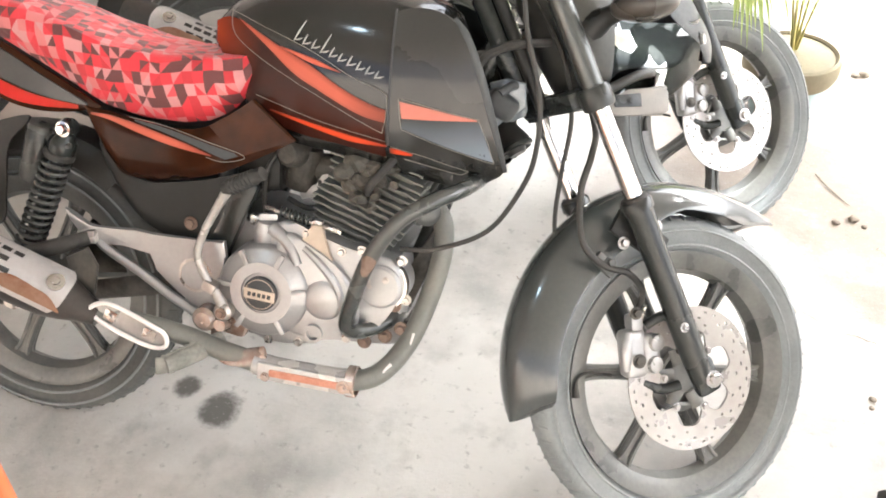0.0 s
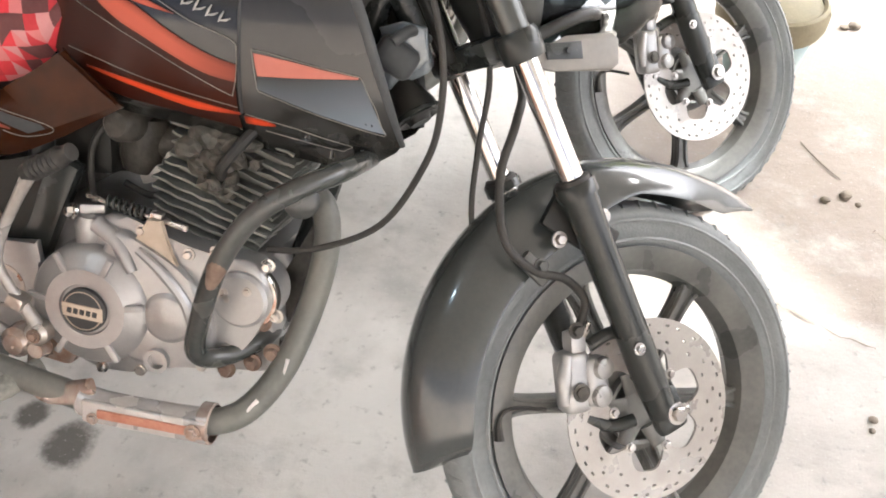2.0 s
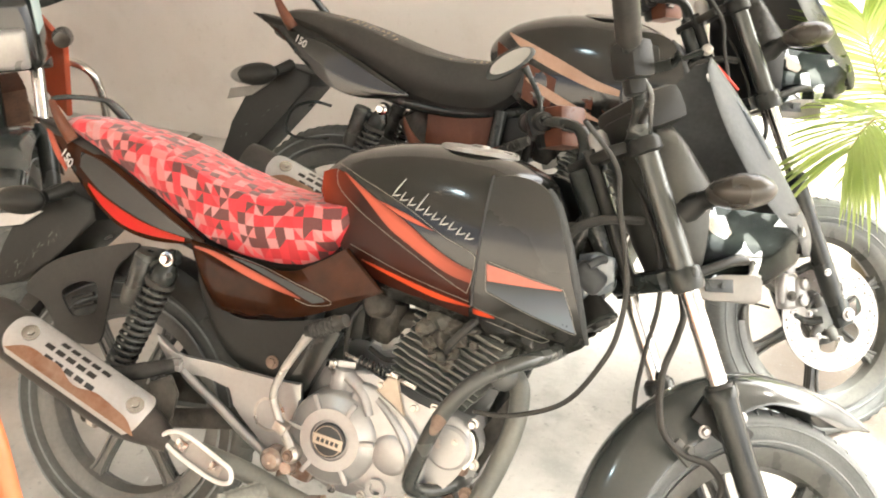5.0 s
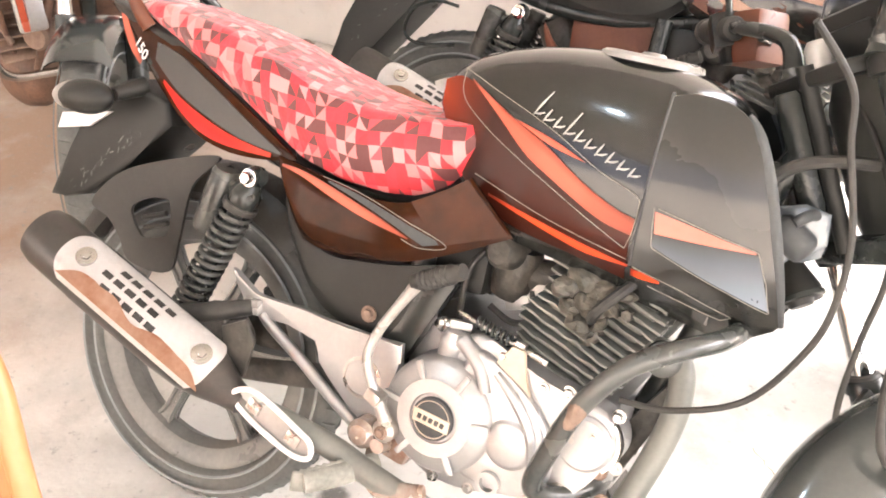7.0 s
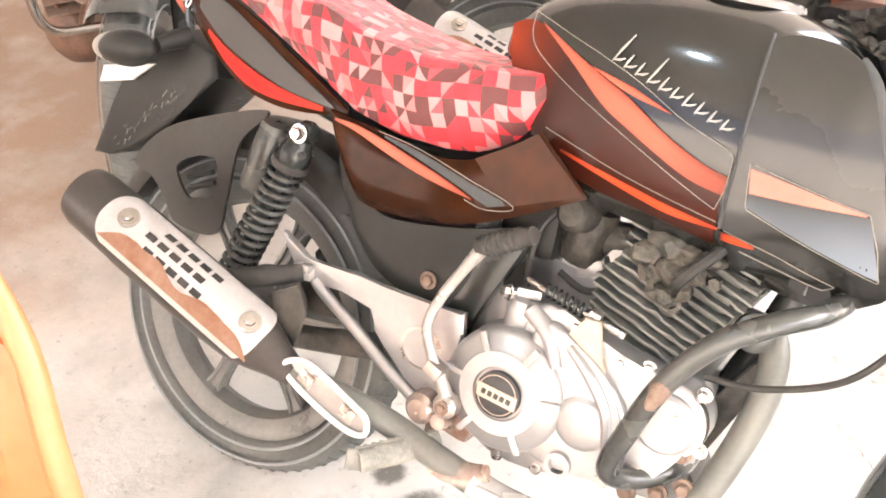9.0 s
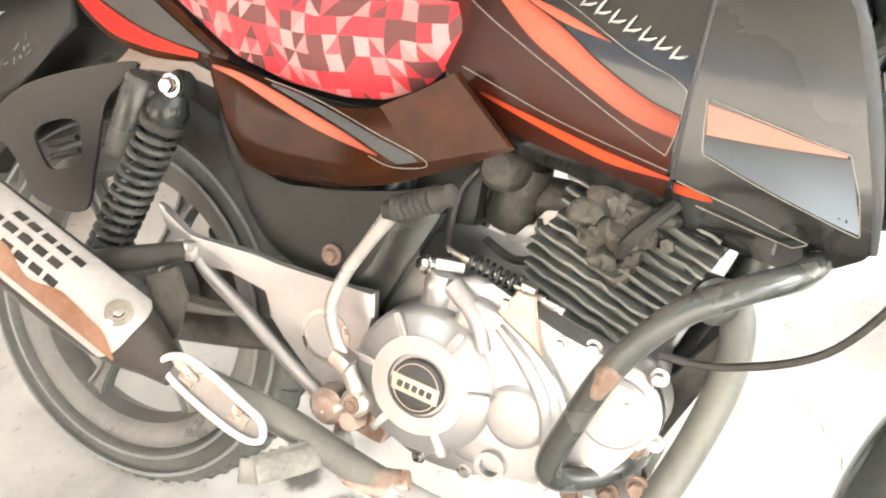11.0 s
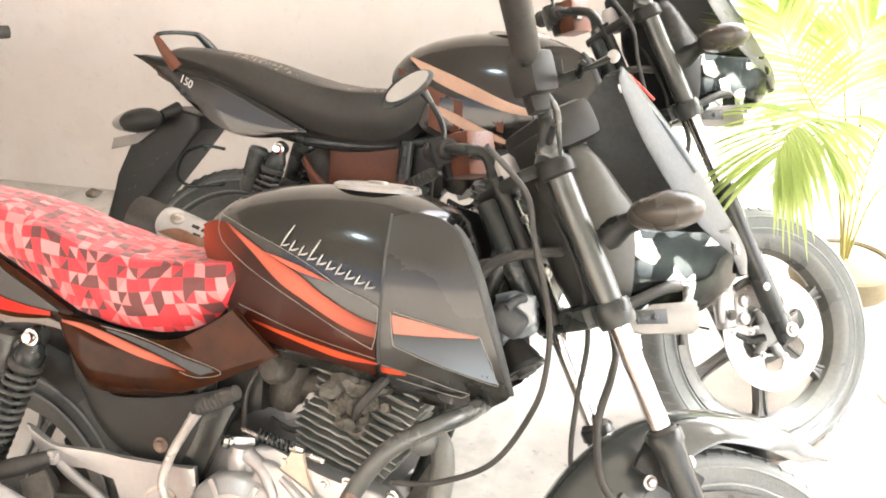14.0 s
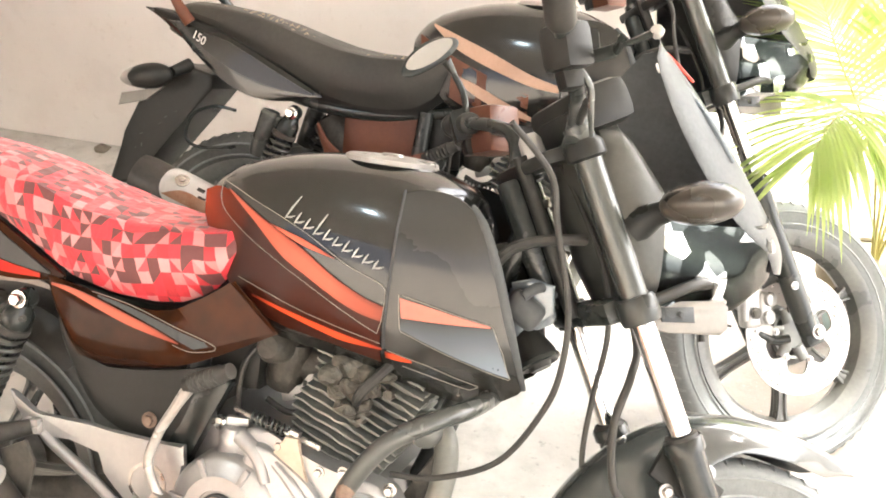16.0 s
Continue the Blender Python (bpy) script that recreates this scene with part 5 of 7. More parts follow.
def tail(bike, style):
    main = style == "main"
    for s in (-1, 1):
        up = [(-0.320, 0.887), (-0.22, 0.878), (-0.128, 0.852), (-0.03, 0.822), (0.098, 0.768), (0.17, 0.735), (0.215, 0.714)]
        lo = [(-0.318, 0.884), (-0.21, 0.832), (-0.116, 0.762), (-0.019, 0.707), (0.06, 0.690), (0.14, 0.694), (0.214, 0.710)]
        pan = part("tail_panel", panel(up, lo, hip, 30, 8, 0.006, 0.0, s, True, 0.004), MAROON if main else PAINT, bike, "glossy black tail panel")
        grey = part("tail_inlay", panel([(-0.135, 0.835), (-0.06, 0.822), (0.02, 0.790), (0.10, 0.754), (0.19, 0.716)], [(-0.13, 0.805), (-0.06, 0.765), (0.02, 0.737), (0.10, 0.719), (0.19, 0.713)], hip, 24, 5, 0.003, 0.0062, s), GREY_PANEL, pan, "dark grey inlay")
        if main and s < 0:
            part("tail_flash", panel([(-0.10, 0.776), (-0.05, 0.755), (0.01, 0.735), (0.08, 0.719), (0.17, 0.711)], [(-0.10, 0.770), (-0.05, 0.735), (0.01, 0.708), (0.08, 0.700), (0.17, 0.704)], hip, 22, 4, 0.001, 0.0056, s), TAIL_RED, pan, "red flash")
            part("tail_stripe", panel([(-0.272, 0.884), (-0.24, 0.862), (-0.205, 0.832), (-0.168, 0.797)], [(-0.272, 0.880), (-0.247, 0.848), (-0.214, 0.817), (-0.171, 0.789)], hip, 16, 4, 0.001, 0.0054, s), FLASH, pan, "orange stripe")
        if s < 0:
            # displacement figure on the tail
            cu = bpy.data.curves.new("figure", 'FONT')
            cu.body, cu.size, cu.extrude, cu.align_x = "150", 0.030, 0.0006, 'CENTER'
            tmp = new("figure", cu)
            dep = bpy.context.evaluated_depsgraph_get()
            me = bpy.data.meshes.new_from_object(tmp.evaluated_get(dep))
            bpy.data.objects.remove(tmp)
            fb = bmesh.new()
            fb.from_mesh(me)
            x0, z0 = (-0.176, 0.820) if main else (-0.135, 0.822)
            fb.transform(Matrix.Translation((x0, -(hip(x0, z0) + 0.0105), z0 - 0.010)) @ pose(0, 0, 0, 90, 38 if main else 24, -14))
            part("figure", fb, WHITE, pan, "150", smooth=False)
    # plastic over and under the tail
    part("tail_cowl", loft([(-0.285, 0.888, 0.884, 0.875, 0.045, 0.04), (-0.22, 0.882, 0.868, 0.83, 0.062, 0.05), (-0.10, 0.868, 0.84, 0.76, 0.088, 0.06), (0.05, 0.82, 0.79, 0.70, 0.102, 0.08), (0.20, 0.76, 0.74, 0.69, 0.118, 0.1)], 12), PLASTIC, bike)
    part("tail_lamp", rbox((0.05, 0.10, 0.032), (-0.215, 0, 0.838), (0, 28, 0), 0.012), AMBER, bike, "dark tail lamp")
    # grab rail: a flat upright, a slim bar over to the other side, a stout leg down
    rail = part("grab_rail", tube([(-0.166, -0.076, 0.855), (-0.183, -0.085, 0.880), (-0.205, -0.092, 0.914), (-0.218, -0.093, 0.934)], [0.017, 0.016, 0.012, 0.007], 10, 5, True, 0.45), BROWN, bike, "dark brown grab rail")
    part("rail_bar", tube([(-0.216, -0.093, 0.934), (-0.205, -0.085, 0.940), (-0.185, -0.055, 0.945), (-0.158, -0.012, 0.946), (-0.147, 0.004, 0.942), (-0.132, 0.022, 0.924), (-0.105, 0.045, 0.892)], [0.006, 0.0055, 0.0055, 0.006, 0.009, 0.012, 0.010], 10, 6, True, 0.8), SATIN, rail)
    # rear mudguard with its flap, indicators and reflector
    outline = [(-0.368, 0.502), (-0.325, 0.508), (-0.272, 0.525), (-0.20, 0.580), (-0.145, 0.640), (-0.092, 0.695), (-0.10, 0.735), (-0.20, 0.758), (-0.262, 0.724), (-0.286, 0.685), (-0.325, 0.60)]
    if not main:    # a longer, straighter flap
        outline = [(-0.380, 0.430), (-0.305, 0.440), (-0.253, 0.512), (-0.165, 0.620), (-0.099, 0.700), (-0.10, 0.735), (-0.19, 0.756), (-0.262, 0.724), (-0.283, 0.680), (-0.335, 0.570)]
    rg = part("rear_mudguard", prism(outline, -0.078, 0.078, 0.012, 3), PLASTIC, bike, "scuffed black rear mudguard and flap")
    rnd = random.Random(21)
    for k in range(26 if main else 8):
        f = rnd.random()
        x, z = -0.165 - 0.135 * f + rnd.gauss(0, 0.008), 0.665 - 0.115 * f + rnd.gauss(0, 0.008)
        part("flap_scratch", tube([(x, -0.0782, z), (x + rnd.uniform(-0.012, 0.002), -0.0784, z - rnd.uniform(0.003, 0.014))], rnd.uniform(0.0006, 0.0016), 5, 1, True, 0.4), TUBE_GREY, rg)
    for s in (-1, 1):
        ib = bmesh.new()
        bmesh.ops.create_uvsphere(ib, u_segments=22, v_segments=14, radius=1)
        for v in ib.verts:
            v.co.z *= 1.0 + 0.15 * v.co.x
        ib.transform(pose(-0.243, s * 0.135, 0.717, 0, -9, s * 4) @ Matrix.Diagonal((0.072, 0.028, 0.031, 1)))
        ind = part("rear_indicator", ib, PLASTIC, bike, "black rear indicator")
        part("indicator_stem", tube([(-0.165, s * 0.07, 0.752), (-0.185, s * 0.12, 0.733)], [0.018, 0.013], 10, 1), PLASTIC, ind)
        lz = bmesh.new()
        bmesh.ops.create_uvsphere(lz, u_segments=22, v_segments=14, radius=1)
        lz.transform(pose(-0.250, s * 0.136, 0.716, 0, -9, s * 4) @ Matrix.Diagonal((0.069, 0.025, 0.028, 1)))
        part("indicator_lens", lz, ALLOY, ind, "pale indicator lens")
    part("reflector_plate", prism([(-0.350, 0.636), (-0.273, 0.655), (-0.221, 0.694), (-0.342, 0.667)], -0.088, -0.080, 0.002), WHITE if main else BRACKET, rg, "pale reflector plate")


def side_covers(bike, style):
    main = style == "main"
    for s in (-1, 1):
        if main:
            up = [(0.185, 0.712), (0.24, 0.706), (0.30, 0.697), (0.38, 0.690), (0.44, 0.702), (0.49, 0.732), (0.522, 0.758)]
            lo = [(0.188, 0.700), (0.215, 0.650), (0.245, 0.605), (0.270, 0.588), (0.36, 0.592), (0.47, 0.620), (0.60, 0.688)]
            cov = part("side_cover", panel(up, lo, hip, 28, 8, 0.006, 0.004, s, True, 0.012), MAROON, bike, "glossy maroon-black side cover")
            if s < 0:
                part("cover_flash", panel([(0.205, 0.704), (0.246, 0.703), (0.295, 0.694), (0.35, 0.680), (0.40, 0.667), (0.45, 0.651)], [(0.205, 0.700), (0.246, 0.694), (0.295, 0.679), (0.35, 0.664), (0.40, 0.655), (0.45, 0.649)], hip, 20, 4, 0.001, 0.0168, s), FLASH, cov, "orange flash")
                part("cover_streak", panel([(0.297, 0.700), (0.35, 0.693), (0.42, 0.677), (0.505, 0.655)], [(0.297, 0.697), (0.35, 0.684), (0.42, 0.664), (0.475, 0.645)], hip, 20, 3, 0.001, 0.0165, s), SILVER_PANEL, cov, "silver streak")
                part("cover_line", join(edge_line([(0.287, 0.704), (0.35, 0.697), (0.42, 0.681), (0.510, 0.655), (0.474, 0.641), (0.44, 0.647)], hip, 0.0172, 0.0006), ), LINE, cov)
                part("knee_piece", panel([(0.445, 0.705), (0.49, 0.733), (0.522, 0.757)], [(0.50, 0.652), (0.55, 0.672), (0.598, 0.692)], hip, 12, 5, 0.002, 0.017, s), MAROON, cov)
        # lower plain cover
        up = [(0.205, 0.655), (0.245, 0.605), (0.295, 0.577), (0.36, 0.583), (0.43, 0.598), (0.50, 0.618)]
        lo = [(0.205, 0.640), (0.235, 0.560), (0.285, 0.500), (0.34, 0.475), (0.42, 0.462), (0.485, 0.55)]
        low = part("lower_cover", panel(up, lo, hip, 24, 6, 0.006, -0.008, s, True, 0.006), PLASTIC if main else BROWN, bike, "dull black lower cover" if main else "dusty brown air box")
        part("cover_bolt", bolt((0.394, s * (hip(0.394, 0.5) + 0.0005), 0.508), (0, s, 0), 0.009, 0.008), RUSTY, low)
        part("cover_post", rbox((0.045, 0.03, 0.16), (0.475, s * 0.115, 0.53), (0, 24, 0), 0.008), SATIN, low)


def frame_and_swing(bike, style):
    main = style == "main"
    fr = join(
        tube([(0.93, 0, 0.88), (0.90, 0, 0.78), (0.86, 0, 0.60), (0.81, 0, 0.45), (0.76, 0, 0.33)], 0.019, 14, 6),
        tube([(0.93, 0, 0.86), (0.75, 0.03, 0.80), (0.5, 0.06, 0.70), (0.2, 0.09, 0.69), (-0.15, 0.07, 0.80)], 0.016, 12, 6),
        tube([(0.93, 0, 0.86), (0.75, -0.03, 0.80), (0.5, -0.06, 0.70), (0.2, -0.09, 0.69), (-0.15, -0.07, 0.80)], 0.016, 12, 6),
        tube([(0.46, -0.09, 0.70), (0.45, -0.1, 0.55), (0.44, -0.1, 0.40)], 0.018, 12, 5), tube([(0.46, 0.09, 0.70), (0.45, 0.1, 0.55), (0.44, 0.1, 0.40)], 0.018, 12, 5),
        lathe([(0.016, -0.09), (0.019, -0.085), (0.019, 0.085), (0.016, 0.09)], (0.935, 0, 0.88), (-0.454, 0, 0.891), 20))
    part("frame", fr, SATIN, bike, "greasy black tubular frame")
    if main:
        head = part("steering_head", join(lathe([(0.0, 0.045), (0.026, 0.042), (0.034, 0.03), (0.036, 0.0), (0.032, -0.02), (0.024, -0.03)], (0.962, 0, 0.772), (-0.454, 0, 0.891), 28), rbox((0.05, 0.075, 0.05), (0.938, 0, 0.757), (0, 24, 0), 0.016, 3)), LUG, bike, "glossy blue-grey steering head")
        part("head_gusset", prism([(0.930, 0.815), (0.962, 0.826), (0.996, 0.820), (1.001, 0.778), (0.980, 0.757), (0.944, 0.757)], -0.048, -0.034, 0.005, 3), LUG, head, "pale blue-grey gusset plate")
        part("head_rim", lathe([(0.034, -0.003), (0.0375, -0.002), (0.0375, 0.003), (0.034, 0.004)], (0.950, 0, 0.797), (-0.454, 0, 0.891), 28), ALLOY, head)
        horn = part("horn_bell", lathe([(0.0, 0.030), (0.016, 0.031), (0.020, 0.020), (0.030, 0.026), (0.034, 0.020), (0.032, 0.006), (0.024, -0.016), (0.020, -0.034), (0.0, -0.036)], (0.974, -0.02, 0.712), (0.55, -0.25, -0.75), 32), PLASTIC, bike, "black horn under the steering head")
        part("horn_rim", lathe([(0.031, 0.024), (0.0352, 0.022), (0.0352, 0.016), (0.032, 0.014)], (0.974, -0.02, 0.712), (0.55, -0.25, -0.75), 32), SATIN, horn)
    part("airbox", rbox((0.22, 0.17, 0.2), (0.36, 0, 0.60), (0, 0, 0), 0.03), GREASE if main else BROWN, bike)
    part("battery_box", rbox((0.10, 0.15, 0.12), (0.50, 0, 0.63), (0, 0, 0), 0.015), PLASTIC, bike)
    sw = [tube([(0.44, s * 0.10, 0.40), (0.28, s * 0.115, 0.36), (0.12, s * 0.118, 0.325), (-0.04, s * 0.118, 0.295)], [0.026, 0.022, 0.02, 0.022], 12, 6, True, 0.6) for s in (-1, 1)]
    each("swingarm", sw, GREASE, bike, "black swinging arm")
    each("axle_nut", [bolt((0.0, s * 0.13, 0.293), (0, s, 0), 0.012, 0.016) for s in (-1, 1)], STEEL, bike)
    wheel(bike, "rear_wheel", (0, 0, 0.297), 0.303, 0.102, None, rubber=DARK_TYRE)
    part("brake_drum", lathe([(0.0, 0.052), (0.060, 0.052), (0.072, 0.046), (0.076, 0.03), (0.076, -0.01), (0.03, -0.03)], (0, 0, 0.297), (0, 1, 0), 36), GREASE, bike, "dusty rear brake drum")
    part("chain_case", prism([(-0.06, 0.25), (-0.075, 0.30), (-0.06, 0.345), (0.10, 0.372), (0.40, 0.405), (0.44, 0.39), (0.44, 0.33), (0.38, 0.300), (0.10, 0.262)], 0.078, 0.098, 0.006, 2), GREASE, bike, "greasy chain case")
    if not main:
        part("wire_loop", tube([(-0.02, -0.095, 0.655), (-0.075, -0.105, 0.66), (-0.13, -0.105, 0.635), (-0.150, -0.10, 0.58), (-0.115, -0.095, 0.555), (-0.02, -0.09, 0.565)], 0.0042, 8, 6), SATIN, bike, "bent wire guard")
    # hugger over the rear tyre
    if main:
        hug = bmesh.new()
        lay = []
        for depth in (0, 1):
            grid = []
            for k in range(22):
                a = radians(52 + 108 * k / 21)
                row = []
                for j in range(13):
                    u = -1 + 2 * j / 12
                    r = 0.345 - 0.045 * max(0, (abs(u) - 0.55) / 0.45) ** 1.1 - 0.003 * depth
                    row.append(hug.verts.new((r * math.cos(a), 0.07 * math.copysign(abs(u) ** 0.75, u), 0.297 + r * math.sin(a))))
                grid.append(row)
            lay.append(grid)
        for grid in lay:
            for a, b in zip(grid, grid[1:]):
                for j in range(12):
                    hug.faces.new((a[j], a[j + 1], b[j + 1], b[j]))
        hg = part("hugger", hug, MATTE, bike, "dusty black inner mudguard")
        # its side bracket plate with a window
        outer = smooth_path([(q[0], q[1], 0) for q in ((-0.247, 0.521), (-0.180, 0.593), (-0.046, 0.650), (0.033, 0.668), (-0.018, 0.606), (-0.032, 0.510), (-0.049, 0.438), (-0.139, 0.432), (-0.173, 0.471), (-0.205, 0.500))], 6, True)
        inner = smooth_path([(q[0], q[1], 0) for q in ((-0.150, 0.530), (-0.110, 0.560), (-0.066, 0.566), (-0.058, 0.535), (-0.062, 0.505), (-0.095, 0.490), (-0.122, 0.488))], 8, True)
        mid = Vector((-0.10, 0.527, 0))
        inner = [min(inner, key=lambda q: abs(((math.atan2(q.y - mid.y, q.x - mid.x) - math.atan2(o.y - mid.y, o.x - mid.x)) + math.pi) % (2 * math.pi) - math.pi)) for o in outer]
        plate = bmesh.new()
        loops = [[plate.verts.new((q.x, y_, q.y)) for q in ring] for y_ in (-0.087, -0.081) for ring in (outer, inner)]
        n = len(outer)
        for k in range(n):
            m = (k + 1) % n
            for a, b in ((0, 1), (1, 3), (3, 2), (2, 0)):
                q = [loops[a][k], loops[a][m], loops[b][m], loops[b][k]]
                plate.faces.new(q)
        bmesh.ops.remove_doubles(plate, verts=plate.verts, dist=1e-5)
        each("window_bar", [tube([(x0, -0.084, z0), (x0 + 0.052, -0.084, z0 + 0.022)], 0.005, 8, 1) for x0, z0 in ((-0.122, 0.520), (-0.116, 0.503))], MATTE, hg)
        part("hugger_plate", plate, MATTE, hg, "dusty black plate with a cut-out window")
    # shocks with remote canisters
    for s in (-1, 1):
        t, b = Vector((0.152, s * 0.142, 0.668)), Vector((0.02, s * 0.142, 0.345))
        d = (b - t).normalized()
        shock = part("shock_absorber", join(
            lathe([(0.0, -0.014), (0.016, -0.013), (0.019, 0.0), (0.016, 0.013), (0.0, 0.014)], t, (0, 1, 0), 18),
            lathe([(0.013, 0.0), (0.020, 0.02), (0.026, 0.03), (0.027, 0.05), (0.024, 0.055), (0.013, 0.06), (0.013, 0.30), (0.022, 0.30), (0.026, 0.315), (0.018, 0.33)], t, d, 20)), SATIN, bike, "black gas-filled rear shock absorber")
        part("spring", helix(t + d * 0.058, t + d * 0.295, 0.0250, 0.0046, 15), DUSTY_BLACK, shock, "black coil spring")
        can = lathe([(0, -0.004), (0.02, -0.004), (0.024, 0.004), (0.024, 0.10), (0.02, 0.11), (0, 0.11)], t + Vector((-0.058, 0, -0.004)), (-0.26, 0, -0.96), 20)
        part("gas_canister", can, DUSTY_BLACK, shock)
        part("canister_link", tube([t + Vector((-0.06, 0, -0.02)), t + Vector((-0.01, 0, -0.025))], 0.012, 8, 1), DUSTY_BLACK, shock)
        part("shock_bolt", bolt(t + Vector((0, s * 0.014, 0)), (0, s, 0), 0.010, 0.014), CHROME, shock)
        part("preload_ring", join(lathe([(0.026, 0), (0.030, 0.002), (0.030, 0.012), (0.026, 0.014)], t + d * 0.05, d, 18), bolt(t + d * 0.035 + Vector((0.018, s * 0.012, 0)), (0.5, s, 0), 0.005, 0.006)), RUBBER, shock)
    # inner fender in front of the rear tyre
    part("inner_fender", tube([(0.20, 0, 0.66), (0.25, 0, 0.58), (0.30, 0, 0.50), (0.33, 0, 0.42), (0.345, 0, 0.34)], [0.055, 0.06, 0.062, 0.06, 0.055], 14, 6, True, 1.0), GREASE, bike)
    # alloy footrest hangers
    for s in (-1, 1):
        y0, y1 = s * 0.152, s * 0.140
        a = join(prism([(0.140, 0.512), (0.152, 0.508), (0.190, 0.480), (0.205, 0.478), (0.285, 0.488), (0.33, 0.482), (0.395, 0.478), (0.47, 0.487), (0.474, 0.455), (0.462, 0.42), (0.455, 0.36), (0.44, 0.335), (0.40, 0.352), (0.352, 0.392), (0.328, 0.412), (0.322, 0.446), (0.262, 0.452), (0.218, 0.452), (0.192, 0.446), (0.172, 0.466), (0.152, 0.488)], y0, y1, 0.004),
                 tube([(0.212, s * 0.148, 0.452), (0.235, s * 0.15, 0.436), (0.30, s * 0.15, 0.400), (0.36, s * 0.15, 0.362), (0.41, s * 0.15, 0.335)], 0.0095, 10, 5))
        hang = part("footrest_hanger", a, CASE, bike, "silver cast footrest hanger")
        part("hanger_recess", lathe([(0.034, 0), (0.034, 0.004), (0.029, 0.0045), (0.029, -0.004)], (0.412, s * 0.150, 0.412), (0, s, 0), 28), STEEL, hang)
        part("hanger_block", rbox((0.034, 0.02, 0.026), (0.193, s * 0.155, 0.462), (0, -8, 0), 0.006), ALLOY, hang)
        part("pillion_peg", tube([(0.195, s * 0.16, 0.462), (0.15, s * 0.19, 0.447), (0.085, s * 0.20, 0.425)], [0.013, 0.017, 0.016], 12, 5, True, 0.8), RUBBER, hang, "grey rubber pillion footrest")


def engine(bike, style):
    main = style == "main"
    y = -0.175
    core = join(rbox((0.34, 0.24, 0.19), (0.64, 0.01, 0.385), (0, -4, 0), 0.03), rbox((0.20, 0.22, 0.12), (0.55, 0.01, 0.46), (0, 10, 0), 0.03))
    case = part("crankcase", core, CASE if main else GREASE, bike, "silver cast engine case")
    # clutch cover: stepped casting
    cov = join(
        prism([(0.505, 0.335), (0.52, 0.315), (0.56, 0.300), (0.62, 0.302), (0.675, 0.318), (0.72, 0.325), (0.765, 0.350), (0.80, 0.395), (0.815, 0.45), (0.795, 0.492), (0.74, 0.500), (0.685, 0.512), (0.61, 0.540), (0.572, 0.535), (0.53, 0.49), (0.492, 0.445), (0.485, 0.395)], -0.150, -0.100, 0.010, 3, 3),
        prism([(0.575, 0.49), (0.60, 0.522), (0.64, 0.505), (0.69, 0.475), (0.728, 0.43), (0.738, 0.37), (0.715, 0.338), (0.66, 0.326), (0.60, 0.33), (0.575, 0.40)], -0.164, -0.14, 0.010, 3, 3),
        lathe([(0.0, 0.030), (0.037, 0.030), (0.039, 0.033), (0.060, 0.033), (0.064, 0.029), (0.082, 0.024), (0.090, 0.014), (0.092, -0.03)], (0.555, -0.148, 0.405), (0, -1, 0), 48),
        lathe([(0.0, 0.0195), (0.030, 0.0190), (0.036, 0.0165), (0.044, 0.008), (0.046, -0.02)], (0.672, -0.150, 0.402), (0, -1, 0), 32),
        tube([(0.632, -0.166, 0.500), (0.668, -0.167, 0.470), (0.70, -0.167, 0.428), (0.712, -0.166, 0.375)], [0.006, 0.008, 0.008, 0.006], 8, 5),
        tube([(0.565, -0.150, 0.525), (0.600, -0.158, 0.502), (0.622, -0.166, 0.465)], [0.014, 0.012, 0.008], 10, 5))
    cc = part("clutch_cover", cov, CASE if main else GREASE, bike, "silver clutch cover")
    ribs = []
    for a in (8, 62, 118, 172, 236, 300):      # tapered wedges that stand on the rim of the cover
        ca, sa = math.cos(radians(a)), math.sin(radians(a))
        ribs.append(rbox((0.030, 0.010, 0.010), (0.555 + 0.074 * ca, -0.177, 0.405 + 0.074 * sa), (0, -a, 0), 0.003, 2, (1, 0.7)))
    each("cover_rib", ribs, CASE if main else GREASE, cc)
    badge = part("badge", lathe([(0.0, 0.0385), (0.031, 0.0385), (0.033, 0.037), (0.033, 0.030)], (0.555, -0.148, 0.405), (0, -1, 0), 36), INK, cc, "round dark badge with a tan band")
    part("badge_band", prism([(0.5255, 0.3965), (0.5245, 0.4165), (0.5855, 0.4115), (0.5845, 0.3915)], -0.1885, -0.186, 0.0005), BAND, cc)
    each("badge_mark", [rbox((0.0065, 0.0014, 0.008), (0.536 + 0.0095 * k, -0.1888, 0.4055 - 0.0008 * k), (0, 12, 0), 0.0004) for k in range(5)], INK, cc)
    each("badge_rim", [lathe([(0.0275, 0.0), (0.0285, 0.0010), (0.0295, 0.0)], (0.555, -0.1863, 0.405), (0, -1, 0), 36)], BAND, cc)
    each("cover_bolt", [bolt((x, -0.150, z), (0, -1, 0), 0.006, 0.008) for x, z in ((0.503, 0.335), (0.56, 0.302), (0.62, 0.306), (0.715, 0.328), (0.752, 0.36), (0.757, 0.44), (0.70, 0.497), (0.632, 0.524), (0.492, 0.44))], STEEL, cc)
    part("drain_hole", lathe([(0.018, 0.002), (0.018, 0.018), (0.012, 0.018), (0.012, -0.006), (0, -0.006)], (0.655, -0.155, 0.335), (0, -1, 0), 24), CASE if main else GREASE, cc)
    filler = lathe([(0.024, -0.05), (0.022, 0.0), (0.024, 0.01), (0.020, 0.018), (0.019, 0.026), (0.012, 0.029), (0, 0.029)], (0.547, -0.135, 0.508), (0.1, -0.1, 1), 24)
    part("oil_filler", join(filler, rbox((0.034, 0.012, 0.014), (0.553, -0.14, 0.543), (0, 0, 20), 0.003)), CASE, cc)
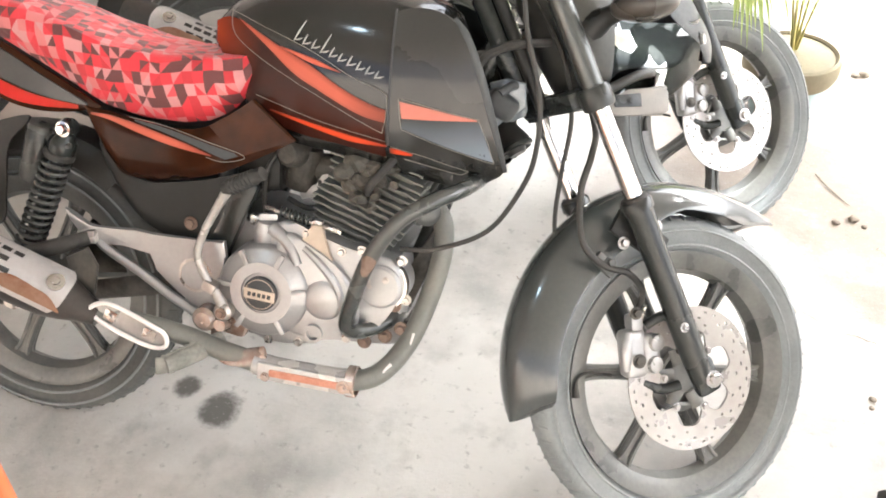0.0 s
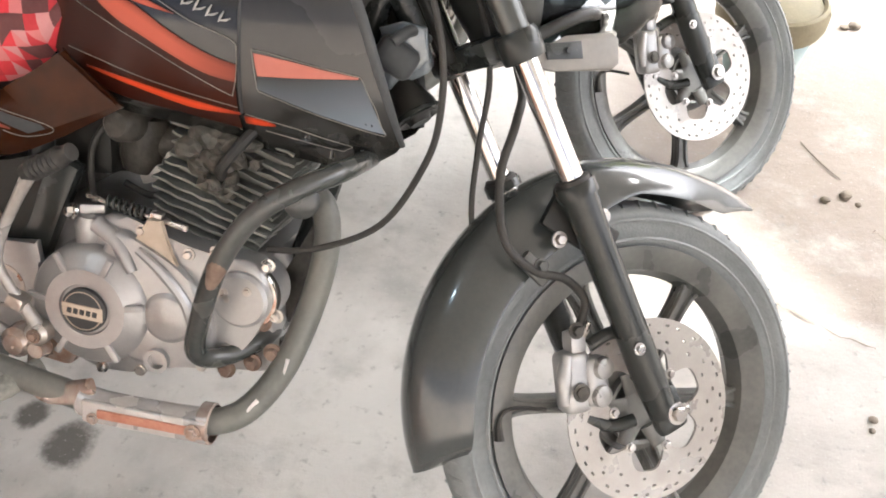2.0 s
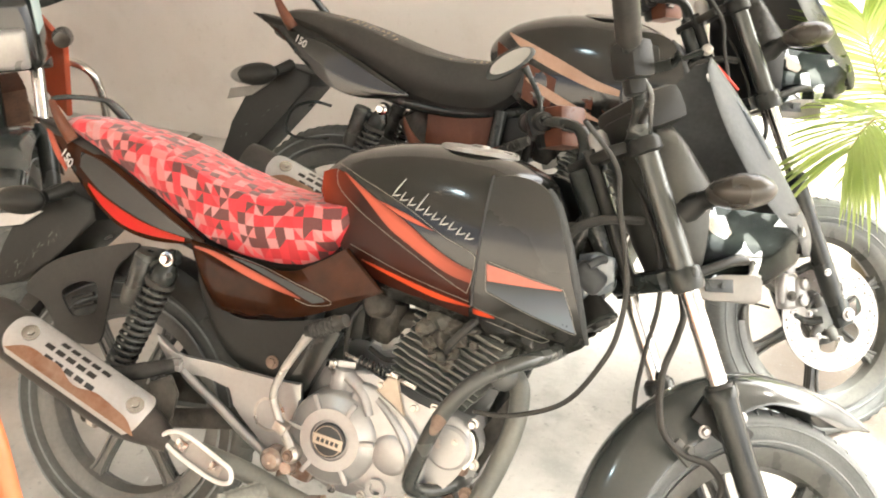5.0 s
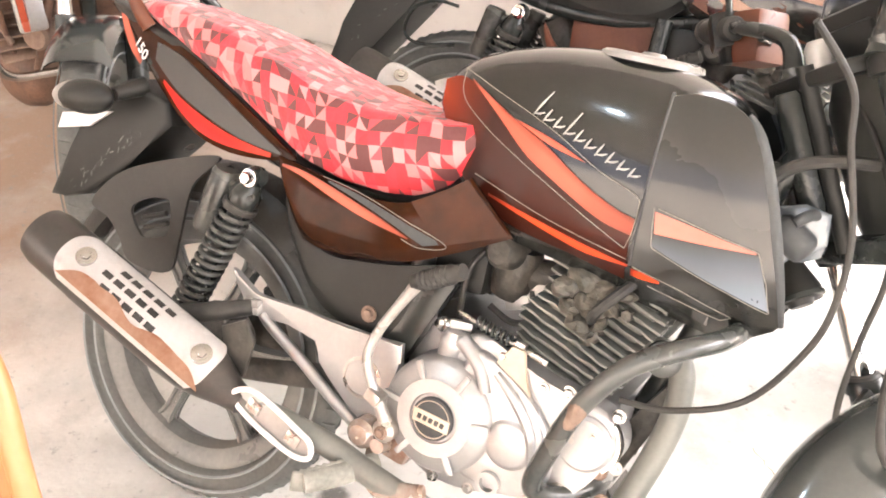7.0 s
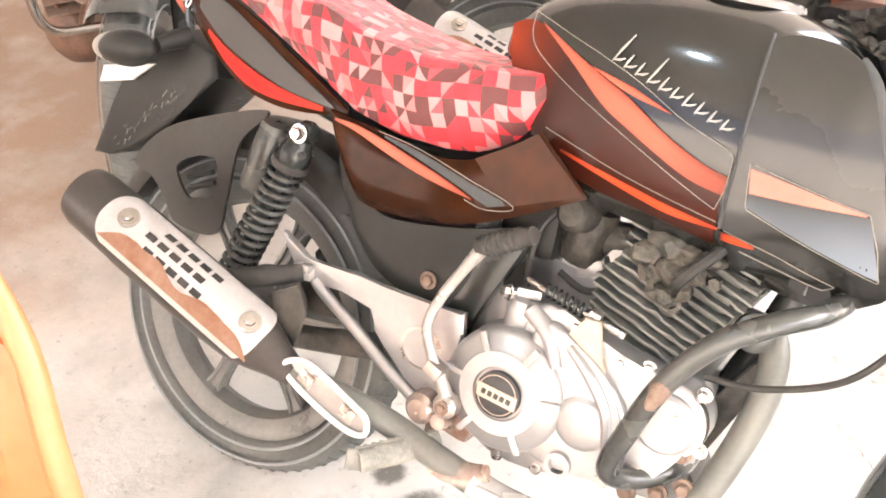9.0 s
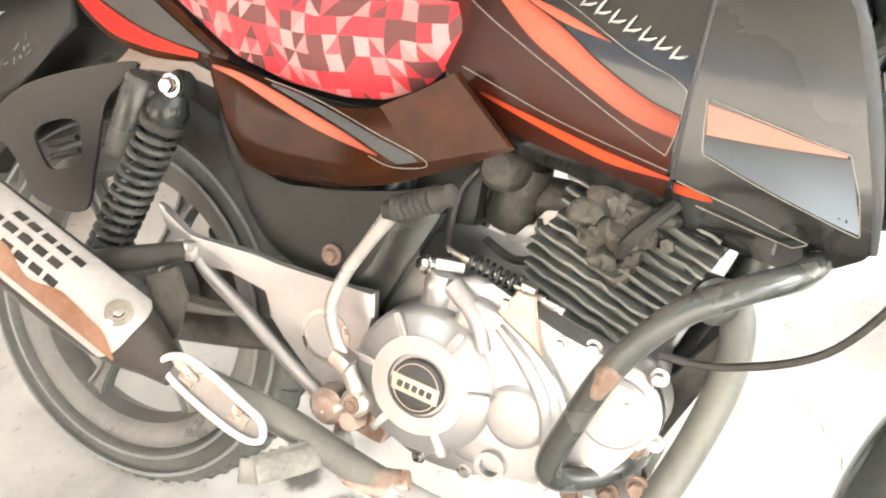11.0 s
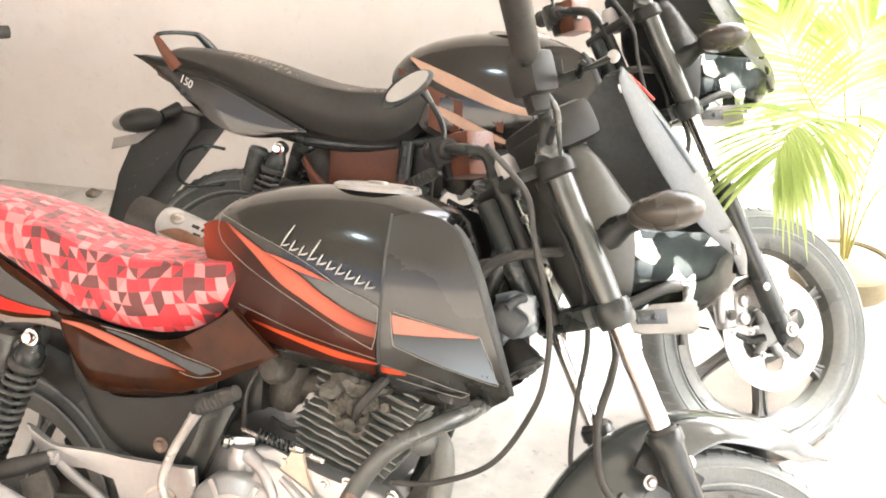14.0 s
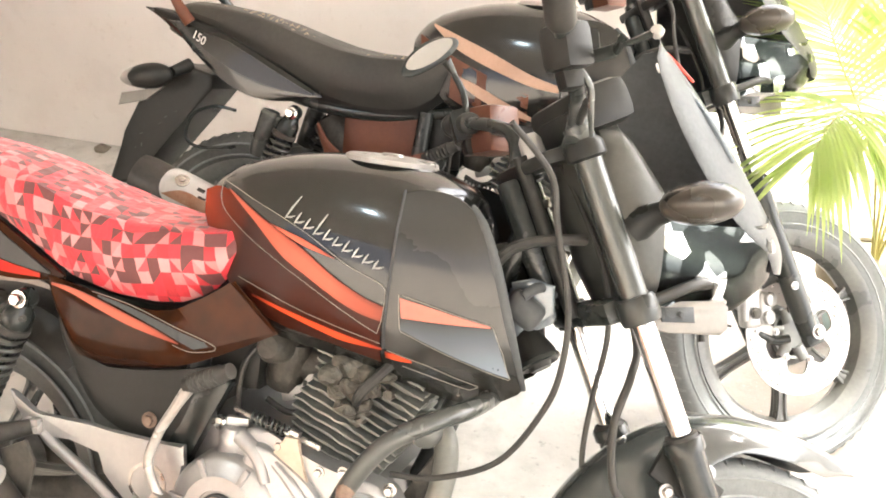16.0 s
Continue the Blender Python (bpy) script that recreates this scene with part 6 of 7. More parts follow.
    part("filler_bolt", bolt((0.530, -0.148, 0.538), (-0.6, -0.8, 0.2), 0.008, 0.012), CHROME, cc)
    spring = helix((0.578, -0.14, 0.556), (0.638, -0.143, 0.544), 0.0085, 0.0022, 7)
    part("clutch_spring", spring, SATIN, cc)
    part("clutch_arm", join(tube([(0.548, -0.14, 0.562), (0.565, -0.142, 0.558), (0.69, -0.143, 0.530)], 0.004, 8, 3), rbox((0.018, 0.015, 0.018), (0.650, -0.142, 0.541), (0, 12, 0), 0.003), rbox((0.034, 0.008, 0.009), (0.678, -0.142, 0.534), (0, 12, 0), 0.002)), STEEL, cc)
    part("cable_bracket", prism([(0.612, 0.500), (0.632, 0.520), (0.642, 0.542), (0.664, 0.542), (0.668, 0.515), (0.676, 0.492), (0.692, 0.468), (0.690, 0.450), (0.676, 0.456), (0.660, 0.478), (0.640, 0.490)], -0.158, -0.150, 0.002), BAND, cc, "tan rusty cable bracket")
    # oil filter cover at the front
    part("filter_cover", lathe([(0.0, 0.024), (0.036, 0.024), (0.041, 0.020), (0.043, 0.010), (0.043, 0.0), (0.050, -0.004), (0.050, -0.05)], (0.775, -0.135, 0.44), (0, -1, 0), 36), CASE if main else GREASE, case, "flat silver filter cover")
    each("cover_screw", [bolt((0.775 + dx, -0.159, 0.44 + dz), (0, -1, 0), 0.0045, 0.004) for dx, dz in ((-0.022, 0.010), (0.012, 0.016))], STEEL, case)
    part("filter_ring", lathe([(0.0435, 0.010), (0.049, 0.010), (0.051, 0.004), (0.051, -0.004), (0.0435, -0.004)], (0.775, -0.133, 0.44), (0, -1, 0), 36), CHROME, case)
    each("filter_bolt", [bolt((0.735, -0.14, 0.50), (0, -1, 0), 0.007, 0.009), bolt((0.822, -0.135, 0.415), (0, -1, 0), 0.007, 0.009), bolt((0.81, -0.135, 0.49), (0, -1, 0), 0.007, 0.012)], STEEL, case)
    # finned barrel and head, leaning forward
    M = pose(0.694, 0, 0.498, 0, 19, 0)
    fins = []
    for k in range(17):
        z = -0.046 + 0.0140 * k
        w = 0.106 if k < 12 else 0.100
        d = 0.086 + 0.006 * math.sin(k)
        bm = bmesh.new()
        rim = [(-d + 2 * d * q / 22, -w) for q in range(22)] + [(d, -w + 2 * w * q / 16) for q in range(16)] + [(d - 2 * d * q / 22, w) for q in range(22)] + [(-d, w - 2 * w * q / 16) for q in range(16)]
        rings = []
        for inset, h in ((0.05, -0.0022), (0.0, -0.0016), (0.0, 0.0016), (0.05, 0.0022)):
            ring = []
            for x, y_ in rim:
                e = noise.noise(Vector((x * 60, y_ * 60, k * 3.1)))
                g = noise.noise(Vector((x * 45, y_ * 45, k * 5.7 + 9)))
                f = (1 - inset * 10 * 0.4) + (0.032 * e if inset == 0 else 0)
                ring.append(bm.verts.new((x * f, y_ * f, z + h + (0.0038 * g if inset == 0 else 0))))
            rings.append(ring)
        for a, b in zip(rings, rings[1:]):
            for q in range(len(rim)):
                bm.faces.new((a[q], a[(q + 1) % len(rim)], b[(q + 1) % len(rim)], b[q]))
        fins.append(bm)
    for f in fins:
        f.transform(M)
    barrel = rbox((0.14, 0.165, 0.24), (0, 0, 0.07), (0, 0, 0), 0.01)
    barrel.transform(M)
    cyl = part("cylinder", barrel, FINS, bike, "sooty finned engine cylinder")
    for f in fins:
        part("cooling_fin", f, FINS, cyl)
    boss = join(lathe([(0.020, -0.05), (0.020, 0.000), (0.015, 0.006), (0.009, 0.006), (0.008, 0.001), (0, 0.001)], (0.008, -0.100, 0.090), (0, -1, 0), 16), lathe([(0, 0.008), (0.008, 0.008), (0.010, 0.003), (0.011, -0.02)], (0.040, -0.102, 0.146), (0, -1, 0.2), 6), lathe([(0, 0.006), (0.012, 0.005), (0.016, -0.002), (0.018, -0.03)], (-0.030, -0.100, 0.160), (0.1, -1, 0.2), 10))
    for v in boss.verts:
        v.co += 0.003 * noise.noise_vector(v.co * 55)
    boss.transform(M)
    part("plug_boss", boss, CAKED, cyl)
    head = join(rbox((0.15, 0.16, 0.06), (0.004, 0, 0.215), (0, 0, 0), 0.018))
    head.transform(M)
    part("cylinder_head", head, FINS, cyl)
    rnd = random.Random(31)
    lumps = []
    for x, z, q in ((0.690, 0.640, 0.020), (0.712, 0.655, 0.022), (0.738, 0.648, 0.018), (0.728, 0.622, 0.021), (0.752, 0.628, 0.017), (0.700, 0.612, 0.016), (0.768, 0.652, 0.015), (0.716, 0.590, 0.018), (0.745, 0.600, 0.013)):
        b = bmesh.new()
        bmesh.ops.create_icosphere(b, subdivisions=3, radius=q)
        b.transform(pose(x, -0.106 + rnd.uniform(-0.006, 0.004), z, 0, rnd.uniform(-40, 40), 0) @ Matrix.Diagonal((1.25, 0.8, 0.8, 1)))
        for v in b.verts:
            v.co += 0.006 * noise.noise_vector(v.co * 60) + 0.003 * noise.noise_vector(v.co * 160)
        lumps.append(b)
    each("head_lump", lumps, CAKED, cyl, "oil-caked casting lump")
    part("plug_lead", tube([(0.735, -0.12, 0.605), (0.745, -0.135, 0.625), (0.775, -0.12, 0.665), (0.80, -0.06, 0.70)], 0.008, 8, 6), RUBBER, cyl)
    # carburettor and intake
    carb = join(lathe([(0.0, -0.05), (0.028, -0.05), (0.034, -0.03), (0.034, 0.02), (0.03, 0.035), (0, 0.04)], (0.585, -0.04, 0.628), (0.2, -0.1, 1), 20), lathe([(0.024, -0.06), (0.027, 0.0), (0.024, 0.08)], (0.60, -0.03, 0.62), (1, 0, 0.1), 18), lathe([(0.0, 0.02), (0.018, 0.02), (0.026, 0.01), (0.03, -0.03)], (0.575, -0.085, 0.655), (-0.1, -1, 0.1), 18))
    part("carburettor", carb, GREASE, bike, "greasy carburettor")
    each("fuel_hose", [tube([(0.555, -0.08, 0.66), (0.53, -0.09, 0.62), (0.525, -0.09, 0.56), (0.53, -0.08, 0.50)], 0.005, 8, 6), tube([(0.62, -0.05, 0.60), (0.63, -0.06, 0.56), (0.60, -0.06, 0.545), (0.56, -0.06, 0.56)], 0.0055, 8, 6)], RUBBER, bike)
    each("bracket_tab", [rbox((0.03, 0.008, 0.04), (0.635, -0.05, 0.60), (0, 30, 0), 0.004), rbox((0.04, 0.008, 0.022), (0.60, -0.05, 0.575), (0, -20, 0), 0.004)], ALLOY, bike)
    # kick starter
    kick = part("kick_starter", tube([(0.487, -0.185, 0.365), (0.472, -0.19, 0.395), (0.452, -0.195, 0.43), (0.440, -0.20, 0.47), (0.452, -0.20, 0.515), (0.478, -0.20, 0.565), (0.500, -0.20, 0.603)], [0.012, 0.0095, 0.0082, 0.0076, 0.0078, 0.0080, 0.0105], 14, 6), LEVER, bike, "bright kick-start lever")
    part("kick_pedal", lathe([(0, -0.01), (0.013, -0.01)] + [(0.0130 + 0.0025 * (k % 2), 0.0045 * k) for k in range(15)] + [(0.012, 0.070), (0.012, 0.080), (0, 0.081)], (0.502, -0.20, 0.606), (0.85, -0.18, 0.46), 16), RUBBER, kick)
    part("kick_joint", join(lathe([(0, 0.012), (0.012, 0.012), (0.018, 0.006), (0.018, -0.03)], (0.485, -0.188, 0.362), (0, -1, 0), 18), rbox((0.026, 0.026, 0.02), (0.462, -0.194, 0.412), (0, 24, 0), 0.004)), STEEL, kick)
    part("kick_bolt", bolt((0.485, -0.20, 0.362), (0, -1, 0), 0.007, 0.006), RUSTY, kick)
    # pivot and brake pedal, rider's peg
    part("pivot_lump", join(lathe([(0.0, 0.02), (0.016, 0.02), (0.024, 0.012), (0.026, -0.04)], (0.44, -0.165, 0.335), (0, -1, 0), 18), lathe([(0, 0.02), (0.012, 0.02), (0.016, 0.0)], (0.475, -0.165, 0.33), (0, -1, 0), 14), rbox((0.07, 0.05, 0.05), (0.48, -0.13, 0.325), (0, 10, 0), 0.012)), RUST, bike)
    peg = part("rider_peg", tube([(0.475, -0.17, 0.300), (0.445, -0.215, 0.285), (0.405, -0.265, 0.272)], [0.014, 0.019, 0.018], 12, 4, True, 0.8), PEG, bike, "worn ribbed rubber footrest")
    pr = []
    for k in range(9):
        f = k / 8
        q = Vector((0.46, -0.193, 0.294)).lerp(Vector((0.405, -0.265, 0.272)), f)
        pr.append(rbox((0.036, 0.004, 0.034), q, (0, 0, 38), 0.003, 1))
    each("peg_rib", pr, PEG, peg)
    ped = part("brake_pedal", tube([(0.45, -0.15, 0.32), (0.47, -0.19, 0.285), (0.50, -0.205, 0.275), (0.545, -0.205, 0.285), (0.575, -0.205, 0.30)], [0.010, 0.008, 0.012, 0.018, 0.012], 10, 6, True, 0.45), RUST, bike, "rusty steel brake pedal")
    each("sump_bolt", [bolt((x, -0.13, z), (0, -1, 0), 0.009, 0.012) for x, z in ((0.80, 0.40), (0.815, 0.355), (0.785, 0.335), (0.745, 0.318))], RUSTY, case)
    part("front_mount", join(prism([(0.80, 0.44), (0.86, 0.55), (0.875, 0.545), (0.845, 0.45), (0.81, 0.36), (0.77, 0.32), (0.76, 0.335)], -0.06, -0.045, 0.003), rbox((0.05, 0.10, 0.04), (0.79, -0.04, 0.345), (0, -40, 0), 0.008)), GREASE, bike)
    part("steering_lug", join(rbox((0.06, 0.055, 0.045), (0.955, -0.045, 0.778), (0, 30, 10), 0.016, 3), tube([(0.955, -0.07, 0.80), (0.975, -0.05, 0.815), (0.99, -0.01, 0.80)], 0.008, 10, 4)), SILVER_PANEL, bike, "blue-grey moulded steering lug")
    # horn
    part("horn", lathe([(0.0, 0.006), (0.018, 0.006), (0.026, 0.0), (0.026, -0.012), (0.012, -0.02)], (0.842, -0.095, 0.575), (0.3, -0.9, 0.1), 24), TUBE_GREY, bike)


def crash_guard(bike):
    for s in (-1, 1):
        g = part("crash_guard", tube([(0.93, s * 0.06, 0.640), (0.915, s * 0.15, 0.640), (0.870, s * 0.205, 0.624), (0.82, s * 0.225, 0.588), (0.775, s * 0.225, 0.52), (0.745, s * 0.215, 0.44), (0.727, s * 0.195, 0.372), (0.75, s * 0.16, 0.352), (0.79, s * 0.11, 0.362), (0.80, s * 0.05, 0.37)], 0.0145, 16, 7), TUBE_GREY, bike, "scraped black tubular crash guard")
        if s < 0:
            part("scrape", tube([(0.782, -0.2275, 0.535), (0.774, -0.229, 0.515), (0.763, -0.2275, 0.487)], [0.008, 0.0135, 0.009], 12, 5), RUSTY, g, "rubbed rusty patch")


def exhaust(bike, style):
    main = style == "main"
    pipe = part("exhaust_pipe", tube([(0.80, -0.04, 0.57), (0.855, -0.05, 0.565), (0.872, -0.065, 0.51), (0.862, -0.09, 0.43), (0.835, -0.13, 0.34), (0.80, -0.17, 0.288), (0.76, -0.192, 0.268), (0.70, -0.195, 0.264), (0.60, -0.195, 0.266), (0.50, -0.195, 0.282), (0.42, -0.20, 0.305), (0.36, -0.215, 0.322), (0.28, -0.225, 0.334), (0.22, -0.232, 0.348)], 0.0195, 18, 7), PIPE, bike, "dull grey exhaust pipe")
    part("pipe_guard", tube([(0.745, -0.200, 0.266), (0.70, -0.202, 0.265), (0.60, -0.202, 0.268), (0.555, -0.201, 0.274)], 0.0225, 16, 4), GUARD_CHROME, pipe, "rusty chrome pipe guard")
    part("guard_plate", rbox((0.185, 0.008, 0.034), (0.660, -0.2235, 0.268), (0, 2, 0), 0.004, 3), GUARD_CHROME, pipe, "bright guard plate")
    part("guard_strip", rbox((0.14, 0.006, 0.014), (0.662, -0.2275, 0.268), (0, 2, 0), 0.003), STRIP, pipe, "rusted strip")
    each("guard_clamp", [lathe([(0.027, -0.01), (0.03, -0.008), (0.03, 0.008), (0.027, 0.01)], (0.745, -0.200, 0.266), (1, 0, 0), 20), bolt((0.735, -0.23, 0.266), (0, -1, 0), 0.008, 0.006), bolt((0.585, -0.229, 0.262), (0, -1, 0), 0.006, 0.005)], RUST, pipe)
    if main:        # runs of pale paint on the pipe
        each("paint_run", [tube([(0.843, -0.147, 0.356), (0.840, -0.151, 0.340), (0.836, -0.154, 0.322)], [0.003, 0.0022, 0.0008], 7, 3, True, 0.5), tube([(0.812, -0.183, 0.304), (0.803, -0.190, 0.294), (0.793, -0.194, 0.276)], [0.0035, 0.0025, 0.0008], 7, 3, True, 0.5)], WHITE, pipe, "run of pale paint")
    # slotted pipe shield
    sl = [(q.x, q.y) for q in smooth_path([(0.245, 0.352, 0), (0.268, 0.368, 0), (0.30, 0.366, 0), (0.37, 0.338, 0), (0.395, 0.325, 0), (0.398, 0.303, 0), (0.375, 0.295, 0), (0.33, 0.305, 0), (0.268, 0.330, 0)], 4, True)]
    part("slot_plate", prism(sl, -0.243, -0.238, 0.001), ALLOY, pipe, "grey plate inside the loop")
    part("slot_shield", join(tube([(x, -0.247, z) for x, z in sl + sl[:1]], 0.0045, 8, 1)), SHIELD, pipe, "bright looped pipe shield")
    each("slot_bolt", [join(rbox((0.026, 0.006, 0.022), (x, -0.243, z), (0, 22, 0), 0.002), bolt((x, -0.246, z), (0, -1, 0), 0.005, 0.004)) for x, z in ((0.285, 0.344), (0.362, 0.318))], STEEL, pipe)
    a, b = Vector((0.226, -0.232, 0.346)), Vector((-0.186, -0.245, 0.492))
    d = (b - a).normalized()
    L = (b - a).length
    muf = part("muffler", lathe([(0.0, -0.03), (0.021, -0.03), (0.028, 0.0), (0.040, 0.035), (0.049, 0.07), (0.053, 0.13), (0.054, L - 0.12), (0.053, L - 0.11), (0.052, L - 0.02), (0.048, L), (0.038, L + 0.004), (0.030, L - 0.005), (0.028, L - 0.05), (0, L - 0.05)], a, d, 36), MUFFLER, bike, "dull black silencer")
    # wrap-round heat shield, punched with short slots, rusty along its lower edge
    u = d.cross(Vector((0, 1, 0))).normalized()
    if u.z < 0:
        u = -u
    v = Vector((0, -1, 0))
    v = (v - d * v.dot(d)).normalized()
    for name, a0, a1, mat, f0, f1, rad in (("heat_shield", -9, 98, SHIELD, 0.05, 0.82, 0.0572), ("rusted_edge", 2, 29, RUST_BAND, 0.05, 0.79, 0.0584)):
        bm = bmesh.new()
        na, nl = 21, 52
        grid = []
        for i in range(nl + 1):
            f = i / nl
            row = []
            for j in range(na + 1):
                g = j / na
                an = radians(a0 + (a1 - a0) * g)
                trim = 0.05 * (abs(2 * g - 1) ** 3)
                s = L * (f0 + trim + (f1 - f0 - 2 * trim) * f)
                if name == "rusted_edge":
                    s = L * (f0 + (f1 - f0) * f)
                    hi = a0 + (a1 - a0) * min(1.0, 5.0 * f * (1 - f) + 0.12) + 7 * math.sin(9 * f + 0.6) * min(1, 6 * f * (1 - f)) + 4 * math.sin(23 * f)
                    an = radians(a0 + (hi - a0) * g)
                row.append(bm.verts.new(a + d * s + rad * (math.sin(an) * u + math.cos(an) * v)))
            grid.append(row)
        slots = set()
        if name == "heat_shield":
            for c in range(5):
                for r in range(3):
                    i0 = 18 + c * 4 + (2 if r == 1 else 0) + (r == 2) * -1
                    for q in (0, 1, 2):
                        slots |= {(i0 + q, 7 + r * 4), (i0 + q, 8 + r * 4)}
        for i in range(nl):
            for j in range(na):
                if (i, j) not in slots:
                    bm.faces.new((grid[i][j], grid[i][j + 1], grid[i + 1][j + 1], grid[i + 1][j]))
        bmesh.ops.solidify(bm, geom=bm.faces[:], thickness=0.0015)
        part(name, bm, mat, muf, "slotted chrome heat shield" if name == "heat_shield" else "rust-eaten shield edge")
    for f in (0.12, 0.72):
        q = a + d * (L * f) + 0.058 * (math.sin(radians(52)) * u + math.cos(radians(52)) * v)
        w = math.sin(radians(52)) * u + math.cos(radians(52)) * v
        part("shield_bolt", join(lathe([(0.017, -0.004), (0.017, 0.003), (0.012, 0.004), (0, 0.003)], q, w, 24), bolt(q + w * 0.003, w, 0.0085, 0.004)), CHROME, muf)
    part("muffler_stay", prism([(0.17, 0.43), (0.215, 0.455), (0.235, 0.42), (0.225, 0.36), (0.19, 0.345), (0.185, 0.39)], -0.20, -0.192, 0.002), GREASE, muf)


def motorcycle(name, lean, turn, at, heading, style, label):
    """A whole motorcycle on its side stand; lean is away from its right side."""
    bike = new(name)
    bike.matrix_world = Matrix.Translation(at) @ pose(0, 0, 0, 0, 0, heading) @ pose(0, 0, 0, -lean, 0, 0)
    tagged(bike, label, "motorcycle", "parked motorcycles")
    axis = Vector((-math.sin(radians(RAKE)), 0, math.cos(radians(RAKE))))
    A = Vector((1.41, 0, 0))
    S = Matrix.Translation(A) @ Matrix.Rotation(radians(turn), 4, axis) @ Matrix.Translation(-A)
    front_end(bike, S, style)
    tank(bike, style)
    seat(bike, style)
    tail(bike, style)
    side_covers(bike, style)
    frame_and_swing(bike, style)
    engine(bike, style)
    if style == "main":
        crash_guard(bike)
    exhaust(bike, style)
    # side stand on the far side
    low = -0.33 * math.tan(radians(lean)) if lean < 0 else 0.33 * math.tan(radians(lean))
    part("side_stand", tube([(0.46, 0.11, 0.30), (0.44, 0.17, 0.24), (0.42, 0.33, low + 0.012)], 0.011, 10, 3), SATIN, bike)
    return bike


motorcycle("motorcycle", 23.19, 35.5, (0, 0, 0), 0, "main", "black and maroon motorcycle with orange flashes, leaning on its stand")
motorcycle("motorcycle", 20.05, 33.0, (0.0780, 0.8850, 0), 2.50, "second", "dusty black motorcycle with cream flashes, leaning on its stand")


# ---- the place ----
def slab(name, size, at, mat, label, cat="", kind="structure"):
    bm = rbox(size, at, (0, 0, 0), 0.004, 1)
    ob = part(name, bm, mat, None, "", smooth=False)
    return tagged(ob, label, cat, "", kind)


gm = bmesh.new()
bmesh.ops.create_grid(gm, x_segments=2, y_segments=2, size=400)
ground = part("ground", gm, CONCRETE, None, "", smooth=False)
tagged(ground, "worn pale grey concrete floor with stains and dust, its tan outer slab painted darker", "floor", "", "structure")
WALL_Y = 1.96
slab("wall_north", (5.50, 0.2, 3.2), (-1.75, WALL_Y + 0.1, 1.6), PLASTER, "off-white painted plaster wall behind the motorcycles", "wall")
# out of view, added to shut the porch off on the left
slab("wall_west", (0.2, 6.2, 3.2), (-4.4, -0.88, 1.6), PLASTER, "unseen off-white painted plaster wall added to close the porch", "wall")
# unseen wall, added to warm reflections and bounce light into the porch
slab("wall_south", (16.0, 0.2, 3.3), (1.0, -6.0, 1.65), BOUNCE_WALL, "unseen cream wall added for warm reflections and bounce light", "wall")


def ceiling():
    """Unseen porch ceiling, its opening added along the sun's way to throw a patch."""
    slope = Vector((sun_way.x, sun_way.y, 0)) / sun_way.z
    corner = Vector((1.79, 0.62, 0))
    a, b = Vector((-0.58, 0.81, 0)) * 0.50, Vector((-0.93, -0.37, 0)) * 0.42
    bm = bmesh.new()
    rings = []
    for z in (3.2, 3.35):
        outer = [bm.verts.new((x, y, z)) for x, y in ((5.4, -4.0), (5.4, 2.95), (-4.5, 2.95), (-4.5, -4.0))]
        lift = slope * z + Vector((0, 0, z))
        inner = [bm.verts.new(corner + q + lift) for q in (b, Vector(), a, a + b)]
        rings.append((outer, inner))
    (o0, i0), (o1, i1) = rings
    for k in range(4):
        n = (k + 1) % 4
        bm.faces.new((o0[k], i0[k], i0[n], o0[n]))
        bm.faces.new((o1[k], o1[n], i1[n], i1[k]))
        bm.faces.new((o0[k], o0[n], o1[n], o1[k]))
        bm.faces.new((i0[k], i1[k], i1[n], i0[n]))
    bmesh.ops.recalc_face_normals(bm, faces=bm.faces[:])
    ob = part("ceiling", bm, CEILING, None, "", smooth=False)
    tagged(ob, "unseen plaster porch ceiling with an opening added to throw a sun patch", "ceiling", "", "structure")


ceiling()


def crack(line, seed):
    """A thin open crack in the concrete, filled with dark dirt."""
    rnd = random.Random(seed)
    pts = [q + Vector((rnd.uniform(-0.006, 0.006), rnd.uniform(-0.006, 0.006), 0)) for q in smooth_path([(x, y, 0) for x, y in line], 9)]
    bm = bmesh.new()
    prev = None
    for i, q in enumerate(pts):
        d = (pts[min(i + 1, len(pts) - 1)] - pts[max(i - 1, 0)]).normalized()
        side = Vector((-d.y, d.x, 0)) * rnd.uniform(0.0006, 0.0022)
        row = [bm.verts.new((q.x + side.x, q.y + side.y, 0.0035)), bm.verts.new((q.x - side.x, q.y - side.y, 0.0035))]
        if prev:
            bm.faces.new((prev[0], prev[1], row[1], row[0]))
        prev = row
    ob = part("floor_crack", bm, EARTH, None, "", smooth=False)
    tagged(ob, "thin dirt-filled crack in the concrete floor", "crack", "", "structure")


crack([(1.86, 0.91), (1.90, 0.87), (1.95, 0.84), (2.02, 0.80), (2.10, 0.70)], 2)
crack([(1.52, 0.72), (1.60, 0.67), (1.70, 0.60), (1.82, 0.55)], 5)
crack([(0.95, 0.62), (1.02, 0.55), (1.06, 0.46), (1.05, 0.36)], 9)


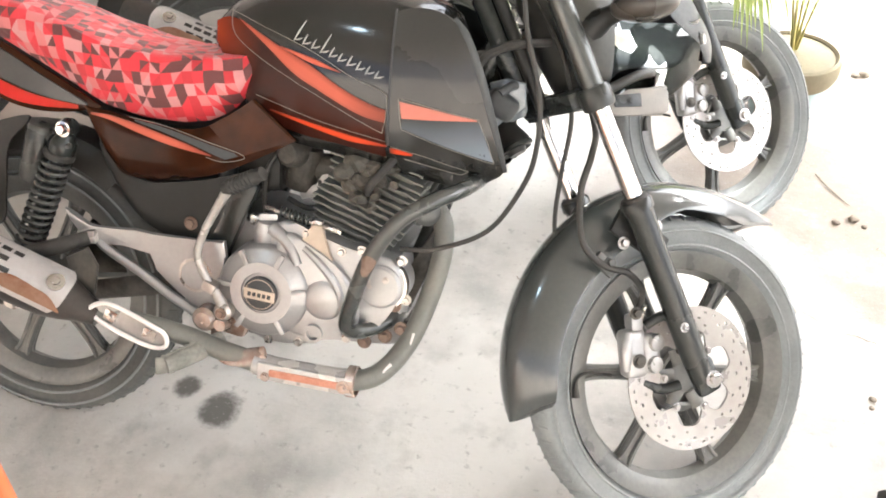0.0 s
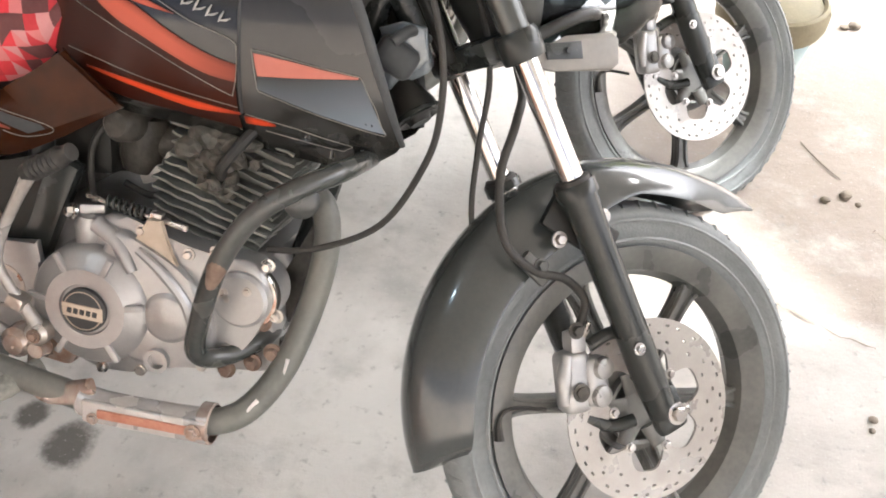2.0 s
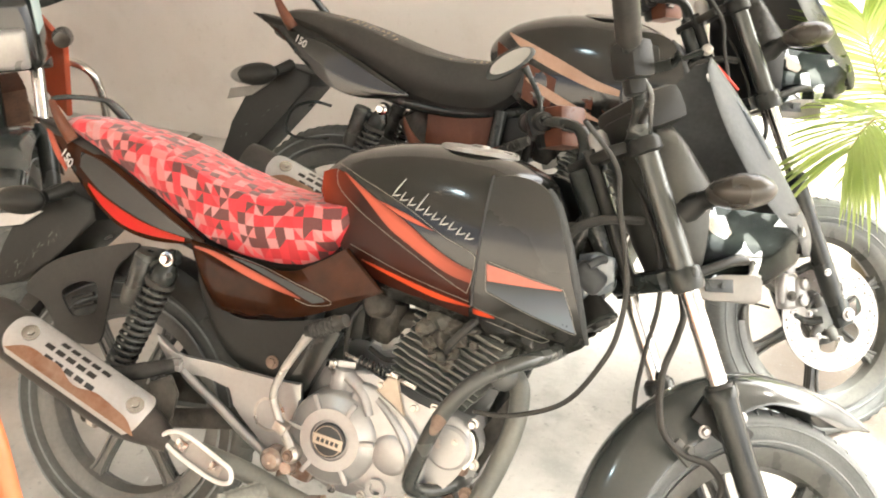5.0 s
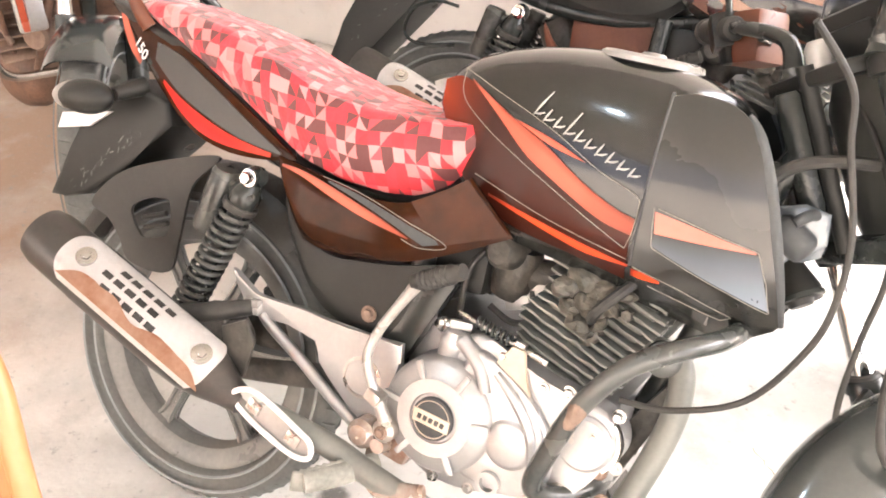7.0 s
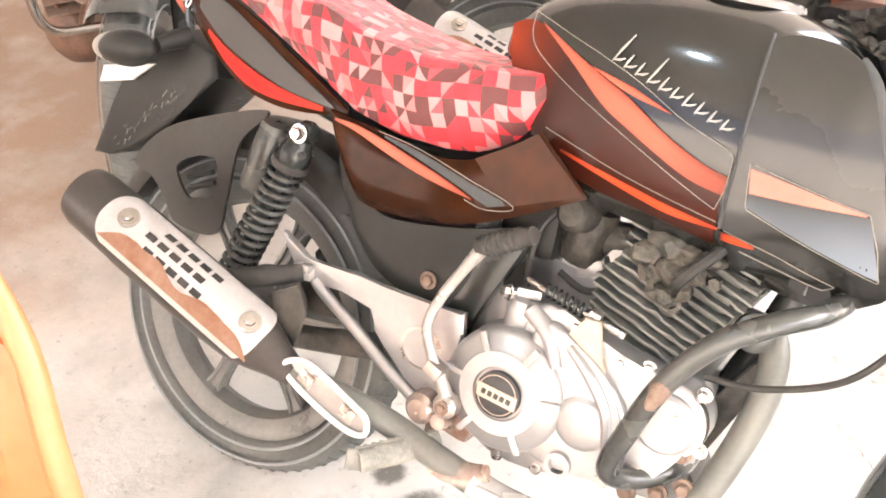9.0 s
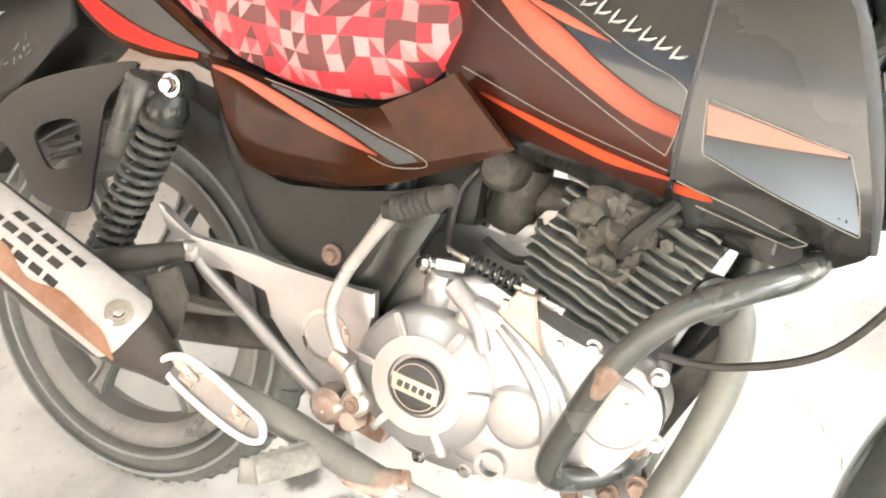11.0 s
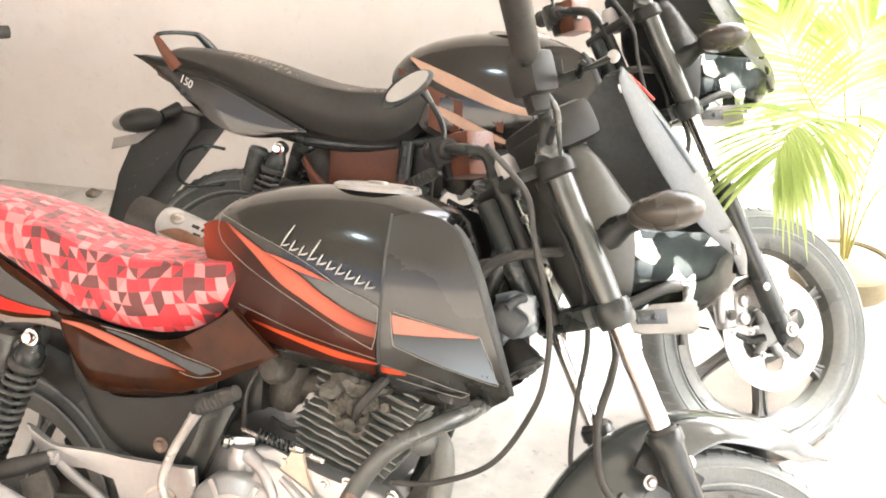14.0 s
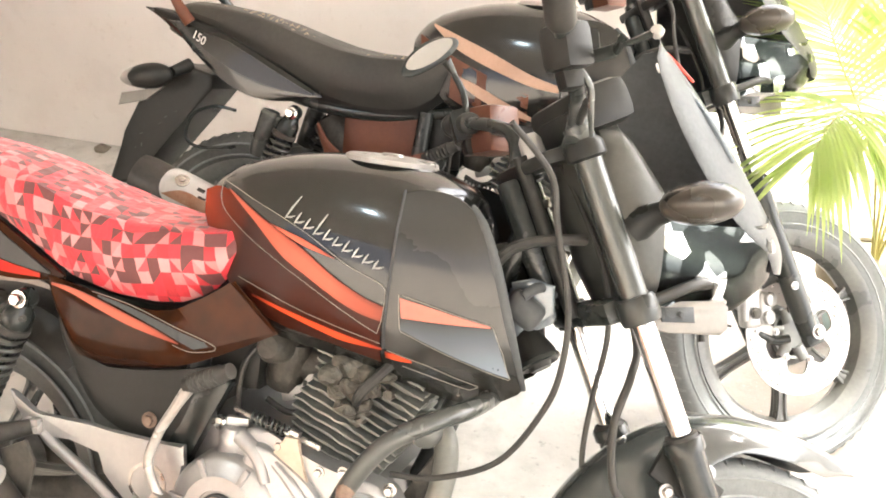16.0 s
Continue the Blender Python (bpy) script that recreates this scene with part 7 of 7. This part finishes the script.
# ---- potted palm ----
def palm():
    pot = new("potted_palm")
    pot.matrix_world = Matrix.Translation((1.640, 1.545, 0)) @ Matrix.Scale(0.88, 4)
    tagged(pot, "green areca palm in a pale blue pot beside the wall", "plant")
    shell = [(0, 0.004), (0.10, 0.0), (0.108, 0.02), (0.138, 0.17), (0.128, 0.18), (0, 0.19)]
    part("pot", lathe(shell, (0, 0, 0), (0, 0, 1), 40), POT, pot, "chalky pale blue clay pot")
    part("pot_rim", lathe([(0.136, 0.160), (0.152, 0.166), (0.163, 0.190), (0.166, 0.225), (0.160, 0.246), (0.150, 0.252), (0.142, 0.244)], (0, 0, 0), (0, 0, 1), 40), POT_IN, pot, "mossy olive pot rim")
    part("soil", lathe([(0.143, 0.240), (0.07, 0.252), (0, 0.258)], (0, 0, 0), (0, 0, 1), 24), POT_IN, pot)
    rnd = random.Random(11)
    # each frond: the bend of its stalk in the room, the size of its leaflets, where they begin, whether they fan out flat, how they droop
    fronds = [
        ([(1.59, 1.46, 0.50), (1.53, 1.36, 0.66), (1.46, 1.26, 0.735), (1.42, 1.19, 0.735), (1.39, 1.12, 0.69)], 1.12, 25, False, 0.38),
        ([(1.60, 1.50, 0.50), (1.57, 1.42, 0.65), (1.53, 1.33, 0.72), (1.51, 1.26, 0.73), (1.50, 1.19, 0.69)], 0.9, 25, False, 0.38),
        ([(1.575, 1.53, 0.52), (1.51, 1.51, 0.65), (1.445, 1.50, 0.76), (1.40, 1.50, 0.85), (1.37, 1.49, 0.92)], 0.95, 20, True, 0.20),
        ([(1.60, 1.54, 0.52), (1.575, 1.53, 0.65), (1.56, 1.52, 0.75), (1.575, 1.51, 0.84), (1.60, 1.50, 0.91)], 0.90, 20, True, 0.22),
        ([(1.63, 1.60, 0.55), (1.60, 1.64, 0.78), (1.56, 1.66, 0.98), (1.50, 1.66, 1.12), (1.43, 1.66, 1.20)], 0.80, 20, True, 0.30),
        ([(1.66, 1.57, 0.50), (1.70, 1.60, 0.62), (1.78, 1.60, 0.69), (1.87, 1.60, 0.71), (1.97, 1.60, 0.69)], 0.50, 20, False, 0.9),
        ([(1.68, 1.56, 0.40), (1.74, 1.59, 0.46), (1.81, 1.60, 0.475), (1.90, 1.60, 0.46), (2.00, 1.60, 0.42)], 0.45, 20, False, 0.9),
    ]
    home = pot.matrix_world.inverted()
    for bend, size, start, flat, droop in fronds:
        line = [Vector((0, 0, 0.21))] + [home @ Vector(q) for q in bend]
        path = smooth_path(line, 9)
        n = len(path)
        stalk = part("frond", tube(line, [0.005, 0.0042, 0.0036, 0.003, 0.0025, 0.0012], 8, 8), STALK, pot, "arching palm frond")
        bm = bmesh.new()
        for k in range(start, n):
            f = (k - start) / (n - 1 - start)
            d = (path[min(k + 1, n - 1)] - path[k - 1]).normalized()
            side = (d.cross(Vector((0, -1, 0))) if flat else d.cross(Vector((0, 0, 1)))).normalized()
            up = side.cross(d)
            for s in (-1, 1):
                base = path[k].lerp(path[k - 1], 0.5 if s > 0 else 0.0)
                length = size * (0.27 * math.sin(math.pi * (0.26 + 0.56 * f)) + 0.03) * rnd.uniform(0.85, 1.1)
                w = 0.0085 * (0.25 + 0.75 * size) * rnd.uniform(0.75, 1.25)
                out = (side * s * (1.0 - 0.55 * f) + d * (0.42 + 0.6 * f) + up * (0.1 if flat else 0.22) + Vector((0, rnd.uniform(-0.12, 0.12), 0))).normalized()
                sag = droop * rnd.uniform(0.85, 1.15)
                across = (out.cross(Vector((0, 1, 0))) if flat else out.cross(Vector((0, 0, 1)))).normalized()
                prev = None
                for q in range(7):
                    t = q / 6
                    c = base + out * length * t + Vector((0, 0, -sag * length * t * t))
                    ww = w * (0.35 + 1.3 * t if t < 0.5 else 2.0 * (1 - t) + 0.02)
                    fold = Vector((0, -ww * 0.35, 0)) if flat else Vector((0, 0, ww * 0.35))
                    row = [bm.verts.new(c - across * ww + fold), bm.verts.new(c), bm.verts.new(c + across * ww + fold)]
                    if prev:
                        for i in (0, 1):
                            bm.faces.new((prev[i], prev[i + 1], row[i + 1], row[i]))
                    prev = row
        leaf = part("leaflet", bm, LEAF, stalk, smooth=False)
        tagged(leaf, kind="stuff")
    return pot


palm()


# ---- litter on the floor ----
def litter():
    rnd = random.Random(4)
    twig = part("twig", tube([(1.73, 1.23, 0.002), (1.752, 1.18, 0.004), (1.782, 1.13, 0.003), (1.81, 1.09, 0.003)], [0.0012, 0.002, 0.0018, 0.001], 7, 5), EARTH)
    tagged(twig, "dry brown twig lying on the floor", "twig")
    for x, y, r in ((1.814, 1.027, 0.014), (1.767, 1.005, 0.011), (1.84, 1.0, 0.008), (1.79, 0.37, 0.008), (1.785, 0.345, 0.006), (1.93, 1.84, 0.02), (1.90, 1.83, 0.014), (2.05, 0.75, 0.009), (-1.08, 1.90, 0.03), (2.08, 0.6, 0.008), (1.62, 1.15, 0.008)):
        bm = bmesh.new()
        bmesh.ops.create_icosphere(bm, subdivisions=2, radius=r)
        for v in bm.verts:
            v.co *= 1 + 0.35 * noise.noise(v.co * 90 + Vector((x, y, 0)) * 7)
            v.co.z *= 0.55
        ob = part("clod", bm, EARTH, None, at=pose(x, y, r * 0.42, 0, 0, rnd.uniform(0, 360)))
        tagged(ob, "small clod of dry earth on the floor", "dirt", "clods on the floor")


litter()


# ---- motorcycle that faces across behind the tail ----
def facing_motorcycle():
    bike = new("motorcycle")
    bike.matrix_world = Matrix.Translation((-0.660, 0.535, 0)) @ pose(0, 0, 0, 0, 0, -56)
    tagged(bike, "red-orange motorcycle with a black headlamp cowl and chrome guard", "motorcycle", "parked motorcycles")
    R = 0.30
    hub = Vector((-0.20, 0, 0))
    B = Matrix.Translation(hub) @ pose(0, 0, 0, 0, 0, 24) @ Matrix.Translation(-hub)
    wheel(bike, "front_wheel", (0, 0, R), R, 0.105, None, False, 20, rubber=DARK_TYRE)
    up = Vector((-0.44, 0, 0.9))
    for s in (-1, 1):
        leg = part("fork_leg", tube([Vector((0.0, s * 0.08, R)), Vector((0, s * 0.08, R)) + up * 0.18, Vector((0, s * 0.08, R)) + up * 0.34], [0.024, 0.026, 0.027], 16, 3), SATIN, bike)
        part("chrome_tube", tube([Vector((0.0, s * 0.08, R)) + up * 0.34, Vector((0, s * 0.08, R)) + up * 0.66], 0.018, 16, 1), CHROME, leg, "bright chrome fork tube")
    mud = bmesh.new()
    lay = []
    for depth in (0, 1):
        grid = []
        for k in range(26):
            a = radians(66 + 100 * k / 25)
            row = []
            for j in range(11):
                u = -1 + 2 * j / 10
                r = R + 0.040 - 0.03 * abs(u) ** 3 - 0.003 * depth
                row.append(mud.verts.new((r * math.cos(a), 0.075 * math.copysign(abs(u) ** 0.8, u), R + r * math.sin(a))))
            grid.append(row)
        lay.append(grid)
    for grid in lay:
        for a, b in zip(grid, grid[1:]):
            for j in range(10):
                mud.faces.new((a[j], a[j + 1], b[j + 1], b[j]))
    part("front_mudguard", mud, GUARD, bike, "black front mudguard")
    top = Vector((0, 0, R)) + up * 0.53
    part("yoke", rbox((0.06, 0.24, 0.03), top + Vector((0.01, 0, -0.02)), (0, -26, 0), 0.008), PLASTIC, bike)
    cowl = part("headlamp_cowl", join(rbox((0.17, 0.25, 0.20), top + Vector((0.05, 0, 0.085)), (0, -8, 0), 0.035, 3, (0.85, 0.92)), rbox((0.05, 0.20, 0.13), top + Vector((0.02, 0, 0.225)), (0, -30, 0), 0.02, 3, (0.6, 0.8))), PAINT, bike, "black headlamp cowl")
    part("headlamp", rbox((0.04, 0.185, 0.105), top + Vector((0.128, 0, 0.055)), (0, -8, 0), 0.015, 3), ALLOY, cowl, "pale rectangular headlamp")
    part("cowl_sticker", rbox((0.10, 0.004, 0.11), top + Vector((0.06, 0.119, 0.14)), (0, 0, 0), 0.002), POT, cowl, "blue sticker")
    for s in (-1, 1):
        part("indicator", lathe([(0, -0.03), (0.022, -0.025), (0.028, 0), (0.022, 0.03), (0, 0.035)], top + Vector((0.06, s * 0.17, 0.06)), (1, 0, 0), 16), AMBER, cowl)
    bar = part("handlebar", tube([top + Vector((-0.10, -0.36, 0.15)), top + Vector((-0.05, -0.26, 0.17)), top + Vector((-0.05, -0.1, 0.12)), top + Vector((-0.05, 0.1, 0.12)), top + Vector((-0.05, 0.26, 0.17)), top + Vector((-0.10, 0.36, 0.15))], 0.011, 10, 6), SATIN, bike)
    for s in (-1, 1):
        a, b = top + Vector((-0.065, s * 0.285, 0.165)), top + Vector((-0.11, s * 0.385, 0.146))
        part("grip", tube([a, a.lerp(b, 0.5), b], [0.017, 0.018, 0.017], 14, 2), RUBBER, bar, "black rubber grip")
    for s in (-1, 1):
        part("mirror", lathe([(0, -0.01), (0.05, -0.008), (0.055, 0.0), (0.04, 0.02), (0, 0.026)], top + Vector((-0.05, s * 0.30, 0.33)), (1, 0, 0.1), 24), SATIN, bar)
        part("mirror_stem", tube([top + Vector((-0.05, s * 0.25, 0.17)), top + Vector((-0.04, s * 0.28, 0.25)), top + Vector((-0.05, s * 0.30, 0.32))], 0.005, 8, 4), SATIN, bar)
    for s in (-1, 1):
        part("crash_guard", tube([(-0.42, s * 0.08, 0.70), (-0.36, s * 0.20, 0.69), (-0.31, s * 0.265, 0.64), (-0.30, s * 0.275, 0.50), (-0.33, s * 0.245, 0.425), (-0.40, s * 0.16, 0.385), (-0.46, s * 0.06, 0.36)], 0.0125, 12, 6), CHROME, bike, "bright chrome crash guard", at=B)
    part("guard_bar", tube([(-0.37, -0.20, 0.69), (-0.34, 0.0, 0.70), (-0.37, 0.20, 0.69)], 0.011, 10, 5), CHROME, bike, at=B)
    part("frame", tube([(-0.30, 0, 0.90), (-0.40, 0, 0.66), (-0.50, 0, 0.40), (-0.62, 0, 0.28), (-0.95, 0, 0.30)], 0.022, 12, 6), SATIN, bike, at=B)
    block = part("engine", join(rbox((0.30, 0.26, 0.22), (-0.66, 0, 0.36), (0, 0, 0), 0.03), rbox((0.15, 0.2, 0.2), (-0.55, 0, 0.53), (0, 20, 0), 0.01)), OLD_BLOCK, bike, "rust-brown engine", at=B)
    each("cooling_fin", [rbox((0.18, 0.23, 0.005), (-0.55 - 0.012 * k, 0, 0.46 + 0.022 * k), (0, 20, 0), 0.001, 1) for k in range(8)], RUSTY, block, at=B)
    barrel = part("cylinder", join(rbox((0.17, 0.17, 0.26), (-0.58, -0.14, 0.53), (0, 14, 0), 0.02), lathe([(0, 0.07), (0.06, 0.065), (0.085, 0.045), (0.10, 0.01), (0.105, -0.06)], (-0.56, -0.17, 0.33), (0.55, -0.85, 0.0), 26)), OLD_BLOCK, bike, "rust-stained cylinder and crankcase", at=B)
    each("cooling_fin", [rbox((0.21, 0.21, 0.006), (-0.545 - 0.008 * k, -0.14, 0.44 + 0.030 * k), (0, 14, 0), 0.002, 1) for k in range(7)], RUSTY, barrel, at=B)
    each("engine_pipe", [tube([(-0.46, -0.05, 0.62), (-0.43, -0.10, 0.56), (-0.44, -0.14, 0.44), (-0.50, -0.17, 0.33)], 0.014, 10, 5), tube([(-0.47, -0.21, 0.66), (-0.45, -0.22, 0.55), (-0.48, -0.21, 0.42)], 0.008, 8, 4)], OLD_BLOCK, barrel, at=B)
    part("leg_guard_plate", rbox((0.03, 0.075, 0.10), (-0.43, -0.15, 0.545), (0, -15, 0), 0.01), ALLOY, bike, "silver guard plate", at=B)
    part("engine_cover", join(lathe([(0, 0.05), (0.07, 0.045), (0.095, 0.02), (0.10, -0.04)], (-0.56, -0.13, 0.40), (0.25, -1, 0.1), 28), rbox((0.12, 0.08, 0.14), (-0.54, -0.11, 0.56), (0, 12, 0), 0.02), lathe([(0, 0.06), (0.03, 0.06), (0.036, 0.05), (0.03, 0.02), (0.04, 0.0), (0.04, -0.03)], (-0.47, -0.12, 0.47), (0.8, -0.6, 0.1), 18)), RUSTY, bike, "rust-brown engine side cover", at=B)
    part("leg_shield", prism([(-0.64, 0.44), (-0.50, 0.50), (-0.44, 0.62), (-0.46, 0.80), (-0.62, 0.86), (-0.74, 0.70)], -0.30, -0.27, 0.012, 3, 4), BODY_RED, bike, "red-orange leg shield", at=B)
    each("engine_stud", [tube([(-0.46, y_, z_), (-0.47, y_ - 0.02, z_ + 0.07)], 0.009, 8, 1) for y_, z_ in ((-0.10, 0.60), (-0.19, 0.58), (-0.21, 0.46), (-0.07, 0.47))], RUSTY, bike, at=B)
    part("fuel_tank", loft([(-0.92, 0.84, 0.80, 0.72, 0.08, 0.07), (-0.80, 0.91, 0.83, 0.72, 0.12, 0.10), (-0.60, 0.96, 0.86, 0.74, 0.15, 0.12), (-0.42, 0.95, 0.86, 0.75, 0.14, 0.11), (-0.34, 0.90, 0.84, 0.78, 0.10, 0.08)], 14), BODY_RED, bike, "red-orange fuel tank", at=B)
    for s in (-1, 1):
        part("side_fairing", rbox((0.30, 0.02, 0.26), (-0.42, s * 0.165, 0.70), (0, 18, s * 6), 0.01), BODY_RED, bike, "red-orange side fairing", at=B)
    part("seat", loft([(-1.50, 0.80, 0.77, 0.72, 0.09, 0.08), (-1.2, 0.82, 0.78, 0.72, 0.13, 0.12), (-0.93, 0.79, 0.76, 0.71, 0.12, 0.11)], 12), MATTE, bike, "black seat", at=B)
    wheel(bike, "rear_wheel", (-1.28, 0, R), R, 0.10, B, False, 0)
    part("rear_guard", loft([(-1.62, 0.72, 0.68, 0.62, 0.06, 0.06), (-1.3, 0.76, 0.70, 0.64, 0.08, 0.08), (-0.95, 0.74, 0.68, 0.62, 0.08, 0.08)], 10), BODY_RED, bike, at=B)
    part("swingarm", tube([(-0.8, 0.11, 0.34), (-1.28, 0.11, R)], 0.018, 10, 1), SATIN, bike, at=B)
    return bike


facing_motorcycle()


# ---- tail of a motorcycle that points out of the porch ----
def outward_motorcycle():
    bike = new("motorcycle")
    bike.matrix_world = Matrix.Translation((2.005, -0.09, 0)) @ pose(0, 0, 0, 0, 0, -5)
    tagged(bike, "black motorcycle seen from its number plate and tail lamp", "motorcycle", "parked motorcycles")
    wheel(bike, "rear_wheel", (0.17, 0, 0.29), 0.29, 0.09, None, False, 10)
    wheel(bike, "front_wheel", (1.42, 0, 0.29), 0.29, 0.08, None, False, 40)
    plate = part("number_plate", rbox((0.105, 0.205, 0.003), (-0.275, 0, 0.395), (0, -42, 0), 0.010, 2), WHITE, bike, "white number plate with two rows of dark bars")
    rows = []
    M = pose(-0.275, 0, 0.395, 0, -42, 0)
    for row, n in ((0.022, 6), (-0.022, 4)):
        for k in range(n):
            b = rbox((0.030, 0.016, 0.001), (row, 0.02 + 0.024 * (k - (n - 1) / 2) * -1, 0.0026), (0, 0, 0), 0.001, 1)
            b.transform(M)
            part("bar", b, INK, plate)
    part("tail_lamp", rbox((0.07, 0.15, 0.06), (-0.250, 0.02, 0.530), (0, -30, 0), 0.025, 3), AMBER, bike, "dark tail lamp")
    part("rear_mudguard", tube([(0.30, 0, 0.64), (0.1, 0, 0.62), (-0.09, 0, 0.52), (-0.19, 0, 0.38), (-0.25, 0, 0.26)], [0.07, 0.075, 0.07, 0.06, 0.05], 14, 6, True, 0.35), PLASTIC, bike, "black rear mudguard")
    part("plate_block", rbox((0.05, 0.05, 0.06), (-0.322, -0.125, 0.345), (0, -30, 0), 0.012), RUBBER, bike)
    part("plate_lug", rbox((0.04, 0.04, 0.05), (-0.352, -0.135, 0.325), (0, -30, 0), 0.01), RUBBER, bike)
    part("grab_rail", tube([(-0.10, -0.14, 0.60), (-0.26, -0.15, 0.36), (-0.38, -0.165, 0.29), (-0.33, -0.20, 0.22)], 0.012, 10, 5), CHROME, bike, "steel guard rail")
    part("side_reflector", rbox((0.09, 0.012, 0.03), (-0.26, -0.185, 0.33), (0, -40, 0), 0.004), RED, bike, "red reflector strip")
    part("seat", loft([(-0.05, 0.76, 0.73, 0.69, 0.09, 0.08), (0.3, 0.78, 0.74, 0.68, 0.13, 0.12), (0.6, 0.77, 0.74, 0.68, 0.13, 0.11)], 12), MATTE, bike, "black seat")
    part("fuel_tank", loft([(0.58, 0.82, 0.78, 0.70, 0.08, 0.07), (0.75, 0.92, 0.82, 0.70, 0.13, 0.1), (0.98, 0.95, 0.84, 0.72, 0.14, 0.11), (1.1, 0.88, 0.82, 0.74, 0.10, 0.08)], 12), PAINT, bike, "black fuel tank")
    part("engine", join(rbox((0.32, 0.26, 0.24), (0.78, 0, 0.36), (0, 0, 0), 0.03), rbox((0.16, 0.2, 0.2), (0.86, 0, 0.55), (0, -15, 0), 0.01)), GREASE, bike)
    for s in (-1, 1):
        part("fork_leg", tube([(1.42, s * 0.08, 0.29), (1.20, s * 0.08, 0.78), (1.12, s * 0.08, 0.98)], 0.02, 12, 1), SATIN, bike)
        part("swingarm", tube([(0.55, s * 0.10, 0.36), (0.17, s * 0.10, 0.29)], 0.02, 10, 1), SATIN, bike)
    part("handlebar", tube([(1.0, -0.34, 1.04), (1.1, -0.2, 1.06), (1.13, 0, 1.0), (1.1, 0.2, 1.06), (1.0, 0.34, 1.04)], 0.012, 10, 6), SATIN, bike)
    part("frame", tube([(1.10, 0, 0.88), (0.8, 0, 0.70), (0.4, 0, 0.62), (0.0, 0, 0.60)], 0.03, 10, 5), SATIN, bike)
    return bike


outward_motorcycle()


# ---- orange chair ----
def chair():
    ob = new("plastic_chair")
    ob.matrix_world = Matrix.Translation((0.222, -0.768, 0)) @ pose(0, 0, 0, 0, 0, 34) @ Matrix.Scale(1.04, 4)
    tagged(ob, "orange moulded plastic chair beside the motorcycle", "chair")
    # back: a curved sheet with slots, arching top and rolled edge
    bm = bmesh.new()
    lay = []
    for depth in (0, 1):
        grid = []
        for j in range(19):
            v = j / 18
            row = []
            for i in range(21):
                u = -1 + 2 * i / 20
                w = 0.235 - 0.02 * v - 0.16 * max(0, v - 0.72) ** 1.6 / 0.28 ** 1.6 * 0.35
                z = 0.42 + 0.44 * v - 0.10 * abs(u) ** 3.2 * max(0, v - 0.5) / 0.5
                y = 0.215 + 0.10 * v - 0.075 * u * u + 0.012 * math.cos(u * 14) * (0.25 < v < 0.85)
                row.append(bm.verts.new((w * u, y + 0.006 * depth, z)))
            grid.append(row)
        lay.append(grid)
    for grid in lay:
        for a, b in zip(grid, grid[1:]):
            for i in range(20):
                bm.faces.new((a[i], a[i + 1], b[i + 1], b[i]))
    g0, g1 = lay
    edge = [(0, i) for i in range(21)] + [(j, 20) for j in range(1, 19)] + [(18, i) for i in range(19, -1, -1)] + [(j, 0) for j in range(17, 0, -1)]
    for k in range(len(edge)):
        p, q = edge[k], edge[(k + 1) % len(edge)]
        bm.faces.new((g0[p[0]][p[1]], g0[q[0]][q[1]], g1[q[0]][q[1]], g1[p[0]][p[1]]))
    back = part("backrest", bm, SHELL, ob, "glossy orange backrest")
    part("rolled_edge", tube([g for g in [(-0.235, 0.14, 0.42), (-0.225, 0.18, 0.62), (-0.205, 0.235, 0.745), (-0.14, 0.285, 0.835), (0, 0.318, 0.862), (0.14, 0.285, 0.835), (0.205, 0.235, 0.745), (0.225, 0.18, 0.62), (0.235, 0.14, 0.42)]], 0.014, 10, 6), SHELL, back)
    part("seat", rbox((0.46, 0.44, 0.03), (0, -0.01, 0.425), (2, 0, 0), 0.014, 3), SHELL, ob)
    for x, y in ((-0.2, -0.2), (0.2, -0.2), (-0.2, 0.2), (0.2, 0.2)):
        part("leg", tube([(x, y, 0.42), (x * 1.08, y * 1.1, 0.2), (x * 1.15, y * 1.2, 0.0)], [0.024, 0.02, 0.016], 10, 3), SHELL, ob)


chair()


def ceiling_lamp(at):
    """Round flat lamp under the porch ceiling; it shows as a small glint on the tank."""
    lamp = new("ceiling_lamp")
    lamp.matrix_world = Matrix.Translation(at)
    part("base", lathe([(0, 0.0), (0.15, 0.0), (0.155, -0.012), (0.148, -0.03), (0.0, -0.03)], (0, 0, 0), (0, 0, 1), 40), WHITE, lamp)
    part("diffuser", lathe([(0.145, -0.03), (0.138, -0.05), (0.11, -0.062), (0.06, -0.069), (0.0, -0.071)], (0, 0, 0), (0, 0, 1), 40), LAMP, lamp, "glowing cool white diffuser")
    tagged(lamp, "round white ceiling lamp with a cool glow", "lamp")


ceiling_lamp((-0.25, -1.17, 3.2))
